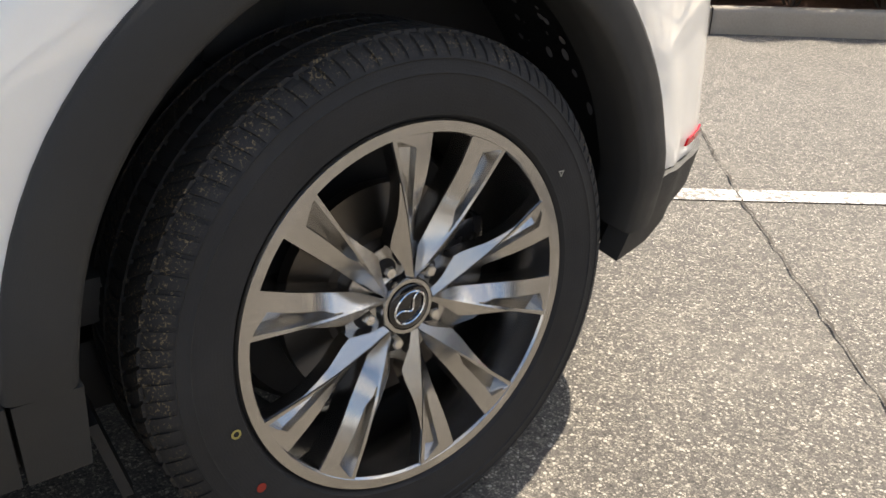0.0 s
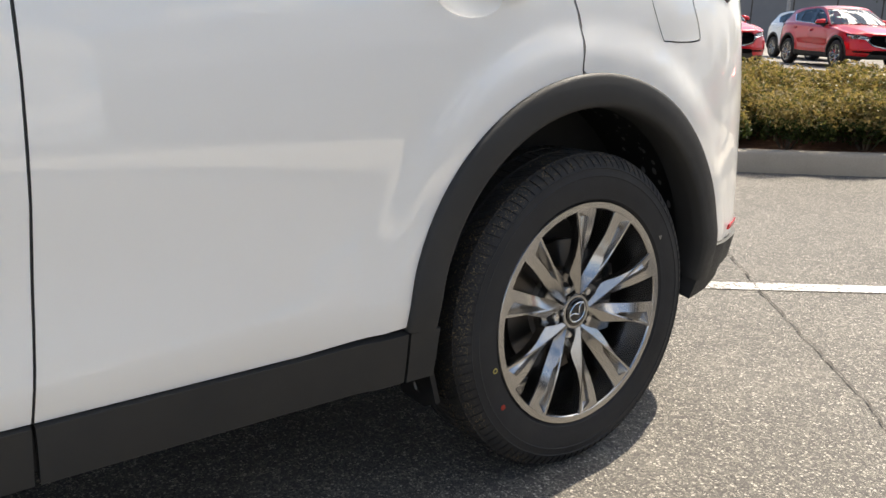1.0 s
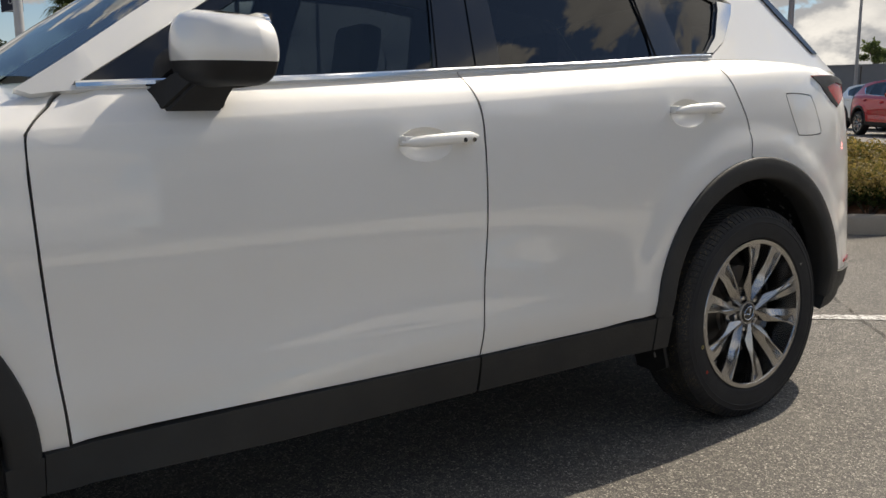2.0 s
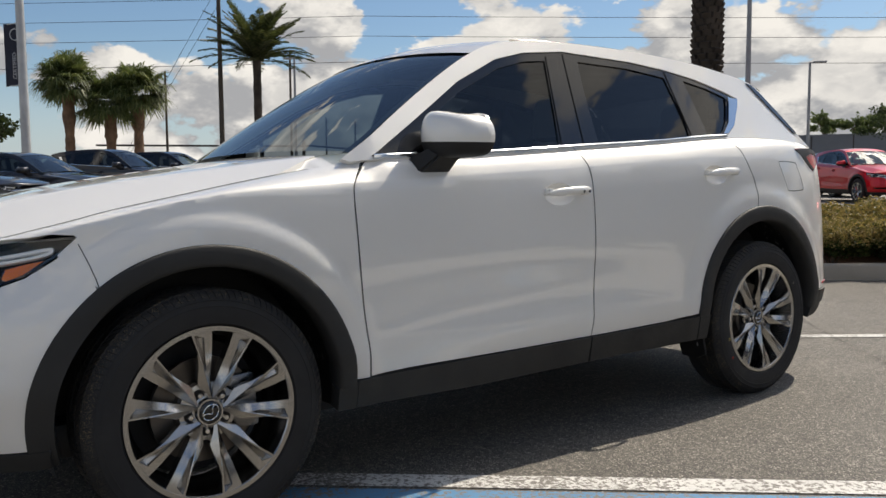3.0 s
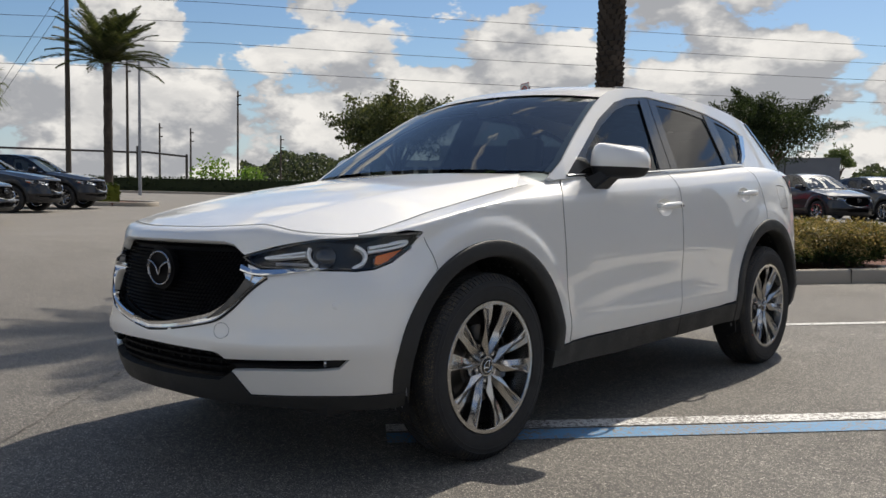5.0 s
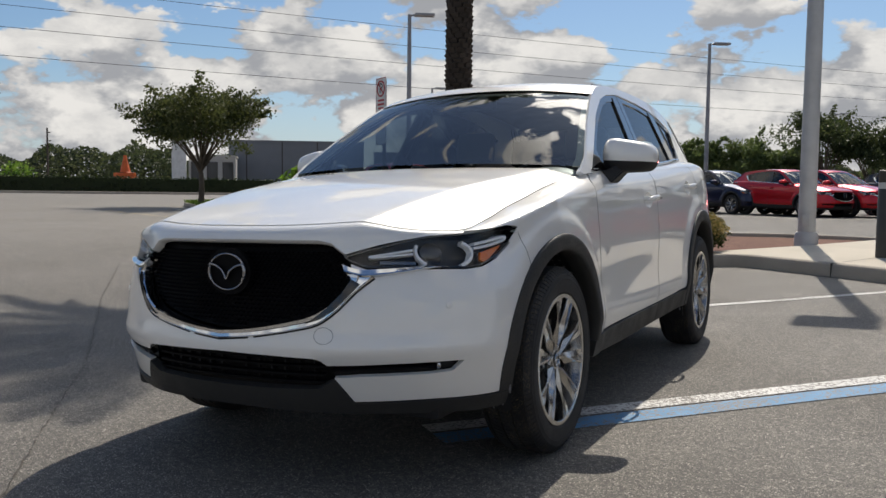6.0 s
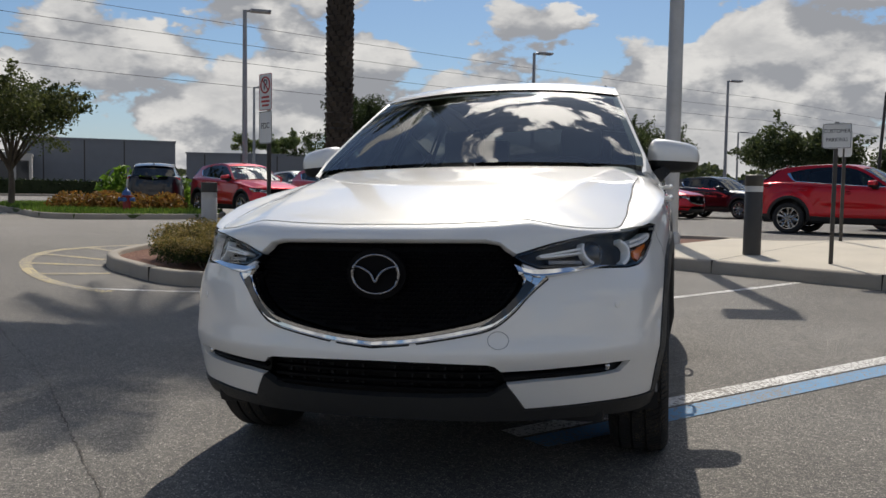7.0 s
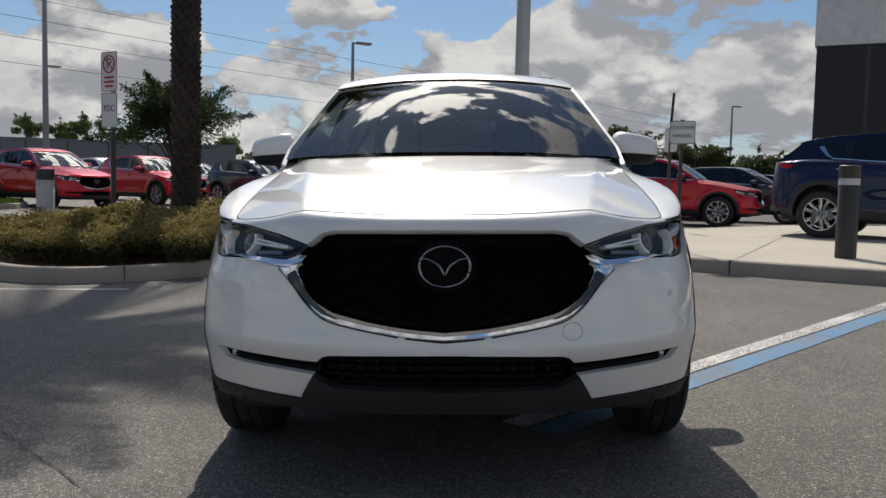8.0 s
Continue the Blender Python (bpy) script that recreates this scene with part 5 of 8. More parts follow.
    for z, o, h in ((0.452, -0.045, 0.007), (0.430, -0.040, 0.006), (0.406, -0.030, 0.008), (0.384, -0.025, 0.006)):
        bm = bmesh.new()
        pth = [body(s, z, o) for s in np.linspace(0.0, s_x(0.385), 14)]
        line_ = [(-p[0], p[1], p[2]) for p in pth[:0:-1]] + [tuple(p) for p in pth]
        rows = [[(x_, y_, z_ - h), (x_, y_ - 0.008, z_ - h * 0.5), (x_, y_ - 0.008, z_ + h * 0.5), (x_, y_ + 0.01, z_ + h)] for x_, y_, z_ in line_]
        loft(bm, rows)
        part("slat", bm, M_GRILLE, air, recalc=True)
    for k in range(-6, 7):
        if k:
            bm = bmesh.new()
            p = body(s_x(abs(k) * 0.056), 0.42, -0.05)
            box(bm, (-0.003, -0.002, -0.042), (0.003, 0.02, 0.042), 0, Matrix.Translation((math.copysign(p[0], k), p[1], p[2])))
            part("upright", bm, M_DARK, air)
    # fog slots
    for sd_ in both:
        fog = empty("fog_slot", car)
        out = [fx(0.40, 0.453), fx(0.50, 0.455), fx(0.60, 0.458), fx(0.735, 0.461), sd(-0.612, 0.461), sd(-0.640, 0.426), fx(0.70, 0.420), fx(0.60, 0.417), fx(0.50, 0.4145), fx(0.42, 0.412)]
        bm = bmesh.new()
        sheet(bm, grow(out, 0.006), lambda s, q, o: body(s, q, o - 0.030), (), 0.03, 0, sd_)
        part("recess", bm, M_DARK, fog)
        bm = bmesh.new()
        rows = []
        for s, z in [(s_x(x_), 0.4335 + 0.006 * (x_ - 0.42) / 0.28) for x_ in np.linspace(0.41, 0.71, 14)]:
            row = []
            for dz, o in ((-0.006, -0.03), (-0.006, -0.012), (0.0, -0.008), (0.004, -0.012), (0.004, -0.03)):
                q = body(s, z + dz, o)
                row.append((q[0] * sd_, q[1], q[2]))
            rows.append(row)
        loft(bm, rows)
        part("blade", bm, M_GRILLE, fog, recalc=True)
        p = body(s_x(0.712), 0.443, -0.016)
        bm = bmesh.new()
        lathe(bm, [(0.0, 0.0135), (0.006, 0.0125), (0.009, 0.009), (0.010, 0.0003)], 18, axis="Y", m=Matrix.Translation((p[0] * sd_, p[1], p[2])) @ Matrix.Rotation(radians(-35 * sd_), 4, "Z") @ Matrix.Rotation(math.pi, 4, "Z"))
        part("fog_lamp", bm, M_SILVER, fog, recalc=True)
        # parking sensors
        for s, zz in ((s_x(0.735), 0.645),):
            p, o = Vector(body(s, zz, 0.0)), Vector(body(s, zz, 0.01))
            dr = (o - p).normalized()
            dr.x *= sd_
            p.x *= sd_
            bm = bmesh.new()
            mm = Matrix.Translation(p) @ dr.to_track_quat("Z", "Y").to_matrix().to_4x4()
            lathe(bm, [(-0.003, 0.012), (0.0012, 0.0115), (0.0016, 0.0105), (0.0016, 0.0003)], 20, axis="Z", m=mm)
            part("parking_sensor", bm, M_PAINT, car)
        if sd_ > 0:
            # towing eye cover: a shallow ring in the bumper
            hoop = []
            for t in np.linspace(0, 2 * math.pi, 33):
                c = fx(0.391 + 0.031 * math.cos(t), 0.552 - 0.027 * math.sin(t))
                hoop.append(Vector(body(c.x, c.y, 0.0004)))
            bm = bmesh.new()
            tube(bm, hoop, 0.0011, 5, cap=False)
            part("towing_eye_cover", bm, M_SEAM, car)
    # headlights
    for sd_ in both:
        hl = empty("headlight", car)
        tagged(hl, "slim headlight with clear lens over black housing")

        def on(depth):
            return lambda s, q, o: body(s, q, o + depth)
        bm = bmesh.new()
        sheet(bm, grow(HEADLIGHT, -0.001), on(-0.055), (), 0.03, 0, sd_)
        part("housing", bm, M_HOUSING, hl)
        bm = bmesh.new()
        ring = grow(HEADLIGHT, -0.0015)
        inner = grow(HEADLIGHT, -0.007)
        sheet(bm, ring, on(-0.003), (inner,), 0.02, 0.05, sd_)
        part("bezel", bm, M_GLOSS, hl)
        # light guides: two flat loops and a pair of curved horns round the projector
        def guide(pts_, w_, depth, mat_, nm):
            bm = bmesh.new()
            line = rounded([(q.x, q.y, 0) for q in pts_], 6)
            rows = []
            for i, p in enumerate(line):
                d = (line[min(i + 1, len(line) - 1)] - line[max(0, i - 1)]).normalized()
                row = []
                for k, o in ((-1, -0.03), (-1, -0.004), (-0.6, 0.0), (0.6, 0.0), (1, -0.004), (1, -0.03)):
                    q = body(p.x - d.y * k * w_, p.y + d.x * k * w_, depth + o)
                    row.append((q[0] * sd_, q[1], q[2]))
                rows.append(row)
            vs = loft(bm, rows)
            bm.faces.new(vs[0])
            bm.faces.new(vs[-1][::-1])
            part(nm, bm, mat_, hl, recalc=True)
        guide([fx(0.656, 0.8265), fx(0.60, 0.818), fx(0.545, 0.8095), fx(0.530, 0.8065), fx(0.546, 0.8040), fx(0.60, 0.8085), fx(0.656, 0.8135)], 0.0040, -0.004, M_LED, "light_guide")
        guide([fx(0.668, 0.842), fx(0.664, 0.825), fx(0.668, 0.805), fx(0.680, 0.788), fx(0.690, 0.780)], 0.0062, -0.004, M_LED, "light_guide")
        guide([sd(-0.588, 0.846), sd(-0.566, 0.832), sd(-0.556, 0.811), sd(-0.567, 0.790), sd(-0.598, 0.771)], 0.0070, -0.004, M_LED, "light_guide")
        guide([sd(-0.545, 0.840), sd(-0.48, 0.8495), sd(-0.42, 0.8585), sd(-0.403, 0.858), sd(-0.418, 0.847), sd(-0.48, 0.8345), sd(-0.548, 0.8255)], 0.0052, -0.004, M_LED, "light_guide")
        guide([fx(0.56, 0.790), fx(0.62, 0.788), fx(0.665, 0.786)], 0.0085, -0.022, M_SATIN, "reflector")
        guide([sd(-0.53, 0.796), sd(-0.50, 0.797), sd(-0.46, 0.806), sd(-0.435, 0.820)], 0.012, -0.020, M_SATIN, "reflector")
        s0, z0 = s_x(0.708), 0.814
        p, o = Vector(body(s0, z0, -0.034)), Vector(body(s0, z0, 0.0))
        fwd = (o - p).normalized()
        p.x *= sd_
        fwd.x *= sd_
        mm = Matrix.Translation(p) @ fwd.to_track_quat("Z", "Y").to_matrix().to_4x4()
        bm = bmesh.new()
        lathe(bm, [(-0.02, 0.040), (0.006, 0.040), (0.009, 0.038), (0.008, 0.0355), (0.014, 0.026), (0.018, 0.014), (0.019, 0.0003)], 32, axis="Z", m=mm)
        part("projector", bm, M_PROJECTOR, hl, "dark round projector lens", recalc=True)
        bm = bmesh.new()
        sheet(bm, [sd(-0.528, 0.790), sd(-0.510, 0.780), sd(-0.460, 0.808), sd(-0.425, 0.832), sd(-0.47, 0.824), sd(-0.520, 0.812)], on(-0.012), (), 0.015, 0.01, sd_)
        part("turn_signal", bm, M_AMBER, hl)
        bm = bmesh.new()
        sheet(bm, grow(HEADLIGHT, -0.002), on(0.001), (), 0.025, 0, sd_)
        lens = part("lens", bm, M_LENS, hl)
        lens.visible_shadow = False
    build_cabin(car, both)
    # ---- underside, wheel wells, wheels ----
    bm = bmesh.new()
    box(bm, (-0.70, -0.66, 0.25), (0.70, 3.35, 0.36), 0.03)
    part("underbody", bm, M_DARK, car)
    # wide floor box, added to keep sun from leaking under the car
    bm = bmesh.new()
    box(bm, (-0.862, 0.47, 0.315), (0.862, 2.24, 0.40), 0.02)
    part("floor_pan", bm, M_DARK, car)
    # unseen black boxes in nose and tail, added to block light and view
    for lo, hi in (((-0.60, -0.60, 0.30), (0.60, 0.45, 0.84)), ((-0.62, 2.2, 0.30), (0.62, 3.35, 0.86))):
        bm = bmesh.new()
        box(bm, lo, hi, 0.03)
        part("inner_body", bm, M_DARK, car)
    for c, r in ((FRONT_ARCH, 0.435), (REAR_ARCH, 0.452)):
        for sd_ in both:
            bm = bmesh.new()
            rows = []
            for x in (0.56, 0.57, 0.70, 0.80, 0.862):
                rr = r if x > 0.565 else 0.05
                rows.append([(sd_ * x, c[0] + rr * math.cos(a), max(c[1] + rr * math.sin(a), 0.25)) for a in np.linspace(radians(-9), radians(196), 30)])
            loft(bm, rows)
            part("wheel_well", bm, M_LINER, car, recalc=True)
    for sd_ in both:
        bm = bmesh.new()
        pts_ = [(0.70, 2.30, 0.34), (0.86, 2.285, 0.34), (0.86, 2.31, 0.235), (0.80, 2.325, 0.205), (0.72, 2.325, 0.21)]
        rows = [[(x_ * sd_, y_, z_) for x_, y_, z_ in pts_], [(x_ * sd_, y_ + 0.012, z_) for x_, y_, z_ in pts_]]
        vs = loft(bm, rows, True)
        bm.faces.new(vs[0])
        bm.faces.new(vs[1][::-1])
        part("mud_flap", bm, M_DARK, car, recalc=True)
    for y in (0.003, 2.703):
        for sd_ in both:
            mm = Matrix.Translation((0.860 * sd_, y, 0.362))
            if sd_ < 0:
                mm = mm @ Matrix.Rotation(math.pi, 4, "Z")
            elif y < 1:
                mm = mm @ Matrix.Rotation(radians(4), 4, "X")
            build_wheel(car, "wheel", mm, marks and sd_ > 0)
    return car


def s_x_rear(x):
    k = int(np.argmax(PY > 2.9))
    return float(np.interp(-x, -PX[k:], PS[k:]))


def build_cabin(car, both):
    """Everything above the belt line: pillars, glass, roof, mirrors, handles and what is seen inside."""
    e_pts = rounded([(y, z, 0) for y, z in EDGE], 5)
    belt = [(y, Z_BELT(y)) for y in np.linspace(3.42, 0.58, 24)]
    shell = [(p.x, p.y) for p in e_pts] + [(3.46, 1.19)] + belt + [(0.53, 1.095)]
    for sd_ in both:
        bm = bmesh.new()
        sheet(bm, shell, cabin, (OPENING,), 0.035, 0.02, sd_)
        part("cabin_side", bm, M_PAINT, car, sharp=50)
        # black window frame with the three panes cut out
        bm = bmesh.new()
        sheet(bm, grow([Vector(p) for p in OPENING], 0.004), lambda y, z, o: cabin(y, z, o - 0.006), (GLASS_FRONT, GLASS_REAR, GLASS_QUARTER), 0.03, 0.012, sd_)
        frame_ = part("window_frame", bm, M_GLOSS, car, "gloss black window frame")
        for nm, g, mat in (("front_pane", GLASS_FRONT, M_SIDE_GLASS), ("rear_pane", GLASS_REAR, M_PRIVACY), ("quarter_pane", GLASS_QUARTER, M_PRIVACY)):
            bm = bmesh.new()
            sheet(bm, grow([Vector(p) for p in g], 0.003), lambda y, z, o: cabin(y, z, o - 0.012), (), 0.05, 0, sd_)
            pane = part(nm, bm, mat, frame_)
        # pillar covers, with a small gap between front and rear doors
        for poly in ([(1.500, 1.163), (1.618, 1.171), (1.672, 1.562), (1.577, 1.545)], [(1.626, 1.172), (1.700, 1.177), (1.745, 1.560), (1.680, 1.563)], [(2.34, 1.218), (2.462, 1.226), (2.425, 1.508), (2.312, 1.528)]):
            bm = bmesh.new()
            sheet(bm, poly, lambda y, z, o: cabin(y, z, o - 0.002), (), 0.04, 0.006, sd_)
            part("pillar_cover", bm, M_GLOSS, frame_)
        # bright strip along the belt, and the bright corner behind the quarter pane
        bm = bmesh.new()
        rows = []
        for y in np.linspace(0.61, 2.60, 50):
            z = Z_BELT(y) + 0.010
            if 1.536 < y < 1.545:
                continue
            rows.append([tuple(Vector(cabin(y, z + dz, o)) * 1) for dz, o in ((-0.009, 0.0), (-0.007, 0.008), (0.0, 0.0105), (0.005, 0.008), (0.006, -0.004))])
        loft(bm, [[(x * sd_, y, z) for x, y, z in r] for r in rows])
        part("belt_trim", bm, M_CHROME, car, "bright chrome belt strip", recalc=True)
        bm = bmesh.new()
        sheet(bm, BRIGHT_CORNER, lambda y, z, o: cabin(y, z, o + 0.004), (), 0.03, 0.008, sd_)
        part("corner_trim", bm, M_CHROME, car)
        bm = bmesh.new()
        sheet(bm, [(2.985, 1.512), (3.035, 1.505), (3.155, 1.415), (3.345, 1.262), (3.305, 1.262), (3.14, 1.385)], lambda y, z, o: cabin(y, z, o + 0.006), (), 0.03, 0.012, sd_)
        part("spoiler_side", bm, M_GLOSS, car)
        build_mirror(car, sd_)
        for y0, z0, keyed in ((1.44, 0.978, True), (2.40, 1.047, False)):
            build_handle(car, sd_, y0, z0, keyed)
    # windscreen, roof and rear window: sections between the two edges
    fb = curve((0.5, 0.115), (1.0, 0.11), (1.28, 0.075), (1.6, 0.0), (2.9, 0.0), (3.1, -0.02), (3.5, -0.09))
    cr = curve((0.5, 0.025), (1.0, 0.035), (1.28, 0.042), (1.7, 0.040), (2.6, 0.042), (3.1, 0.040), (3.5, 0.02))

    def section(y, z, r0=-1.0, r1=1.0, n=25, lift=0.0):
        x = cabin_x(y, z)
        out = []
        for r in np.linspace(r0, r1, n):
            k = 1 - abs(r) ** 2.3
            out.append((x * r, y - fb(y) * (1 - r * r), z + cr(y) * k + lift))
        return out

    line = [(p.x, p.y) for p in rounded([(y, z, 0) for y, z in EDGE], 6)]
    ws = [p for p in line if 0.535 <= p[0] <= 1.165]
    roof = [p for p in line if 1.150 <= p[0] <= 3.05]
    rear = [p for p in line if p[0] >= 3.03]
    bm = bmesh.new()
    loft(bm, [section(y, z, -0.985, 0.985, lift=-0.004) for y, z in ws])
    bm.normal_update()
    if sum(f.normal.z for f in bm.faces) < 0:
        bmesh.ops.reverse_faces(bm, faces=bm.faces)
    pane = part("windshield", bm, M_WINDSHIELD, car, "clear windshield reflecting sky")
    for a, b in ((-1.0, -0.945), (0.945, 1.0)):
        bm = bmesh.new()
        loft(bm, [section(y, z, a, b, 3, -0.008) for y, z in ws])
        part("windshield_border", bm, M_DARK, car, recalc=True)
    bm = bmesh.new()
    loft(bm, [section(y, z, -0.96, 0.96, 25, -0.007) for y, z in ws[-2:]])
    part("windshield_border", bm, M_DARK, car, recalc=True)
    bm = bmesh.new()
    loft(bm, [section(y, z, n=33) for y, z in roof])
    part("roof", bm, M_PAINT, car, recalc=True)
    for sd_ in both:
        bm = bmesh.new()
        tube(bm, [(sd_ * (cabin_x(y, z) - 0.055), y, z + 0.0115) for y, z in roof if 1.45 < y < 2.95], 0.006, 8, flat=0.5)
        part("roof_moulding", bm, M_GLOSS, car)
    bm = bmesh.new()
    loft(bm, [section(y, z, -0.97, 0.97, lift=-0.004) for y, z in rear])
    part("rear_window", bm, M_PRIVACY, car, recalc=True)
    # tail spoiler over the rear window
    bm = bmesh.new()
    loft(bm, [[(x, y0 + 0.05 * (1 - (x / 0.6) ** 2), z0 + 0.045 * (1 - abs(x / 0.6) ** 2.3)) for x in np.linspace(-0.585, 0.585, 21)] for y0, z0 in ((2.97, 1.527), (3.06, 1.508), (3.13, 1.486), (3.135, 1.472), (3.06, 1.462))])
    part("spoiler", bm, M_PAINT, car, recalc=True)
    bm = bmesh.new()
    loft(bm, [[(x, 3.12, 1.50), (x * 0.8, 3.02, 1.64), (x * 0.6, 3.0, 1.645)] for x in (-0.02, 0.02)])
    part("antenna_fin", bm, M_PAINT, car, recalc=True)
    # ---- inside ----
    bm = bmesh.new()
    loft(bm, [[(x, y0 - 0.06 * (1 - (x / 0.7) ** 2), z0) for x in np.linspace(-0.70, 0.70, 15)] for y0, z0 in ((0.50, 1.05), (0.75, 1.075), (0.98, 1.06), (1.04, 1.00), (1.05, 0.75), (0.9, 0.5))])
    part("dashboard", bm, M_TRIM_DARK, car, "dark moulded dashboard", recalc=True)
    bm = bmesh.new()
    box(bm, (-0.75, 0.6, 0.40), (0.75, 3.2, 0.46), 0.01)
    part("cabin_floor", bm, M_TRIM_DARK, car)
    bm = bmesh.new()
    loft(bm, [[(x * 0.86, y, z - 0.03 + 0.02 * (1 - (x / 0.6) ** 2)) for x in np.linspace(-0.58, 0.58, 9)] for y, z in roof])
    part("headliner", bm, M_TRIM_DARK, car, recalc=True)
    for x in (0.37, -0.37):
        for y, ft in ((1.45, True), (2.35, False)):
            bm = bmesh.new()
            w = 0.235 if ft else 0.27
            box(bm, (x - w, y - 0.28, 0.52), (x + w, y + 0.22, 0.68), 0.05)
            box(bm, (x - w, -0.06, 0.0), (x + w, 0.07, 0.56), 0.05, Matrix.Translation((0, y + 0.24, 0.64)) @ Matrix.Rotation(radians(-16), 4, "X"))
            box(bm, (x - 0.125, -0.04, 0.0), (x + 0.125, 0.06, 0.20), 0.04, Matrix.Translation((0, y + 0.40, 1.215)) @ Matrix.Rotation(radians(-10), 4, "X"))
            part("seat", bm, M_LEATHER if ft else M_TRIM_DARK, car, "pale leather seat with headrest" if ft else "")
    bm = bmesh.new()
    mm = Matrix.Translation((0.37, 1.10, 1.03)) @ Matrix.Rotation(radians(62), 4, "X")
    tube(bm, [mm @ Vector((0.185 * math.cos(t), 0.185 * math.sin(t), 0)) for t in np.linspace(0, 2 * math.pi, 41)], 0.016, 8, cap=False)
    box(bm, (-0.17, -0.035, -0.02), (0.17, 0.035, 0.015), 0.012, mm)
    box(bm, (-0.06, -0.07, -0.03), (0.06, 0.06, 0.02), 0.02, mm)
    part("steering_wheel", bm, M_TRIM_DARK, car)
    bm = bmesh.new()
    box(bm, (-0.115, -0.02, -0.035), (0.115, 0.02, 0.035), 0.015, Matrix.Translation((0, 1.12, 1.50)))
    tube(bm, [(0, 1.12, 1.53), (0, 1.15, 1.58)], 0.012, 8)
    part("inner_mirror", bm, M_TRIM_DARK, car)
    bm = bmesh.new()
    box(bm, (0.10, 0.62, 1.092), (0.34, 0.70, 1.095), 0, Matrix.Rotation(radians(0), 4, "Z"))
    part("paper_slip", bm, M_WHITE_CARD, car)


def build_mirror(car, sd_):
    """Wing mirror: white cap above, black housing below, on a black foot."""
    mirror = empty("wing_mirror", car)

    def shell(z0, z1, grow_=1.0):
        bm = bmesh.new()
        rows = []
        for k in range(13):
            a = -math.pi / 2 + math.pi * (z0 + (z1 - z0) * k / 12)
            h, c = math.sin(a), max(0.02, abs(math.cos(a))) ** 0.30
            row = []
            for i in range(29):
                t = 2 * math.pi * i / 28
                ct, st = math.cos(t), math.sin(t)
                ex = 0.122 * c * math.copysign(abs(ct) ** 0.62, ct)
                ey = (0.105 if st < 0 else 0.050) * c * math.copysign(abs(st) ** (0.80 if st < 0 else 0.30), st)
                taper = 1.0 - 0.16 * (ex / 0.118)
                x = 0.915 + ex * grow_ + 0.004 * h
                y = 0.905 + ey * grow_ - 0.02 * (ex / 0.118) * -1.0
                z = 1.180 + (0.078 if h > 0 else 0.074) * h * taper * grow_ + 0.010 * (ex / 0.118) * (-1)
                row.append((x * sd_, y, z))
            rows.append(row)
        loft(bm, rows)
        return bm
    part("cap", shell(0.41, 1.0, 1.01), M_PAINT, mirror, "white mirror cap", recalc=True)
    part("housing", shell(0.0, 0.60), M_DARK, mirror, "black mirror housing", recalc=True)
    bm = bmesh.new()
    rows = [[(0.81, 0.745, 1.040), (0.81, 0.905, 1.040), (0.815, 0.905, 1.11), (0.815, 0.745, 1.11)], [(0.855, 0.77, 1.055), (0.855, 0.90, 1.055), (0.86, 0.905, 1.13), (0.86, 0.78, 1.13)],
            [(0.885, 0.80, 1.09), (0.885, 0.91, 1.09), (0.88, 0.915, 1.165), (0.88, 0.82, 1.165)], [(0.93, 0.84, 1.135), (0.93, 0.93, 1.135), (0.91, 0.93, 1.19), (0.91, 0.84, 1.19)]]
    loft(bm, [[(x * sd_, y, z) for x, y, z in r] for r in rows], True)
    bmesh.ops.bevel(bm, geom=bm.edges[:], offset=0.008, segments=2, affect="EDGES")
    part("foot", bm, M_DARK, mirror, recalc=True)
    bm = bmesh.new()
    outline = [(0.915 + 0.100 * math.copysign(abs(math.cos(t)) ** 0.6, math.cos(t)), 1.205 + 0.052 * math.copysign(abs(math.sin(t)) ** 0.6, math.sin(t))) for t in np.linspace(0, 2 * math.pi, 28, endpoint=False)]
    sheet(bm, outline, lambda x, z, o: (x, 0.957 + o, z), (), 0.03, 0.01, sd_)
    part("mirror_glass", bm, M_CHROME, mirror, recalc=True)


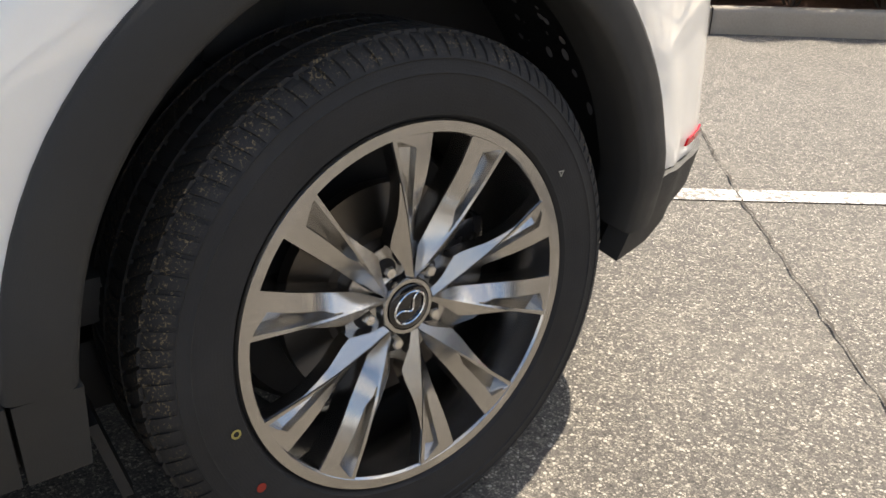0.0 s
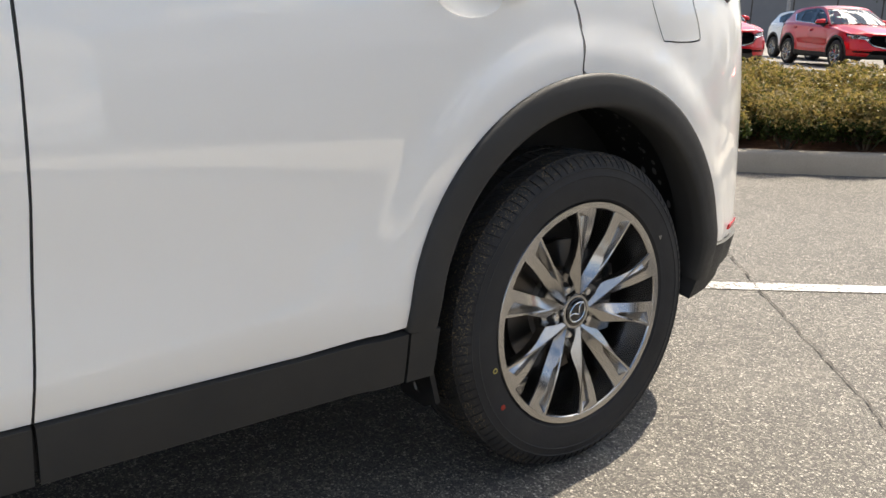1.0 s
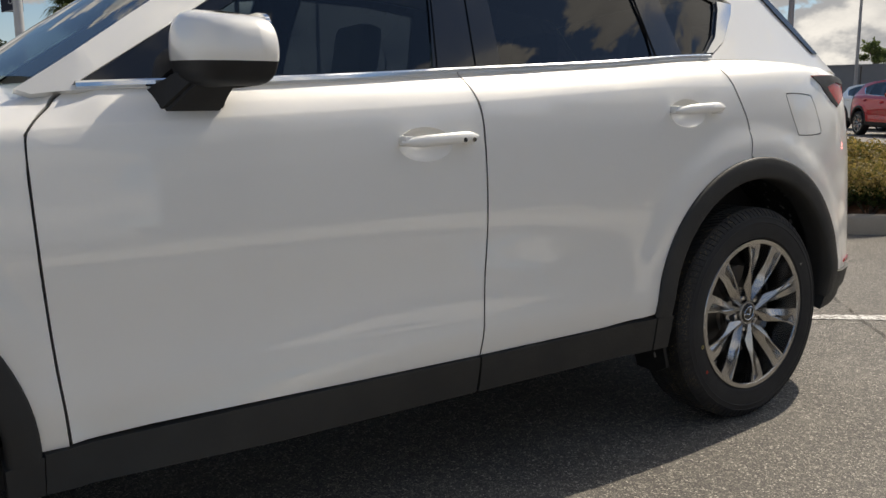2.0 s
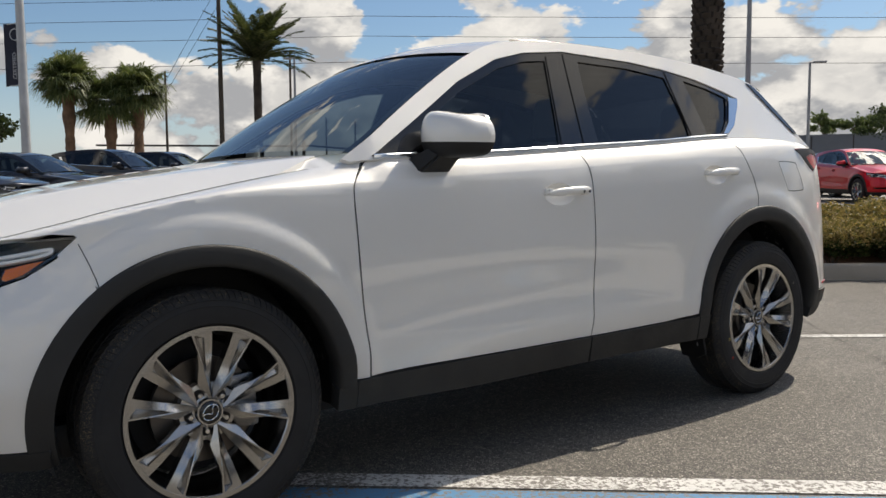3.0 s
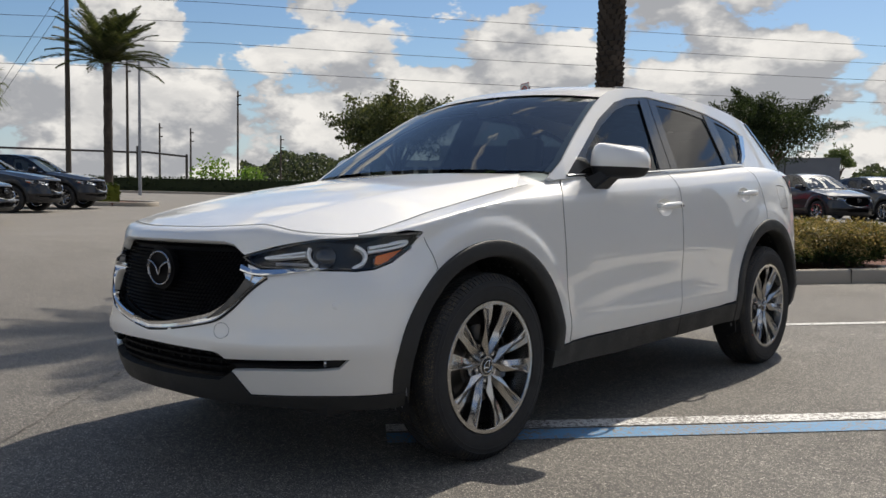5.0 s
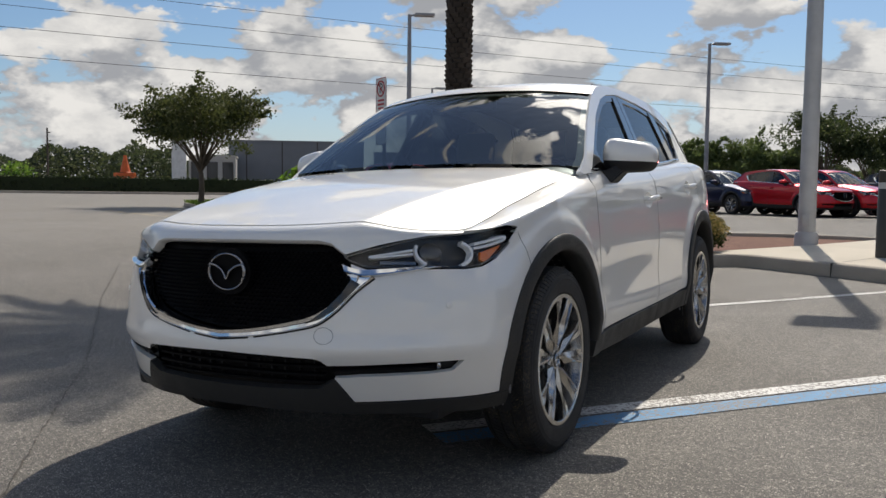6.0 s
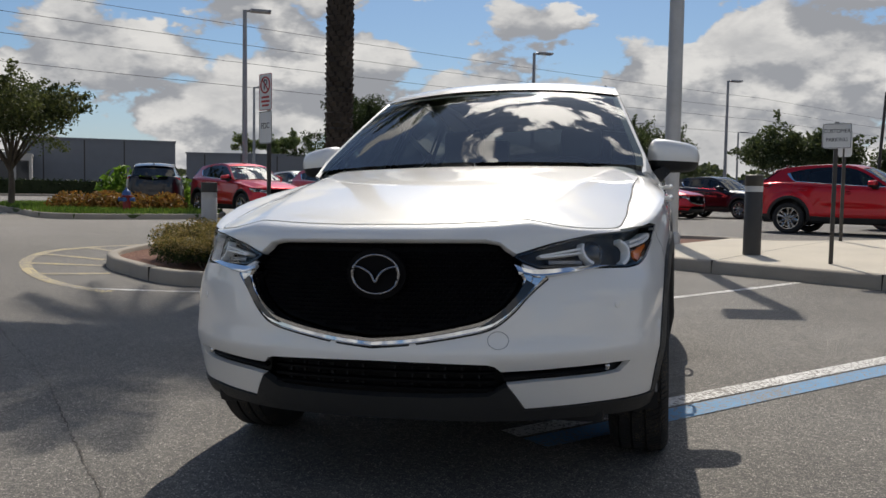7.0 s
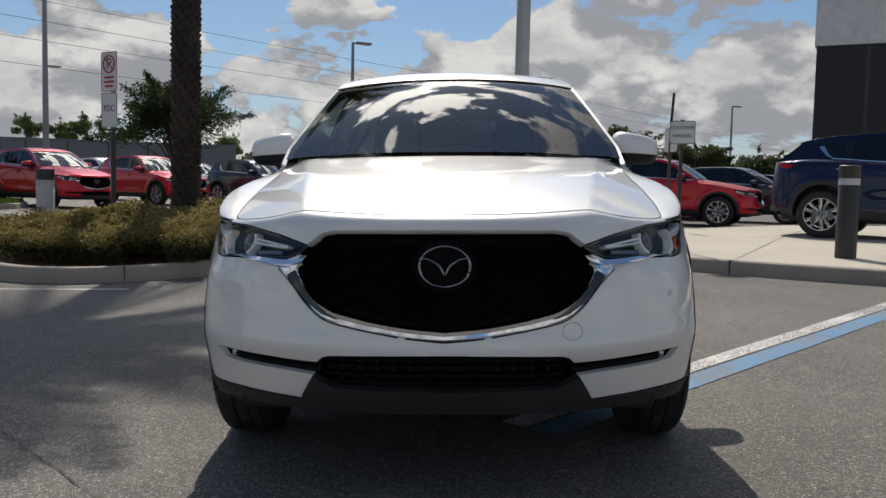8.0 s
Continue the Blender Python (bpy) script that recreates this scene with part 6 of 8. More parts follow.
def build_handle(car, sd_, y0, z0, keyed):
    """A bar handle in body colour over a scooped cup."""
    s0 = s_y(y0)
    handle = empty("door_handle", car)

    def on(y, z, o):
        p = body(s_y(y), q_of(s_y(y), z), o)
        return Vector((p[0] * sd_, p[1], p[2]))
    bm = bmesh.new()
    rows = []
    for k in range(9):
        r = 1 - k / 8 * 0.999
        rows.append([on(y0 - 0.030 + 0.0805 * r * math.cos(t), z0 - 0.006 + 0.0435 * r * math.sin(t), -0.024 * (1 - r * r) ** 0.8) for t in np.linspace(0, 2 * math.pi, 33)])
    loft(bm, rows)
    part("cup", bm, M_PAINT, handle, recalc=True)
    bm = bmesh.new()
    rows = []
    for i in range(15):
        u = i / 14
        y = y0 - 0.112 + 0.228 * u
        z = z0 - 0.004 + 0.012 * u
        h = 0.0145 * min(1, (0.08 + 4 * u)) ** 0.5 * min(1, 0.15 + 6 * (1 - u)) ** 0.5
        o = 0.012 + 0.028 * math.sin(math.pi * min(1, max(0, u)) * 0.94 + 0.1) ** 0.6
        row = []
        for t in np.linspace(0, 2 * math.pi, 13)[:-1]:
            row.append(on(y, z + h * math.sin(t), o + 0.008 * math.cos(t)))
        rows.append(row)
    vs = loft(bm, rows, True)
    bm.faces.new(vs[0][::-1])
    bm.faces.new(vs[-1])
    part("bar", bm, M_PAINT, handle, recalc=True)
    for dy in (-0.10, 0.098):
        bm = bmesh.new()
        p = on(y0 + dy * 0.92, z0 + 0.002, 0.012)
        box(bm, (-0.020, -0.014, -0.012), (0.018, 0.014, 0.012), 0.006, Matrix.Translation(p))
        part("foot", bm, M_PAINT, handle)
    if keyed and sd_ > 0:
        for dy, r in ((0.062, 0.0062), (0.090, 0.0060)):
            p = on(y0 + dy, z0 + 0.003, 0.0)
            bm = bmesh.new()
            lathe(bm, [(0.0, r), (0.0012, r * 0.9), (0.0012, 0.0002)], 14, m=Matrix.Translation((p.x + 0.042 * sd_, p.y, p.z)))
            part("button", bm, M_DARK if dy < 0.08 else M_SATIN, handle, recalc=True)


CAR_POSE = Matrix.Rotation(radians(-1.43), 4, "Y")
hero = build_car("car", CAR_POSE)
tagged(hero, "white pearl crossover with grey plastic cladding parked on asphalt", "car")

# ---- the island with its kerb, walkway and beds ----
def strip_mesh(verts, faces):
    me = bpy.data.meshes.new("mesh")
    me.from_pydata(verts, [], faces)
    return me


def kerb_run(name, line, inward, label, width=0.15, height=0.16, closed=False, mat=None):
    """A kerb along a line; inward is +1 if the raised bed lies to the left of the way."""
    pts = [Vector((p.x, p.y, 0)) for p in rounded([(x, y, 0) for x, y in line], 6, closed)]
    rows = []
    n = len(pts)
    for i, p in enumerate(pts):
        a = pts[i - 1] if closed or i else p
        b = pts[(i + 1) % n] if closed or i + 1 < n else p
        d = (b - a).normalized()
        side = Vector((-d.y, d.x, 0)) * inward
        g = ground_z(p.x, p.y)
        row = []
        for off, h in ((0.0, -0.05), (0.0, 0.0), (0.012, height - 0.03), (0.022, height - 0.008), (0.045, height), (width - 0.015, height), (width, height - 0.012), (width, -0.02)):
            q = p + side * off
            row.append((q.x, q.y, g + h))
        rows.append(row)
    if closed:
        rows.append(rows[0])
    bm = bmesh.new()
    loft(bm, rows)
    return tagged(part(name, bm, mat or M_KERB, recalc=True, sharp=60), label, "kerb", kind="structure")


def slab(name, outline, lift, mat, label, cat, step=0.5, drop=0.1):
    """A flat bed or slab that follows the ground at a set height."""
    bm = bmesh.new()
    sheet(bm, outline, lambda x, y, o: (x, y, ground_z(x, y) + lift + o), (), step, drop)
    return tagged(part(name, bm, mat, sharp=60), label, cat, kind="structure")


FRONT_KERB = [(-6.35, 6.75), (-6.20, 6.15), (-5.80, 5.68), (-5.35, 5.38), (-4.85, 5.06), (-4.40, 4.88), (-3.95, 4.90), (-3.45, 5.14), (-2.80, 5.70), (-1.64, 6.86), (-0.75, 7.60), (-0.25, 8.10),
              (0.10, 8.36), (0.34, 8.36), (0.85, 8.02), (1.40, 7.60), (1.97, 7.10), (3.00, 6.10), (4.21, 4.98), (6.50, 2.85), (9.00, 0.55)]
BACK_KERB = [(12.0, 3.0), (14.0, 10.0), (12.0, 17.0), (6.8, 15.0), (4.4, 12.5), (2.6, 11.5), (1.7, 12.2), (0.0, 12.4), (-2.0, 11.6), (-4.6, 10.3), (-5.9, 8.6), (-6.35, 7.5)]
kerb_run("kerb", FRONT_KERB, 1, "rounded grey concrete kerb with dark joints")
kerb_run("kerb", [FRONT_KERB[-1]] + BACK_KERB + [FRONT_KERB[0]], 1, "rounded grey concrete kerb with dark joints")


def inset(line, d):
    out = []
    for i, (x, y) in enumerate(line):
        a, b = line[max(0, i - 1)], line[min(len(line) - 1, i + 1)]
        t = Vector((b[0] - a[0], b[1] - a[1])).normalized()
        out.append((x - t.y * d, y + t.x * d))
    return out


INNER = inset(FRONT_KERB, 0.13)
BACK_IN = inset(BACK_KERB, 0.13)
slab("planting_bed", INNER + BACK_IN, 0.105, M_MULCH, "reddish bark mulch bed inside the kerb", "mulch bed", 0.45)
WALK = INNER[12:] + BACK_IN[:6] + [(1.9, 11.75), (1.55, 11.1), (0.95, 10.1), (0.35, 9.35), (-0.15, 8.75)]
slab("walkway", WALK, 0.158, M_WALKWAY, "pale tan concrete walkway behind the kerb", "walkway", 0.5)
for (x0, y0), (x1, y1) in (((1.5, 7.75), (3.6, 11.9)), ((3.1, 6.2), (6.2, 12.3)), ((4.9, 4.5), (8.2, 10.5))):
    a, b = Vector((x0, y0)), Vector((x1, y1))
    d = (b - a).normalized()
    n_ = Vector((-d.y, d.x)) * 0.006
    bm = bmesh.new()
    rows = []
    for i in range(14):
        p = a.lerp(b, i / 13)
        rows.append([(p.x - n_.x, p.y - n_.y, ground_z(p.x, p.y) + 0.1605), (p.x + n_.x, p.y + n_.y, ground_z(p.x, p.y) + 0.1605)])
    loft(bm, rows)
    tagged(part("walkway_joint", bm, M_CRACK), "narrow dark joint in the concrete walkway", "joint", kind="structure")
# kerb joints
for i in (4, 7, 9, 11, 15, 17):
    x, y = FRONT_KERB[i]
    a, b = FRONT_KERB[i - 1], FRONT_KERB[i + 1]
    d = Vector((b[0] - a[0], b[1] - a[1])).normalized()
    mm = Matrix(((d.x, -d.y, 0, x), (d.y, d.x, 0, y), (0, 0, 1, ground_z(x, y)), (0, 0, 0, 1)))
    bm = bmesh.new()
    box(bm, (-0.004, -0.003, 0.0), (0.004, 0.14, 0.1615), 0, mm)
    tagged(part("kerb_joint", bm, M_CRACK), "thin dark joint across the kerb", "joint", kind="structure")

# ---- painted lines ----
D = Vector((0.672, 0.740)).normalized()
NR = Vector((D.y, -D.x))
LINE0 = Vector((0.58, 0.49)) + NR * 0.065
band("white_line", LINE0 - D * 0.55, LINE0 + D * 5.6, 0.125, M_WHITE_LINE, "worn white parking bay line on asphalt")
band("blue_line", LINE0 - D * 0.55 + NR * 0.165, LINE0 + D * 5.6 + NR * 0.165, 0.155, M_BLUE_LINE, "faded blue accessible bay line on asphalt")
band("white_line", (-0.55, 3.42), (2.30, 6.72), 0.105, M_WHITE_LINE, "white parking bay line beside the crack")
band("white_line", (-5.2, 4.25), (-3.2, 4.62), 0.09, M_WHITE_LINE, "worn white line along the kerb")
ARC = rounded([(-6.9, 8.6, 0), (-7.45, 7.6, 0), (-7.60, 6.83, 0), (-7.25, 5.95, 0), (-6.69, 5.28, 0), (-6.05, 4.75, 0), (-5.45, 4.40, 0), (-4.7, 4.15, 0)], 5)
bm = bmesh.new()
rows = []
for i, p in enumerate(ARC):
    d = (ARC[min(i + 1, len(ARC) - 1)] - ARC[max(i - 1, 0)]).normalized()
    rows.append([(p.x - d.y * k, p.y + d.x * k, ground_z(p.x - d.y * k, p.y + d.x * k) + 0.004) for k in (-0.07, 0.07)])
loft(bm, rows)
tagged(part("yellow_arc", bm, M_YELLOW_LINE, recalc=True), "curved yellow line of a hatched no-parking area", "road marking", kind="structure")
for a, b in (((-7.45, 7.45), (-6.55, 7.2)), ((-7.5, 6.5), (-6.45, 6.45)), ((-7.0, 5.65), (-6.1, 5.95)), ((-6.25, 4.95), (-5.6, 5.4))):
    band("yellow_bar", a, b, 0.12, M_YELLOW_LINE, "worn yellow hatching bar on asphalt")
band("yellow_bar", (-19.5, 15.2), (-14.6, 13.2), 0.12, M_YELLOW_LINE, "faded yellow line near the grass island")


def crack(name, line, width, label, seed):
    rng = random.Random(seed)
    pts = dense([Vector((x, y)) for x, y in line], 0.045, False)
    rows = []
    for i, p in enumerate(pts):
        d = (pts[min(i + 1, len(pts) - 1)] - pts[max(i - 1, 0)]).normalized()
        j = rng.uniform(-0.007, 0.007)
        w = width * rng.uniform(0.15, 1.0)
        row = []
        for k in (-w, w):
            q = p + Vector((-d.y, d.x)) * (j + k)
            row.append((q.x, q.y, ground_z(q.x, q.y) + 0.0065))
        rows.append(row)
    bm = bmesh.new()
    loft(bm, rows)
    return tagged(part(name, bm, M_CRACK, recalc=True), label, "crack", kind="structure")


crack("crack", [(-1.1, 5.75), (-0.35, 5.01), (0.37, 4.30), (1.14, 3.59), (1.78, 2.86), (2.6, 2.0), (3.6, 1.0)], 0.0042, "dark crack along a joint in the asphalt", 3)
crack("crack", [(-7.0, 4.8), (-4.93, 2.74), (-2.36, 0.44), (-1.47, -0.48), (-0.6, -1.35), (0.6, -2.6)], 0.0042, "dark crack along a joint in the asphalt", 5)


# ---- plants ----
def leaf_mesh(name, centres, size, seed, mat, tilt=1.0, long=1.9, cup=0.25):
    """Many folded leaves, one island each, at the given places (place, outward direction)."""
    rng = np.random.default_rng(seed)
    verts, faces = [], []
    for c, out in centres:
        a = Vector(rng.normal(size=3)).normalized()
        up = (Vector(out) * tilt + a).normalized()
        t = up.cross(Vector(rng.normal(size=3))).normalized()
        b = up.cross(t)
        s = size * rng.uniform(0.6, 1.35)
        k = len(verts)
        c = Vector(c)
        verts += [c - t * s * long * 0.5, c + b * s * 0.5 + up * s * cup, c + t * s * long * 0.5, c - b * s * 0.5 + up * s * cup]
        faces += [(k, k + 1, k + 2), (k, k + 2, k + 3)]
    me = bpy.data.meshes.new(name)
    me.from_pydata([tuple(v) for v in verts], [], faces)
    me.materials.append(mat)
    return me


def shrub_data(seed, leaves):
    """A low bush: leaf clumps over a lumpy mound, pale at the tips."""
    rng = np.random.default_rng(seed)
    tops, lows = [], []
    lumps = [(Vector((rng.uniform(-0.30, 0.30), rng.uniform(-0.30, 0.30), rng.uniform(0.12, 0.37))), rng.uniform(0.17, 0.26)) for _ in range(16)]
    for _ in range(leaves):
        c, r = lumps[rng.integers(len(lumps))]
        d = Vector(rng.normal(size=3)).normalized()
        if d.z < -0.35:
            d.z *= -1
        p = c + d * r * rng.uniform(0.72, 1.06)
        if p.z < 0.03:
            continue
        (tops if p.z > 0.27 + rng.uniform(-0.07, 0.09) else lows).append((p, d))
    return tops, lows


def build_shrub(seed, leaves=7500):
    tops, lows = shrub_data(seed, leaves)
    root = empty("shrub")
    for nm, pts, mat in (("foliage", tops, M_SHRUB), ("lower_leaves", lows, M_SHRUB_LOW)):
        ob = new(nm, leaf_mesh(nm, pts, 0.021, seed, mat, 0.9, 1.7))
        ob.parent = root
    bm = bmesh.new()
    rng = random.Random(seed)
    for _ in range(9):
        a = rng.uniform(0, 6.28)
        tube(bm, rounded([(0.03 * math.cos(a), 0.03 * math.sin(a), -0.02), (0.12 * math.cos(a), 0.12 * math.sin(a), 0.13), (0.24 * math.cos(a + 0.3), 0.24 * math.sin(a + 0.3), 0.32)], 3), 0.008, 5, 0.003)
    part("stem", bm, M_BARK, root)
    tagged(root, "low clipped bush with golden tips in the mulch bed", "shrub", "shrubs in the bed")
    return root


SHRUBS = [build_shrub(11), build_shrub(23), build_shrub(37)]
rng = random.Random(8)
spots = []
bed = [(-5.35, 6.25), (-4.85, 5.75), (-4.35, 5.55), (-3.8, 5.65), (-3.3, 5.95), (-2.85, 6.4), (-2.4, 6.85), (-1.95, 7.3), (-1.5, 7.7), (-1.05, 8.1), (-0.65, 8.5)]
for k in range(4):
    for i, (x, y) in enumerate(bed):
        if k == 0 and i == 0:
            continue
        px, py = x - 0.10 * k + rng.uniform(-0.10, 0.10) - 0.12 * k, y + 0.62 * k + rng.uniform(-0.10, 0.10)
        if py > 9.6 or (abs(px + 4.0) < 0.45 and abs(py - 8.7) < 0.45) or px < -5.15 or (abs(px + 5.16) < 0.4 and abs(py - 6.93) < 0.4):
            continue
        spots.append((px, py, 0.84 if k == 0 else 1.0))
spots += [(x, y, 1.0) for x, y in ((-0.55, 9.15), (-1.2, 9.0), (-0.85, 8.75), (-0.50, 8.95), (-0.75, 9.35), (-1.1, 9.45))]
for i, (x, y, grown) in enumerate(spots):
    s = rng.uniform(1.02, 1.22) * grown
    m = Matrix.Translation((x, y, ground_z(x, y) + 0.10)) @ Matrix.Rotation(rng.uniform(0, 6.28), 4, "Z") @ Matrix.Diagonal((s, s, s * rng.uniform(0.78, 0.95), 1))
    if i < 3:
        SHRUBS[i].matrix_basis = m
    else:
        copy_thing(SHRUBS[i % 3], m).scale = (s, s, s * rng.uniform(0.80, 0.95))


def build_date_palm(x, y, height, r_trunk, n_fronds, frond_len, seed, label, coarse=False):
    """A date palm: a trunk of old leaf bases, a crown of feathered fronds."""
    rg = random.Random(seed)
    root = empty("palm_tree", None, Matrix.Translation((x, y, ground_z(x, y) + 0.08)))
    bm = bmesh.new()
    n = 20 if coarse else 60
    lathe(bm, [(height * i / n, r_trunk * (1.28 if i == 0 else 1.0 + 0.05 * math.sin(i * 2.1) - 0.10 * i / n)) for i in range(n + 1)], 20, axis="Z")
    if not coarse:
        # leaf bases in a spiral
        count = int(height / 0.075)
        for k in range(count):
            for j in range(9):
                t = 2 * math.pi * (j + 0.5 * (k % 2)) / 9 + 0.09 * k
                z = 0.05 + k * 0.075 + rg.uniform(-0.012, 0.012)
                mm = Matrix.Rotation(t, 4, "Z") @ Matrix.Translation((r_trunk * (0.97 - 0.1 * z / height), 0, z)) @ Matrix.Rotation(radians(rg.uniform(14, 34)), 4, "Y")
                box(bm, (-0.02, -0.052, -0.03), (rg.uniform(0.014, 0.032), 0.052, 0.052), 0, mm)
    part("trunk", bm, M_PALM_BARK, root, "dark trunk covered in old leaf bases", smooth=coarse)
    verts, faces = [], []
    bm = bmesh.new()
    for f in range(n_fronds):
        az = f * 2.399963 + rg.uniform(-0.15, 0.15)
        lift = radians((rg.uniform(6, 78) if coarse else rg.uniform(-8, 75)) if f > 4 else rg.uniform(60, 85))
        ln = frond_len * rg.uniform(0.85, 1.1)
        pts = []
        p = Vector((0, 0, height - 0.05))
        el = lift
        for k in range(13):
            pts.append(p.copy())
            p = p + Vector((math.cos(az) * math.cos(el), math.sin(az) * math.cos(el), math.sin(el))) * ln / 12
            el -= radians(rg.uniform(1.6, 5.2) if coarse else rg.uniform(3.0, 6.5))
        tube(bm, pts, 0.022, 5, 0.004)
        for k in range(2, 13):
            d = (pts[k] - pts[k - 1]).normalized()
            side = d.cross(Vector((0, 0, 1))).normalized()
            up = side.cross(d)
            m_ = 5
            for q in range(m_):
                c = pts[k - 1].lerp(pts[k], q / m_)
                u = (k - 1 + q / m_) / 12
                l = 0.42 * frond_len / 2.6 * (math.sin(math.pi * min(1, 0.18 + u * 0.82)) ** 0.6) * rg.uniform(0.85, 1.1)
                for s in (-1, 1):
                    way = (side * s * 0.80 + d * 0.62 + up * rg.uniform(0.05, 0.42)).normalized()
                    w = d * 0.016 * (1.25 if coarse else 1.0)
                    i0 = len(verts)
                    verts += [tuple(c - w), tuple(c + w), tuple(c + way * l * 0.6 + w * 0.8 - Vector((0, 0, 0.02))), tuple(c + way * l - Vector((0, 0, 0.05 + 0.05 * rg.random())))]
                    faces += [(i0, i0 + 1, i0 + 2), (i0, i0 + 2, i0 + 3)]
    part("frond_ribs", bm, M_FROND, root)
    me = bpy.data.meshes.new("leaflets")
    me.from_pydata(verts, [], faces)
    me.materials.append(M_FROND)
    ob = new("crown", me)
    ob.parent = root
    return tagged(root, label, "palm tree")


build_date_palm(-4.0, 8.72, 7.25, 0.185, 64, 2.9, 4, "tall date palm with rough dark trunk in the planting bed")
build_date_palm(-33.6, 15.4, 5.95, 0.20, 58, 2.95, 9, "date palm with feathered crown beyond the car park", True)


def build_fan_palm(x, y, height, seed):
    rg = random.Random(seed)
    root = empty("palm_tree", None, Matrix.Translation((x, y, ground_z(x, y))))
    bm = bmesh.new()
    lathe(bm, [(height * i / 24, 0.21 + 0.05 * rg.random() + 0.07 * (i > 15)) for i in range(25)], 14, axis="Z")
    part("trunk", bm, M_SABAL_BARK, root)
    verts, faces = [], []
    for f in range(110):
        az = f * 2.399963
        el = math.asin(rg.uniform(-0.62, 0.98))
        stalk = Vector((math.cos(az) * math.cos(el), math.sin(az) * math.cos(el), math.sin(el)))
        o = Vector((0, 0, height + 0.25)) + stalk * rg.uniform(0.55, 1.15)
        side = stalk.cross(Vector((0, 0, 1))).normalized()
        up = side.cross(stalk)
        for b in range(17):
            a = radians(-88 + 176 * b / 16)
            way = (stalk * math.cos(a) + side * math.sin(a) + up * 0.15).normalized()
            l = rg.uniform(0.85, 1.2) * (1.0 - 0.25 * abs(a) / 1.4)
            w = way.cross(up).normalized() * 0.040
            i0 = len(verts)
            verts += [tuple(o - w * 0.4), tuple(o + w * 0.4), tuple(o + way * l * 0.6 + w), tuple(o + way * l - Vector((0, 0, 0.45 * rg.random() + 0.15))), tuple(o + way * l * 0.6 - w)]
            faces += [(i0, i0 + 1, i0 + 2, i0 + 4), (i0 + 4, i0 + 2, i0 + 3)]
    me = bpy.data.meshes.new("fans")
    me.from_pydata(verts, [], faces)
    me.materials.append(M_FAN)
    new("crown", me).parent = root
    return tagged(root, "cabbage palm with brown trunk and fan leaves", "palm tree", "cabbage palms")


for x, y, h, sd0 in ((-43.25, 9.39, 5.2, 1), (-42.75, 11.28, 4.2, 2), (-42.36, 12.57, 4.9, 3)):
    build_fan_palm(x, y, h, sd0)


def build_tree(name, x, y, trunk_h, crown_c, crown_r, leaves, leaf, seed, mat, label, base_lift=0.0, clumps=22, group=""):
    """A trunk with forked limbs, and a crown of leaf clumps with gaps between."""
    rg = random.Random(seed)
    nr = np.random.default_rng(seed)
    root = empty(name, None, Matrix.Translation((x, y, ground_z(x, y) + base_lift)))
    bm = bmesh.new()
    tube(bm, rounded([(0, 0, -0.1), (0.03, 0.02, trunk_h * 0.5), (-0.03, 0.04, trunk_h)], 5), 0.035 * crown_c + 0.02, 9, 0.022 * crown_c + 0.01)
    centres = []
    for k in range(clumps):
        d = Vector(nr.normal(size=3)).normalized()
        if d.z < -0.45:
            d.z *= -0.6
        rr = nr.uniform(0.45, 1.0)
        c = Vector((d.x * crown_r * rr, d.y * crown_r * rr, crown_c + d.z * crown_r * 0.72 * rr))
        centres.append((c, crown_r * nr.uniform(0.22, 0.42)))
        if k % 2 == 0 or clumps < 12:
            mid = Vector((c.x * 0.45, c.y * 0.45, trunk_h + (c.z - trunk_h) * 0.55))
            tube(bm, rounded([(0, 0, trunk_h * rg.uniform(0.8, 1.0)), mid + Vector((rg.uniform(-0.1, 0.1), rg.uniform(-0.1, 0.1), -0.08)), c], 4), 0.016 * crown_c, 5, 0.004 * crown_c)
    part("trunk", bm, M_BARK, root)
    pts = []
    for _ in range(leaves):
        c, r = centres[nr.integers(len(centres))]
        d = Vector(nr.normal(size=3)).normalized()
        q = c + Vector((d.x, d.y, d.z * 0.75)) * r * nr.uniform(0.25, 1.15) ** 0.8
        pts.append((q, d))
    # loose sprays at the rim
    for c, r in centres[::2]:
        d = (c - Vector((0, 0, crown_c))).normalized()
        for j in range(int(leaves / 160)):
            pts.append((c + d * r * nr.uniform(0.8, 1.7) + Vector(nr.normal(size=3)) * 0.10 * r, d))
    ob = new("crown", leaf_mesh("crown", pts, leaf, seed, mat, 0.5, 1.8))
    ob.parent = root
    return tagged(root, label, "tree", group)


build_tree("tree", -19.7, 19.6, 1.35, 2.75, 2.2, 17000, 0.066, 5, M_TREE, "small leafy tree with thin trunk on the grass island", 0.12, 46)
build_tree("tree", -18.9, 51.2, 1.8, 4.3, 3.5, 34000, 0.088, 6, M_OAK, "dark young oak between the parked cars", 0.0, 52)
build_tree("tree", -26.5, 3.2, 1.0, 2.2, 1.2, 1800, 0.09, 7, M_OAK, "dark tree at the edge of the car park", 0.0, 18)
for i, (x, y, c, r) in enumerate(((-2.2, 60.0, 4.2, 3.0), (0.6, 61.5, 3.2, 2.4), (7.2, 51.0, 3.3, 2.3), (9.6, 52.0, 3.2, 2.2), (15.3, 55.0, 2.8, 2.0), (17.4, 58.0, 2.4, 1.6), (19.0, 60.0, 1.7, 1.5), (23.5, 66.0, 2.3, 2.1), (25.6, 69.0, 2.2, 1.9))):
    build_tree("tree", x, y, c * 0.35, c, r, 8000, 0.12, 40 + i, M_FAR_LEAF, "dark tree at the far edge of the car park", 0.0, 30, "far trees")
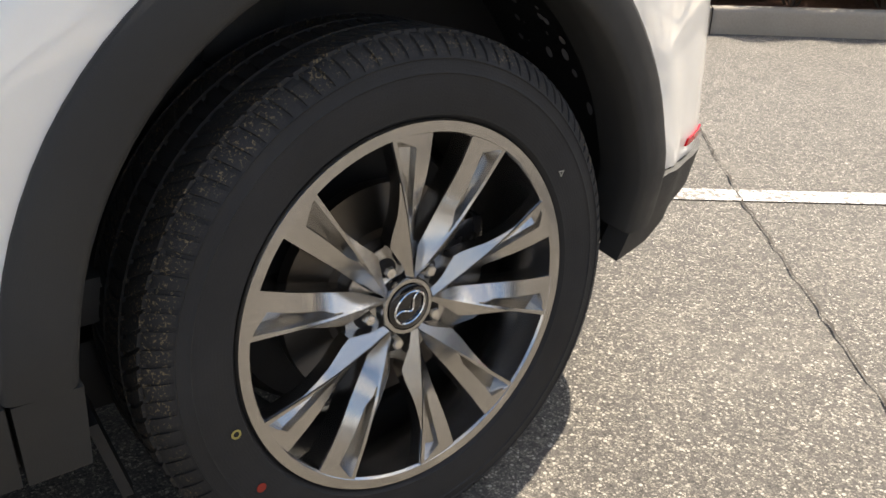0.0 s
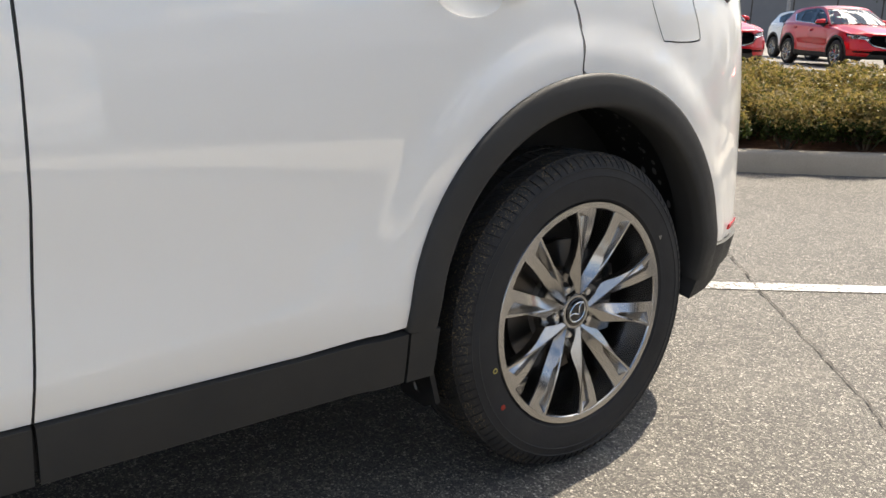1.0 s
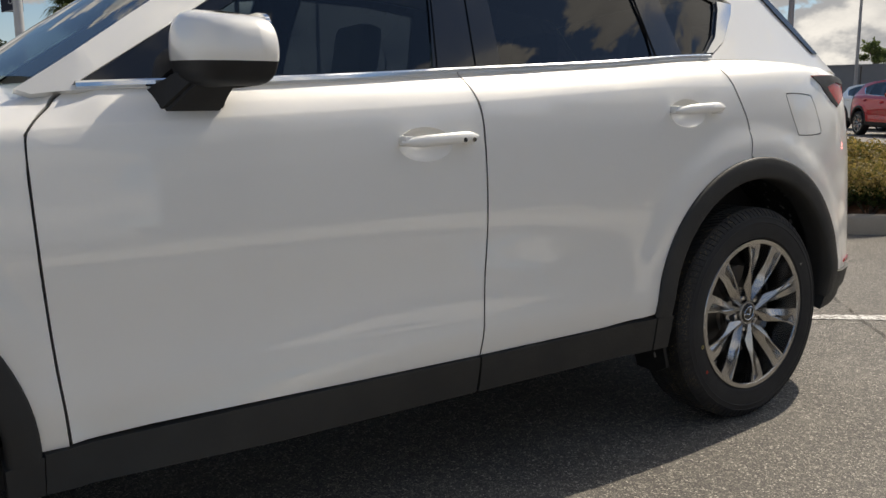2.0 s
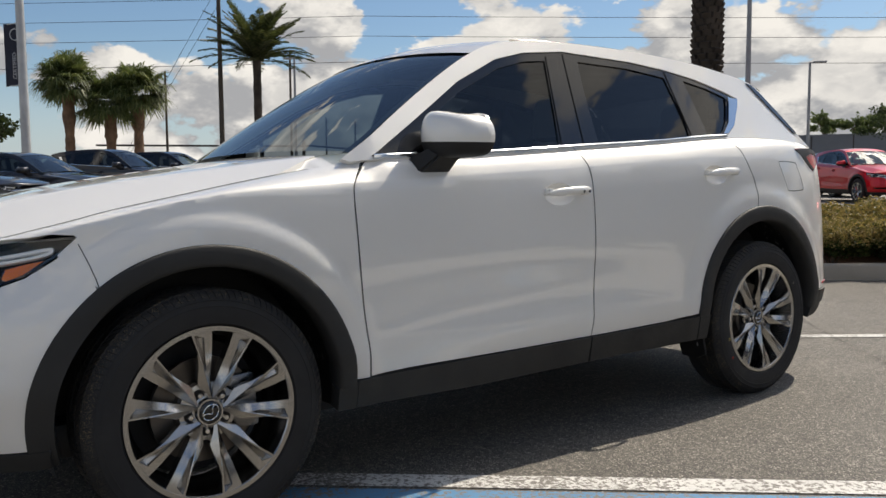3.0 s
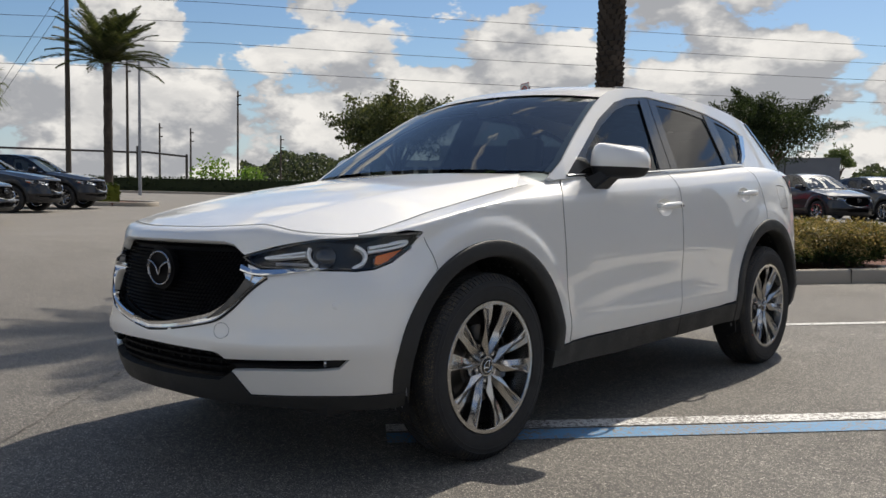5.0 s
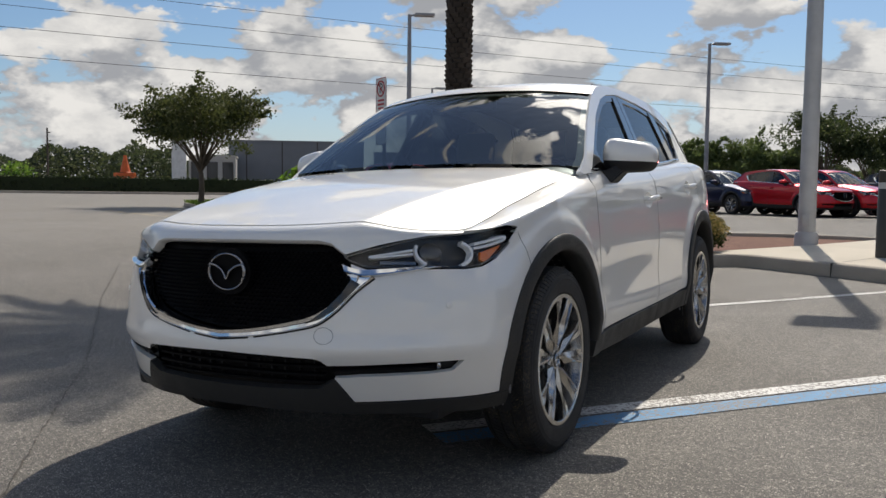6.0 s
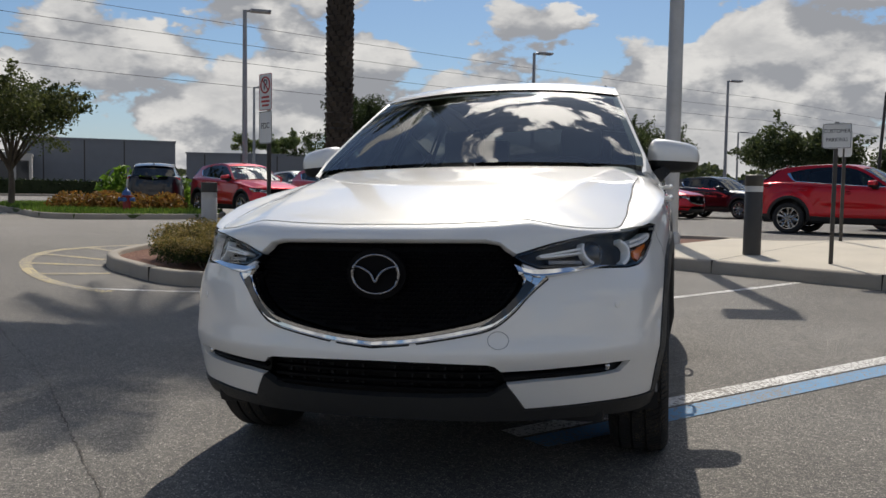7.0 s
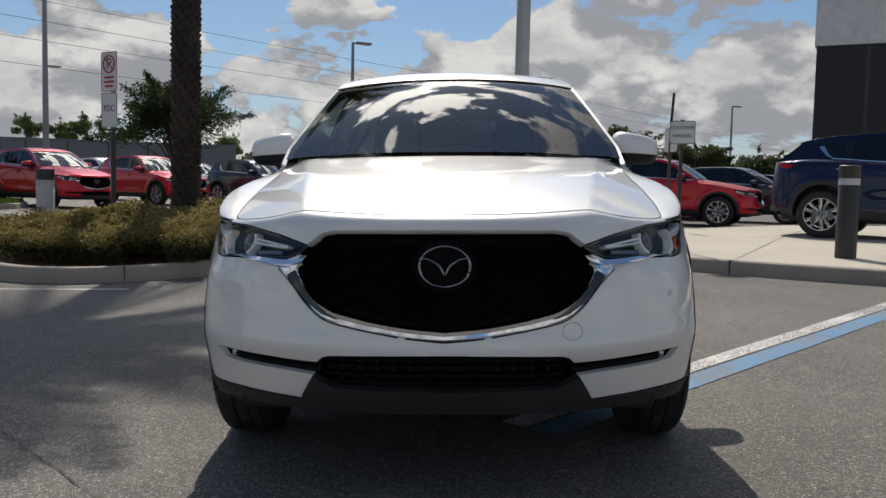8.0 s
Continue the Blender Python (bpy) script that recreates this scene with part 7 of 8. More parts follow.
for i, (x, y, c, r) in enumerate(((-12.9, 72.0, 3.3, 2.2), (-9.0, 73.0, 3.3, 2.3), (-5.9, 74.0, 2.9, 2.1))):
    build_tree("tree", x, y, c * 0.3, c, r, 9000, 0.16, 60 + i, M_MID_LEAF, "broad mid-green tree behind the rows of cars", 0.0, 34, "green trees")
for i, (x, y, h) in enumerate(((-41.5, 76.5, 5.0), (-38.6, 77.9, 4.9), (-36.9, 79.0, 5.4), (-33.5, 79.5, 4.7), (-24.5, 84.0, 3.9))):
    build_tree("pine_tree", x, y, h * 0.75, h, 1.7, 3200, 0.12, 70 + i, M_MID_LEAF, "tall thin pine far behind the buildings", 0.0, 13, "pines")


def build_woods():
    """Far woods along the skyline: leaf clumps by the thousand."""
    nr = np.random.default_rng(77)
    pts = []
    for a0, a1, dist, hi in ((-56, -34, 118, 6.0), (-34, -20, 118, 4.0), (-20, -2, 112, 4.6), (-2, 30, 105, 4.4), (30, 75, 110, 4.0)):
        for _ in range(int((a1 - a0) * 520)):
            a = radians(nr.uniform(a0, a1))
            d = dist + nr.normal() * 5
            h = hi * (0.80 + 0.22 * math.sin(a * 47) * math.sin(a * 19 + 1.0) + 0.08 * math.sin(a * 140))
            pts.append((Vector((math.sin(a) * d, math.cos(a) * d, 0.35 + abs(nr.random()) ** 0.8 * max(1.2, h))), Vector((-math.sin(a), -math.cos(a), 0.5))))
    return leaf_mesh("woods", pts, 0.42, 77, M_WOODS, 0.8, 1.5)


tagged(new("far_woods", build_woods()), "dark green woods along the skyline", "woods", kind="stuff")


def build_hedge(line, height, depth, seed, name="hedge", mat=None, leaf=0.11, density=260):
    nr = np.random.default_rng(seed)
    root = empty(name)
    pts, rows = [], []
    for (ax, ay), (bx, by) in zip(line, line[1:]):
        a, b = Vector((ax, ay, 0)), Vector((bx, by, 0))
        d = (b - a).normalized()
        s = Vector((-d.y, d.x, 0))
        for _ in range(int((b - a).length * density * 0.35)):
            p = a.lerp(b, nr.random())
            k = nr.choice((-1, 1, 0))
            off = s * (depth / 2 * k + nr.normal() * 0.05) if k else s * nr.uniform(-depth / 2, depth / 2)
            z = nr.uniform(0.03, height) if k else height + nr.normal() * 0.05
            q = p + off
            pts.append((Vector((q.x, q.y, ground_z(q.x, q.y) + z)), (s * k if k else Vector((0, 0, 1)))))
        n = max(2, int((b - a).length / 3))
        for i in range(n + 1):
            p = a.lerp(b, i / n)
            g = ground_z(p.x, p.y)
            rows.append([tuple(p - s * depth * 0.45 + Vector((0, 0, g))), tuple(p - s * depth * 0.45 + Vector((0, 0, g + height * 0.96))), tuple(p + s * depth * 0.45 + Vector((0, 0, g + height * 0.96))), tuple(p + s * depth * 0.45 + Vector((0, 0, g)))])
    new("leaves", leaf_mesh("leaves", pts, leaf, seed, mat or M_HEDGE, 0.8, 1.5)).parent = root
    bm = bmesh.new()
    loft(bm, rows)
    part("core", bm, mat or M_HEDGE, root, recalc=True)
    return root


HEDGE = [(-62.0, 18.0), (-53.0, 26.5), (-45.5, 33.0), (-40.0, 42.0), (-36.0, 50.0)]
tagged(build_hedge(HEDGE, 1.05, 1.1, 3), "long clipped dark green hedge along the lot's edge", "hedge")
kerb_run("kerb", [(x + 1.3, y - 1.0) for x, y in HEDGE], 1, "low grey kerb before the hedge", 0.2, 0.15)

# left island with a clipped shrub, seen beyond the nose
ISLE = [(-27.6, 10.2), (-25.6, 11.6), (-25.1, 12.7), (-26.2, 13.6), (-29.0, 13.0), (-33.0, 10.5), (-32.0, 8.0)]
kerb_run("kerb", ISLE, 1, "pale kerb round a small island", 0.15, 0.15, True)
slab("planting_bed", ISLE, 0.10, M_MULCH, "bark mulch in a small island", "mulch bed", 0.8)
tagged(build_hedge([(-31.0, 10.4), (-26.9, 12.2)], 0.75, 1.0, 13, "clipped_shrub", M_SHRUB_LOW, 0.07, 900), "clipped green shrub in a small kerbed island", "shrub")

# grass island with hydrant, orange shrubs and broad leaves
GRASS = [(-21.6, 20.7), (-17.6, 17.4), (-14.9, 15.2), (-13.7, 15.0), (-12.7, 16.0), (-11.6, 17.4), (-11.5, 18.3), (-12.6, 20.5), (-16.0, 23.5), (-20.0, 25.0), (-22.2, 23.0)]
kerb_run("kerb", GRASS, 1, "grey kerb round the grass island", 0.15, 0.15, True)
slab("lawn", GRASS, 0.13, M_SOIL, "short green lawn on a kerbed island", "lawn", 0.8)


def build_grass():
    nr = np.random.default_rng(5)
    verts, faces = [], []
    xs, ys = nr.uniform(-22, -11.5, 26000), nr.uniform(15, 24, 26000)
    ok = inside(GRASS, xs, ys)
    for x, y in zip(xs[ok], ys[ok]):
        a, h = nr.uniform(0, 6.28), nr.uniform(0.05, 0.17)
        z = ground_z(x, y) + 0.12
        k = len(verts)
        dx, dy = math.cos(a) * 0.022, math.sin(a) * 0.022
        verts += [(x - dx, y - dy, z), (x + dx, y + dy, z), (x + nr.normal() * 0.03, y + nr.normal() * 0.03, z + h)]
        faces.append((k, k + 1, k + 2))
    me = bpy.data.meshes.new("grass")
    me.from_pydata(verts, [], faces)
    me.materials.append(M_GRASS)
    return me


tagged(new("grass", build_grass()), "bright green grass blades on the island", "grass", kind="stuff")


def build_mound(name, x, y, r, h, leaf, n, seed, mat, label, cat="shrub", lift=0.1):
    nr = np.random.default_rng(seed)
    pts = []
    for _ in range(n):
        d = Vector(nr.normal(size=3)).normalized()
        d.z = abs(d.z)
        k = nr.uniform(0.55, 1.05)
        pts.append((Vector((d.x * r * k, d.y * r * k, d.z * h * k + 0.03)), d))
    root = empty(name, None, Matrix.Translation((x, y, ground_z(x, y) + lift)))
    new("leaves", leaf_mesh("leaves", pts, leaf, seed, mat, 0.6, 1.8)).parent = root
    bm = bmesh.new()
    for k in range(7):
        a = k * 0.9
        tube(bm, [(0, 0, -0.05), (r * 0.5 * math.cos(a), r * 0.5 * math.sin(a), h * 0.7)], 0.02, 5, 0.006)
    part("stem", bm, M_BARK, root)
    return tagged(root, label, cat)


for i, (x, y, r) in enumerate(((-16.6, 18.6, 0.75), (-15.7, 18.9, 0.7), (-14.9, 19.2, 0.7), (-16.0, 19.6, 0.6), (-14.2, 19.9, 0.65))):
    build_mound("orange_shrub", x, y, r, 0.55, 0.07, 900, 20 + i, M_ORANGE_LEAF, "low shrub with orange and brown leaves on the lawn")
for i, (x, y, r, h) in enumerate(((-17.6, 22.6, 1.0, 1.35), (-16.2, 23.3, 0.9, 1.2), (-58.2, 36.2, 2.0, 2.9), (-56.0, 38.6, 1.4, 2.2))):
    build_mound("broad_leaf_plant", x, y, r, h, 0.20, 420, 30 + i, M_BIG_LEAF, "bright green plant with broad leaves")

# ---- posts, lamps, signs ----
def text_part(words, size, m, mat, parent, name="lettering", squeeze=1.0):
    """Raised lettering from the built-in font, as a mesh under its thing."""
    cu = bpy.data.curves.new(name, "FONT")
    cu.body, cu.size, cu.align_x, cu.align_y, cu.extrude = words, size, "CENTER", "CENTER", 0.0015
    cu.resolution_u = 3
    tmp = bpy.data.objects.new(name, cu)
    scene.collection.objects.link(tmp)
    me = bpy.data.meshes.new_from_object(tmp)
    bpy.data.objects.remove(tmp)
    bpy.data.curves.remove(cu)
    me.transform(m @ Matrix.Diagonal((squeeze, 1, 1, 1)))
    me.materials.clear()
    me.materials.append(mat)
    ob = new(name, me)
    ob.parent = parent
    return ob


def facing(x, y, z, nx, ny):
    """A pose whose local x runs along a sign, local y up, local z out of its face."""
    n = Vector((nx, ny, 0)).normalized()
    r = Vector((-n.y, n.x, 0))
    return Matrix(((r.x, 0, n.x, x), (r.y, 0, n.y, y), (0, 1, 0, z), (0, 0, 0, 1)))


def plate(w, h, d=0.004, r=0.02):
    bm = bmesh.new()
    box(bm, (-w / 2, -h / 2, -d), (w / 2, h / 2, 0.0))
    es = [e for e in bm.edges if abs((e.verts[0].co - e.verts[1].co).z) > d * 0.5]
    bmesh.ops.bevel(bm, geom=es, offset=r, segments=4, affect="EDGES")
    return bm


def frame_ring(w, h, t=0.005, inset_=0.008):
    bm = bmesh.new()
    for s in (-1, 1):
        box(bm, (-w / 2 + inset_, s * (h / 2 - inset_) - t / 2, 0.0005), (w / 2 - inset_, s * (h / 2 - inset_) + t / 2, 0.0015))
        box(bm, (s * (w / 2 - inset_) - t / 2, -h / 2 + inset_, 0.0005), (s * (w / 2 - inset_) + t / 2, h / 2 - inset_, 0.0015))
    return bm


def turned(ob, m):
    ob.data.transform(m)
    return ob


def street_lamp(x, y, top, head_way, label="grey car park lamp post with a flat head", group="car park lamps", footed=True):
    g = ground_z(x, y)
    root = empty("street_lamp", None, Matrix.Translation((x, y, g)))
    h = top - g
    bm = bmesh.new()
    lathe(bm, [(0, 0.10), (0.02, 0.10), (h * 0.5, 0.085), (h, 0.065), (h, 0.001)], 14, axis="Z")
    part("pole", bm, M_LAMP_GREY, root)
    if footed:
        bm = bmesh.new()
        lathe(bm, [(0, 0.26), (0.7, 0.26), (0.72, 0.24), (0.72, 0.02)], 18, axis="Z")
        part("footing", bm, M_KERB, root)
    a = math.atan2(head_way[1], head_way[0])
    mm = Matrix.Translation((0, 0, h)) @ Matrix.Rotation(a, 4, "Z")
    bm = bmesh.new()
    tube(bm, [mm @ Vector((0, 0, -0.04)), mm @ Vector((0.22, 0, 0.0))], 0.035, 8)
    part("arm", bm, M_LAMP_GREY, root)
    bm = bmesh.new()
    box(bm, (0.18, -0.17, -0.045), (0.86, 0.17, 0.045), 0.02, mm)
    part("lamp_head", bm, M_LAMP_GREY, root)
    return tagged(root, label, "street lamp", group)


for x, y, z in ((-13.05, 22.78, 7.0), (-5.08, 34.18, 7.2), (3.73, 45.5, 7.3), (-23.6, 43.8, 7.2), (19.5, 60.5, 7.4), (-1.98, 66.6, 6.8), (6.2, 71.5, 6.4), (12.6, 70.5, 5.9)):
    street_lamp(x, y, z, (0.8, 0.55))
street_lamp(-43.6, 22.2, 8.15, (-0.8, -0.2), footed=False)

# the tall pale pole beside the walkway, with a square lamp head on top
g = ground_z(0.89, 10.5) + 0.10
pole = empty("light_pole", None, Matrix.Translation((0.89, 10.5, g)))
bm = bmesh.new()
lathe(bm, [(0.02, 0.125), (4.0, 0.11), (7.1, 0.095), (7.1, 0.001)], 20, axis="Z")
part("shaft", bm, M_POLE, pole)
bm = bmesh.new()
lathe(bm, [(-0.05, 0.17), (0.16, 0.165), (0.22, 0.145), (0.23, 0.11)], 20, axis="Z")
part("base_cover", bm, M_POLE, pole)
bm = bmesh.new()
box(bm, (-0.54, -0.50, 7.06), (0.07, 0.06, 7.20), 0.03)
part("lamp_head", bm, M_LAMP_GREY, pole)
bm = bmesh.new()
box(bm, (-0.05, -0.16, 0.32), (0.05, -0.118, 0.48), 0.008)
part("access_cover", bm, M_POLE, pole)
tagged(pole, "tall pale grey light pole standing in mulch", "light pole")


def bollard(x, y, r, h, body_mat, band_mat, label, lift, cap_mat=None):
    root = empty("bollard", None, Matrix.Translation((x, y, ground_z(x, y) + lift)))
    bm = bmesh.new()
    lathe(bm, [(0, r), (h * 0.78, r), (h * 0.785, r - 0.004), (h * 0.86, r - 0.004), (h * 0.865, r), (h - 0.01, r), (h, r - 0.012), (h, 0.001)], 28, axis="Z")
    part("post", bm, body_mat, root)
    bm = bmesh.new()
    lathe(bm, [(h * 0.787, r - 0.001), (h * 0.858, r - 0.001)], 28, axis="Z")
    part("band", bm, band_mat, root)
    if cap_mat:
        bm = bmesh.new()
        lathe(bm, [(h * 0.87, r + 0.003), (h + 0.004, r + 0.003), (h + 0.006, r - 0.01), (h + 0.006, 0.001)], 28, axis="Z")
        part("cap", bm, cap_mat, root)
    return tagged(root, label, "bollard", "bollards")


bollard(1.95, 8.55, 0.115, 1.06, M_BOLLARD, M_REFLECT, "dark round bollard with grey band on the walkway", 0.158)
bollard(4.40, 6.38, 0.115, 1.06, M_BOLLARD, M_REFLECT, "dark round bollard with grey band on the walkway", 0.158)
bollard(-5.16, 6.93, 0.105, 0.98, M_BOLLARD_PALE, M_BOLLARD_PALE, "pale grey bollard with black cap behind bushes", 0.10, M_BOLLARD)

# customer parking sign
x, y = 2.72, 7.32
g = ground_z(x, y) + 0.158
sign = empty("parking_sign", None, Matrix.Translation((0, 0, 0)))
m = facing(x, y, 1.74, -0.30, -0.95)
bm = bmesh.new()
box(bm, (x - 0.022, y + 0.006, g), (x + 0.022, y + 0.046, 1.90), 0.004)
part("post", bm, M_POST_DARK, sign)
face = turned(part("panel", plate(0.315, 0.29), M_SIGN_WHITE, sign), m)
turned(part("border", frame_ring(0.315, 0.29), M_INK, sign), m)
text_part("CUSTOMER", 0.064, m @ Matrix.Translation((0, 0.055, 0.001)), M_INK, sign, squeeze=0.86)
text_part("PARKING", 0.064, m @ Matrix.Translation((0, -0.045, 0.001)), M_INK, sign, squeeze=0.86)
tagged(sign, "white customer parking sign on a dark post", "sign")

# a second sign post further back on the walkway
x, y = 3.58, 11.6
g = ground_z(x, y) + 0.158
sign = empty("sign_post", None)
bm = bmesh.new()
box(bm, (x - 0.025, y - 0.025, g), (x + 0.025, y + 0.025, 2.10), 0.004)
part("post", bm, M_POST_DARK, sign)
turned(part("panel", plate(0.32, 0.42), M_SIGN_WHITE, sign), facing(x, y - 0.03, 1.90, -0.9, -0.5))
tagged(sign, "pale sign panel seen from the side on a post", "sign")

# no-parking sign with a second plate
x, y = -4.50, 7.27
g = ground_z(x, y) + 0.10
sign = empty("no_parking_sign", None)
nx, ny = -0.50, -0.87
bm = bmesh.new()
tube(bm, [(x + 0.03, y + 0.05, g - 0.05), (x + 0.03, y + 0.05, 2.55)], 0.030, 10)
part("post", bm, M_POST_DARK, sign)
m1, m2 = facing(x, y, 2.345, nx, ny), facing(x, y, 1.865, nx, ny)
turned(part("upper_panel", plate(0.31, 0.50), M_SIGN_WHITE, sign), m1)
turned(part("border", frame_ring(0.31, 0.50, 0.008), M_SIGN_RED, sign), m1)
bm = bmesh.new()
tube(bm, [m1 @ Vector((0.105 * math.cos(t), 0.095 + 0.105 * math.sin(t), 0.002)) for t in np.linspace(0, 2 * math.pi, 41)], 0.011, 6, cap=False)
tube(bm, [m1 @ Vector((-0.074, 0.169, 0.002)), m1 @ Vector((0.074, 0.021, 0.002))], 0.010, 6)
part("red_ring", bm, M_SIGN_RED, sign)
text_part("P", 0.20, m1 @ Matrix.Translation((0, 0.095, 0.001)), M_INK, sign)
for k, (w, yy) in enumerate(((0.18, -0.07), (0.20, -0.125), (0.16, -0.18))):
    bm = bmesh.new()
    box(bm, (-w / 2, yy - 0.014, 0.0005), (w / 2, yy + 0.014, 0.0018), 0, m1)
    part("text_bar", bm, M_SIGN_RED, sign)
turned(part("lower_panel", plate(0.31, 0.44), M_SIGN_WHITE, sign), m2)
turned(part("border", frame_ring(0.31, 0.44, 0.008), M_INK, sign), m2)
text_part("FDC", 0.115, m2 @ Matrix.Translation((0, 0.02, 0.001)), M_INK, sign, squeeze=0.95)
tagged(sign, "no-parking sign and white plate on a grey post", "sign")

# banner pole
x, y = -22.1, 3.6
g = ground_z(x, y)
pole = empty("banner_pole", None, Matrix.Translation((x, y, g)))
bm = bmesh.new()
lathe(bm, [(0, 0.13), (5, 0.11), (9, 0.09), (9, 0.001)], 16, axis="Z")
part("shaft", bm, M_POLE, pole)
m = facing(-0.42, -0.08, 4.15, 0.78, -0.62)
banner = turned(part("banner", plate(0.60, 1.66, 0.01, 0.005), M_BANNER, pole, "navy cloth banner with pale lettering"), m)
for words, dx in (("CERTIFIED", -0.03), ("PRE-OWNED", 0.13)):
    text_part(words, 0.155, m @ Matrix.Translation((dx, -0.28, 0.003)) @ Matrix.Rotation(radians(90), 4, "Z"), M_BANNER_INK, pole, "lettering")
bm = bmesh.new()
tube(bm, [m @ Vector((0.13 * math.cos(t), 0.55 + 0.15 * math.sin(t), 0.004)) for t in np.linspace(0, 2 * math.pi, 31)], 0.014, 6, cap=False)
part("banner_oval", bm, M_BANNER_INK, pole)
for z in (3.33, 4.97):
    bm = bmesh.new()
    tube(bm, [(0, 0, z), m.translation + Vector((-0.28, -0.22, 0)) * 1.0 + Vector((0, 0, z - 4.15))], 0.014, 6)
    part("bracket", bm, M_POLE, pole)
tagged(pole, "white pole carrying a dark vertical banner", "banner pole")

# hydrant
hx, hy = -14.2, 17.9
hyd = empty("fire_hydrant", None, Matrix.Translation((hx, hy, ground_z(hx, hy) + 0.12)))
bm = bmesh.new()
lathe(bm, [(0, 0.17), (0.04, 0.17), (0.05, 0.11), (0.42, 0.105), (0.43, 0.15), (0.47, 0.15), (0.48, 0.11)], 18, axis="Z")
part("barrel", bm, M_HYDRANT_RED, hyd)
bm = bmesh.new()
lathe(bm, [(0.48, 0.125), (0.56, 0.115), (0.63, 0.07), (0.65, 0.03), (0.70, 0.03), (0.70, 0.001)], 18, axis="Z")
part("bonnet", bm, M_HYDRANT_BLUE, hyd)
for a in (0.3, 0.3 + math.pi, 0.3 - math.pi / 2):
    bm = bmesh.new()
    lathe(bm, [(0.10, 0.05), (0.19, 0.05), (0.19, 0.065), (0.23, 0.06), (0.23, 0.001)], 12, axis="X", m=Matrix.Translation((0, 0, 0.36)) @ Matrix.Rotation(a, 4, "Z"))
    part("outlet_cap", bm, M_HYDRANT_BLUE, hyd)
tagged(hyd, "red fire hydrant with blue bonnet on the grass island", "hydrant")

# ---- utility poles and wires ----
def utility_pole(x, y, h, arms=2, r=0.125):
    root = empty("utility_pole", None, Matrix.Translation((x, y, ground_z(x, y))))
    bm = bmesh.new()
    lathe(bm, [(-0.2, r), (h, r * 0.65), (h, 0.001)], 10, axis="Z")
    part("pole", bm, M_TIMBER, root)
    for k in range(arms):
        bm = bmesh.new()
        z = h - 0.5 - 0.9 * k
        box(bm, (-0.12, -0.05, z - 0.05), (0.55, 0.05, z + 0.05))
        part("crossarm", bm, M_TIMBER, root)
    return tagged(root, "dark wooden utility pole", "utility pole", "utility poles")


for x, y, h in ((-34.1, 13.85, 10.6), (-59.4, 29.6, 10.5), (-71.8, 47.9, 10.2), (-80.2, 43.9, 7.0), (-78.6, 46.6, 6.6), (-77.3, 57.4, 6.4), (-70.0, 23.1, 9.6)):
    utility_pole(x, y, h)
for k, (h0, h1) in enumerate(((11.2, 10.8), (10.1, 9.6), (8.9, 8.6), (7.4, 7.2))):
    bm = bmesh.new()
    pts = []
    for i in range(61):
        u = i / 60
        span = (u * 3) % 1.0
        pts.append((-90 + 150 * u, -42 + 200 * u, h0 + (h1 - h0) * u + 0.35 - 1.4 * span * (1 - span)))
    tube(bm, pts, 0.014, 5, cap=False)
    tagged(part("power_line", bm, M_WIRE), "thin dark overhead cable against the sky", "cable", "overhead cables")
for k, (dx, dz) in enumerate(((0.0, 0.0), (0.5, -0.8))):
    bm = bmesh.new()
    tube(bm, [(-34.1, 13.85, 9.6 + dz), (-39.0 + dx, 10.0, 0.6)], 0.009, 5, cap=False)
    tagged(part("guy_wire", bm, M_WIRE), "slanting stay cable of a utility pole", "cable")
# traffic signal mast beyond the hedge
mast = empty("signal_mast", None, Matrix.Translation((-68.0, 35.0, ground_z(-68, 35))))
for nm, a, b, r in (("post", (0, 0, 0), (0, 0, 3.9), 0.16), ("arm", (0.2, 0.3, 3.35), (-9.0, -16.0, 3.5), 0.09), ("arm", (0.0, 0.0, 3.45), (2.0, 3.6, 3.1), 0.09), ("post", (2.0, 3.6, 0), (2.0, 3.6, 3.3), 0.12)):
    bm = bmesh.new()
    tube(bm, [a, b], r, 8)
    part(nm, bm, M_POST_DARK, mast)
tagged(mast, "dark traffic signal mast with long arm", "signal mast")
# dark leaning bar behind the customer sign
bm = bmesh.new()
tube(bm, [(10.36, 41.5, ground_z(10.4, 41.5)), (10.50, 41.5, 2.46), (10.69, 41.5, 6.12)], 0.085, 8, 0.07)
tagged(part("leaning_post", bm, M_POST_DARK), "thin dark leaning post far beyond the walkway", "post")
bm = bmesh.new()
at_ = Matrix.Translation((-53.8, 46.7, ground_z(-53.8, 46.7)))
for k in range(5):
    box(bm, (-1.3 + 0.02 * k, -0.35 + 0.05 * k, 0.3 * k), (1.3 - 0.05 * k, 0.35 - 0.05 * k, 0.3 * k + 0.27), 0.04, at_)
lathe(bm, [(1.5, 0.5), (1.55, 0.42), (2.6, 0.16), (2.9, 0.12), (2.9, 0.01)], 12, axis="Z", m=at_)
tagged(part("road_barrier", bm, M_ORANGE), "orange plastic works barrier beyond the lawn", "barrier")


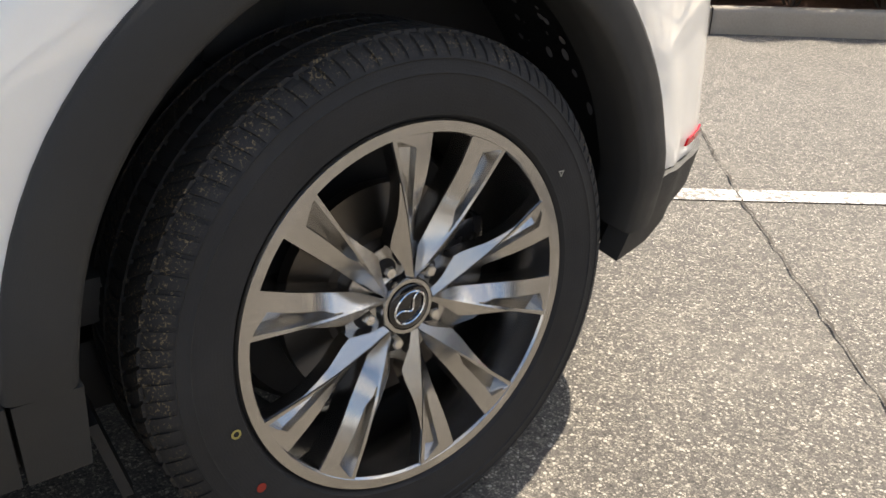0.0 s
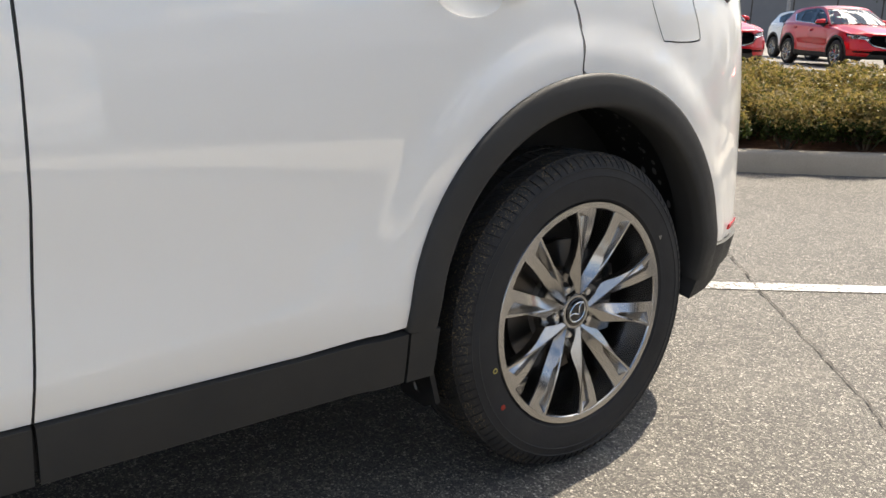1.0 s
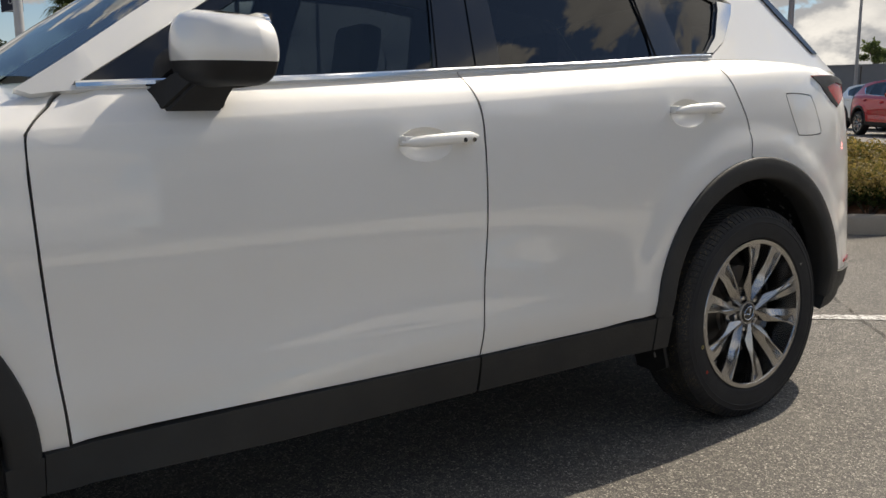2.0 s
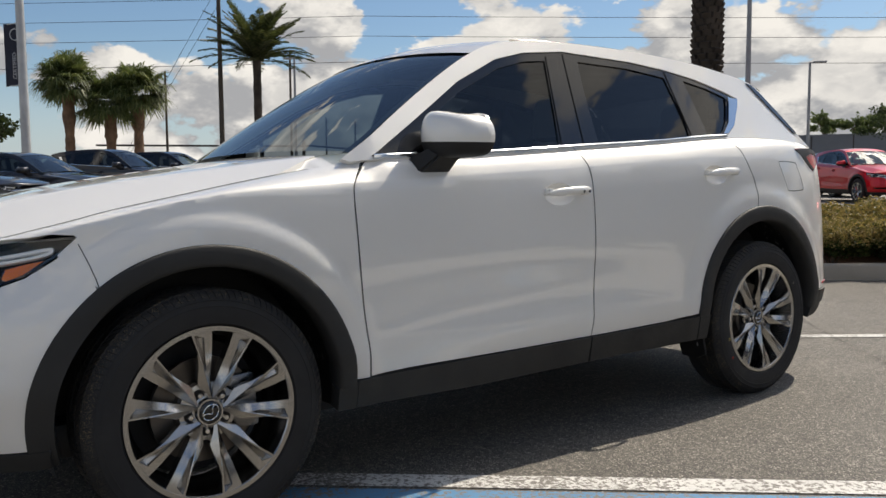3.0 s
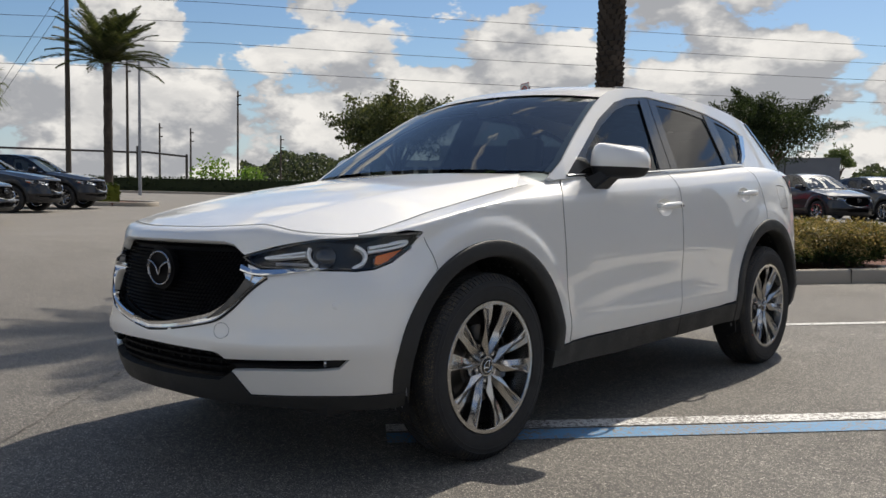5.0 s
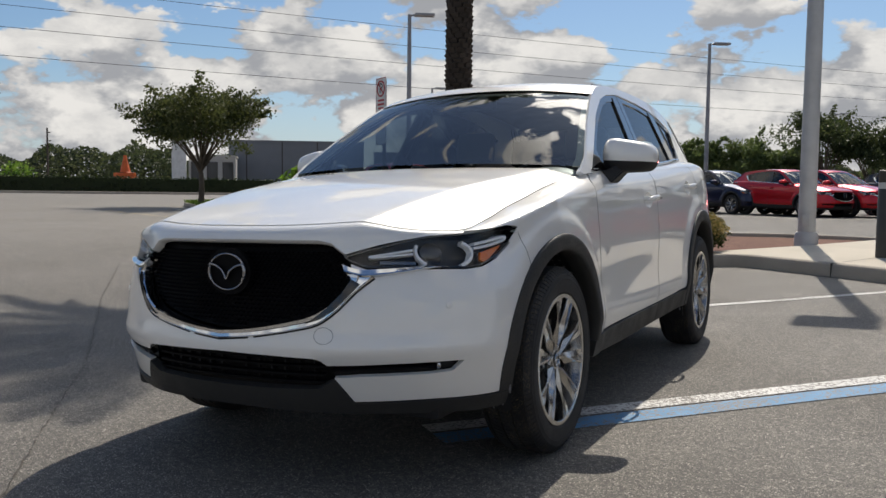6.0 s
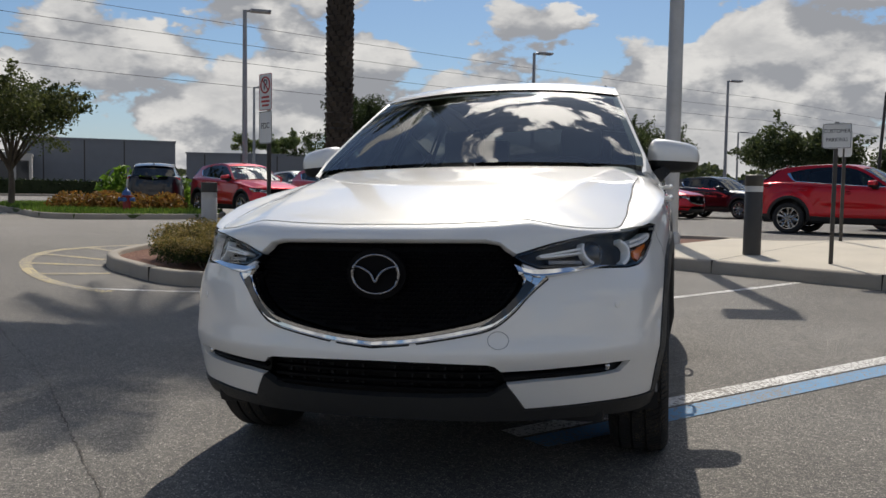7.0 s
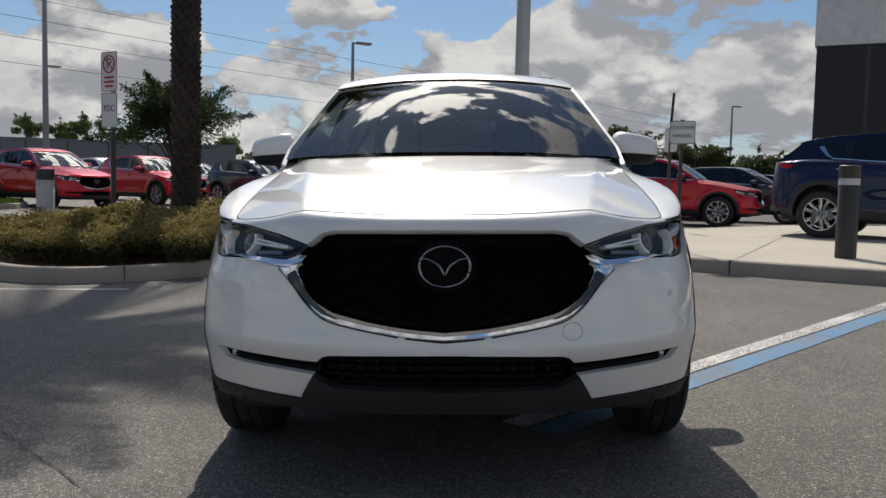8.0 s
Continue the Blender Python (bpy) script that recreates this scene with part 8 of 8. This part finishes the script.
# ---- buildings ----
def build_block(name, x0, y0, x1, y1, depth, h, mat, label, windows=0, sill=1.0, head=2.4, parapet=0.0, par_mat=None):
    """A flat-roofed building along a front line, with windows set in its front wall."""
    a, b = Vector((x0, y0)), Vector((x1, y1))
    ln = (b - a).length
    ang = math.atan2(b.y - a.y, b.x - a.x)
    root = empty(name, None, Matrix.Translation((x0, y0, min(ground_z(x0, y0), ground_z(x1, y1)) - 0.05)) @ Matrix.Rotation(ang, 4, "Z"))
    bm = bmesh.new()
    box(bm, (0, 0, 0), (ln, depth, h))
    part("wall", bm, mat, root, smooth=False)
    bm = bmesh.new()
    box(bm, (-0.06, -0.06, h), (ln + 0.06, depth + 0.06, h + 0.14 + parapet))
    part("roof_edge", bm, par_mat or mat, root, smooth=False)
    for k in range(int(ln / 3.0) if windows == 0 else 0):
        bm = bmesh.new()
        box(bm, (k * 3.0 + 1.45, -0.012, 0), (k * 3.0 + 1.55, 0.0, h))
        part("panel_joint", bm, M_POST_DARK, root, smooth=False)
    for k in range(windows):
        w = ln / windows
        bm = bmesh.new()
        box(bm, (k * w + w * 0.15, -0.03, sill), (k * w + w * 0.85, 0.0, head))
        fr = part("window", bm, M_POST_DARK, root, smooth=False)
        bm = bmesh.new()
        box(bm, (k * w + w * 0.15 + 0.08, -0.045, sill + 0.08), (k * w + w * 0.85 - 0.08, -0.031, head - 0.08))
        part("pane", bm, M_WINDOW_DARK, fr, smooth=False)
    return tagged(root, label, "building")


build_block("building", -48.3, 52.9, -39.1, 59.8, 12, 4.45, M_WALL_GREY, "grey metal-clad showroom with flat roof")
build_block("building_wing", -47.4, 47.3, -44.6, 49.6, 5, 2.9, M_WALL_PALE, "low pale wing with dark windows", 3, 0.4, 2.5)
build_block("long_building", -38.5, 60.5, -19.5, 68.3, 10, 3.75, M_WALL_GREY, "long low grey building behind the parked cars")
build_block("white_column", -47.5, 45.6, -46.7, 46.3, 0.8, 4.2, M_WALL_WHITE, "white entrance pylon beside the showroom")
build_block("dealership", 11.1, 24.4, 38.0, 11.5, 14, 5.6, M_WALL_BLACK, "black dealership wall under a deep white fascia", parapet=3.2, par_mat=M_WALL_WHITE)


# ---- the other parked cars, in rows ----
def repaint(car, mat):
    for o in (car, *car.children_recursive):
        if o.type == "MESH" and o.data.materials and o.data.materials[0] is M_PAINT:
            o.material_slots[0].link = "OBJECT"
            o.material_slots[0].material = mat


def park(x, y, nose, mat, label, scale=(1, 1, 1), lift=0.0, group="parked cars"):
    """Sets a copy of the car down with its wheelbase centred at x, y and its nose along a direction."""
    a = math.atan2(nose[0], -nose[1])
    m = Matrix.Translation((x, y, ground_z(x, y) + lift)) @ Matrix.Rotation(a, 4, "Z") @ Matrix.Translation((0, -1.35 * scale[1], 0))
    global BASE
    if BASE is None:
        BASE = build_car("car", m, False)
        c = BASE
    else:
        c = copy_thing(BASE, m)
    c.scale = scale
    if mat is not M_PAINT:
        repaint(c, mat)
    tagged(c, label, "car", group)
    return c


BASE = None
RED, DARK, NAVY, GREY = M_RED_PAINT, M_BLACK_PAINT, M_NAVY_PAINT, M_GREY_PAINT
T_RED = "red metallic crossover parked in a row of cars"
T_DARK = "dark metallic crossover parked in a row of cars"
N1 = (0.84, -0.54)
park(-14.2, 30.2, N1, M_PAINT, "white crossover parked behind red cars")
park(-11.75, 20.35, N1, RED, T_RED)
park(-10.6, 25.2, N1, RED, T_RED)
park(-7.6, 28.0, N1, GREY, T_DARK)
park(-16.3, 22.6, (-0.5, 0.86), DARK, "black crossover seen from behind beside the lawn")
park(-12.0, 34.5, N1, DARK, T_DARK)
N2 = (0.80, -0.60)
park(-6.7, 32.6, N2, DARK, T_DARK)
park(-3.8, 31.0, N2, NAVY, T_DARK)
park(-1.2, 29.4, N2, RED, T_RED)
park(0.1, 30.6, N2, RED, T_RED)
park(2.9, 32.5, N2, DARK, T_DARK)
park(5.3, 34.0, N2, GREY, T_DARK)
park(5.19, 18.4, (0.91, -0.42), RED, "red crossover parked side-on beyond the walkway")
park(8.0, 21.4, (0.88, -0.47), GREY, "grey car parked behind a red crossover", (1, 1, 0.95))
park(13.4, 34.0, (0.88, -0.47), DARK, T_DARK)
park(7.16, 9.82, (0.80, -0.60), NAVY, "dark blue crossover parked on the concrete walkway", lift=0.158)
N3 = (0.72, 0.69)
park(-17.5, 2.85, N3, GREY, "dark grey saloon parked in a row", (1, 1.04, 0.87))
park(-15.7, 0.75, N3, GREY, "dark grey saloon parked in a row", (1, 1.04, 0.87))
park(-22.4, 6.1, N3, DARK, T_DARK)
park(-24.7, 8.5, N3, DARK, T_DARK)
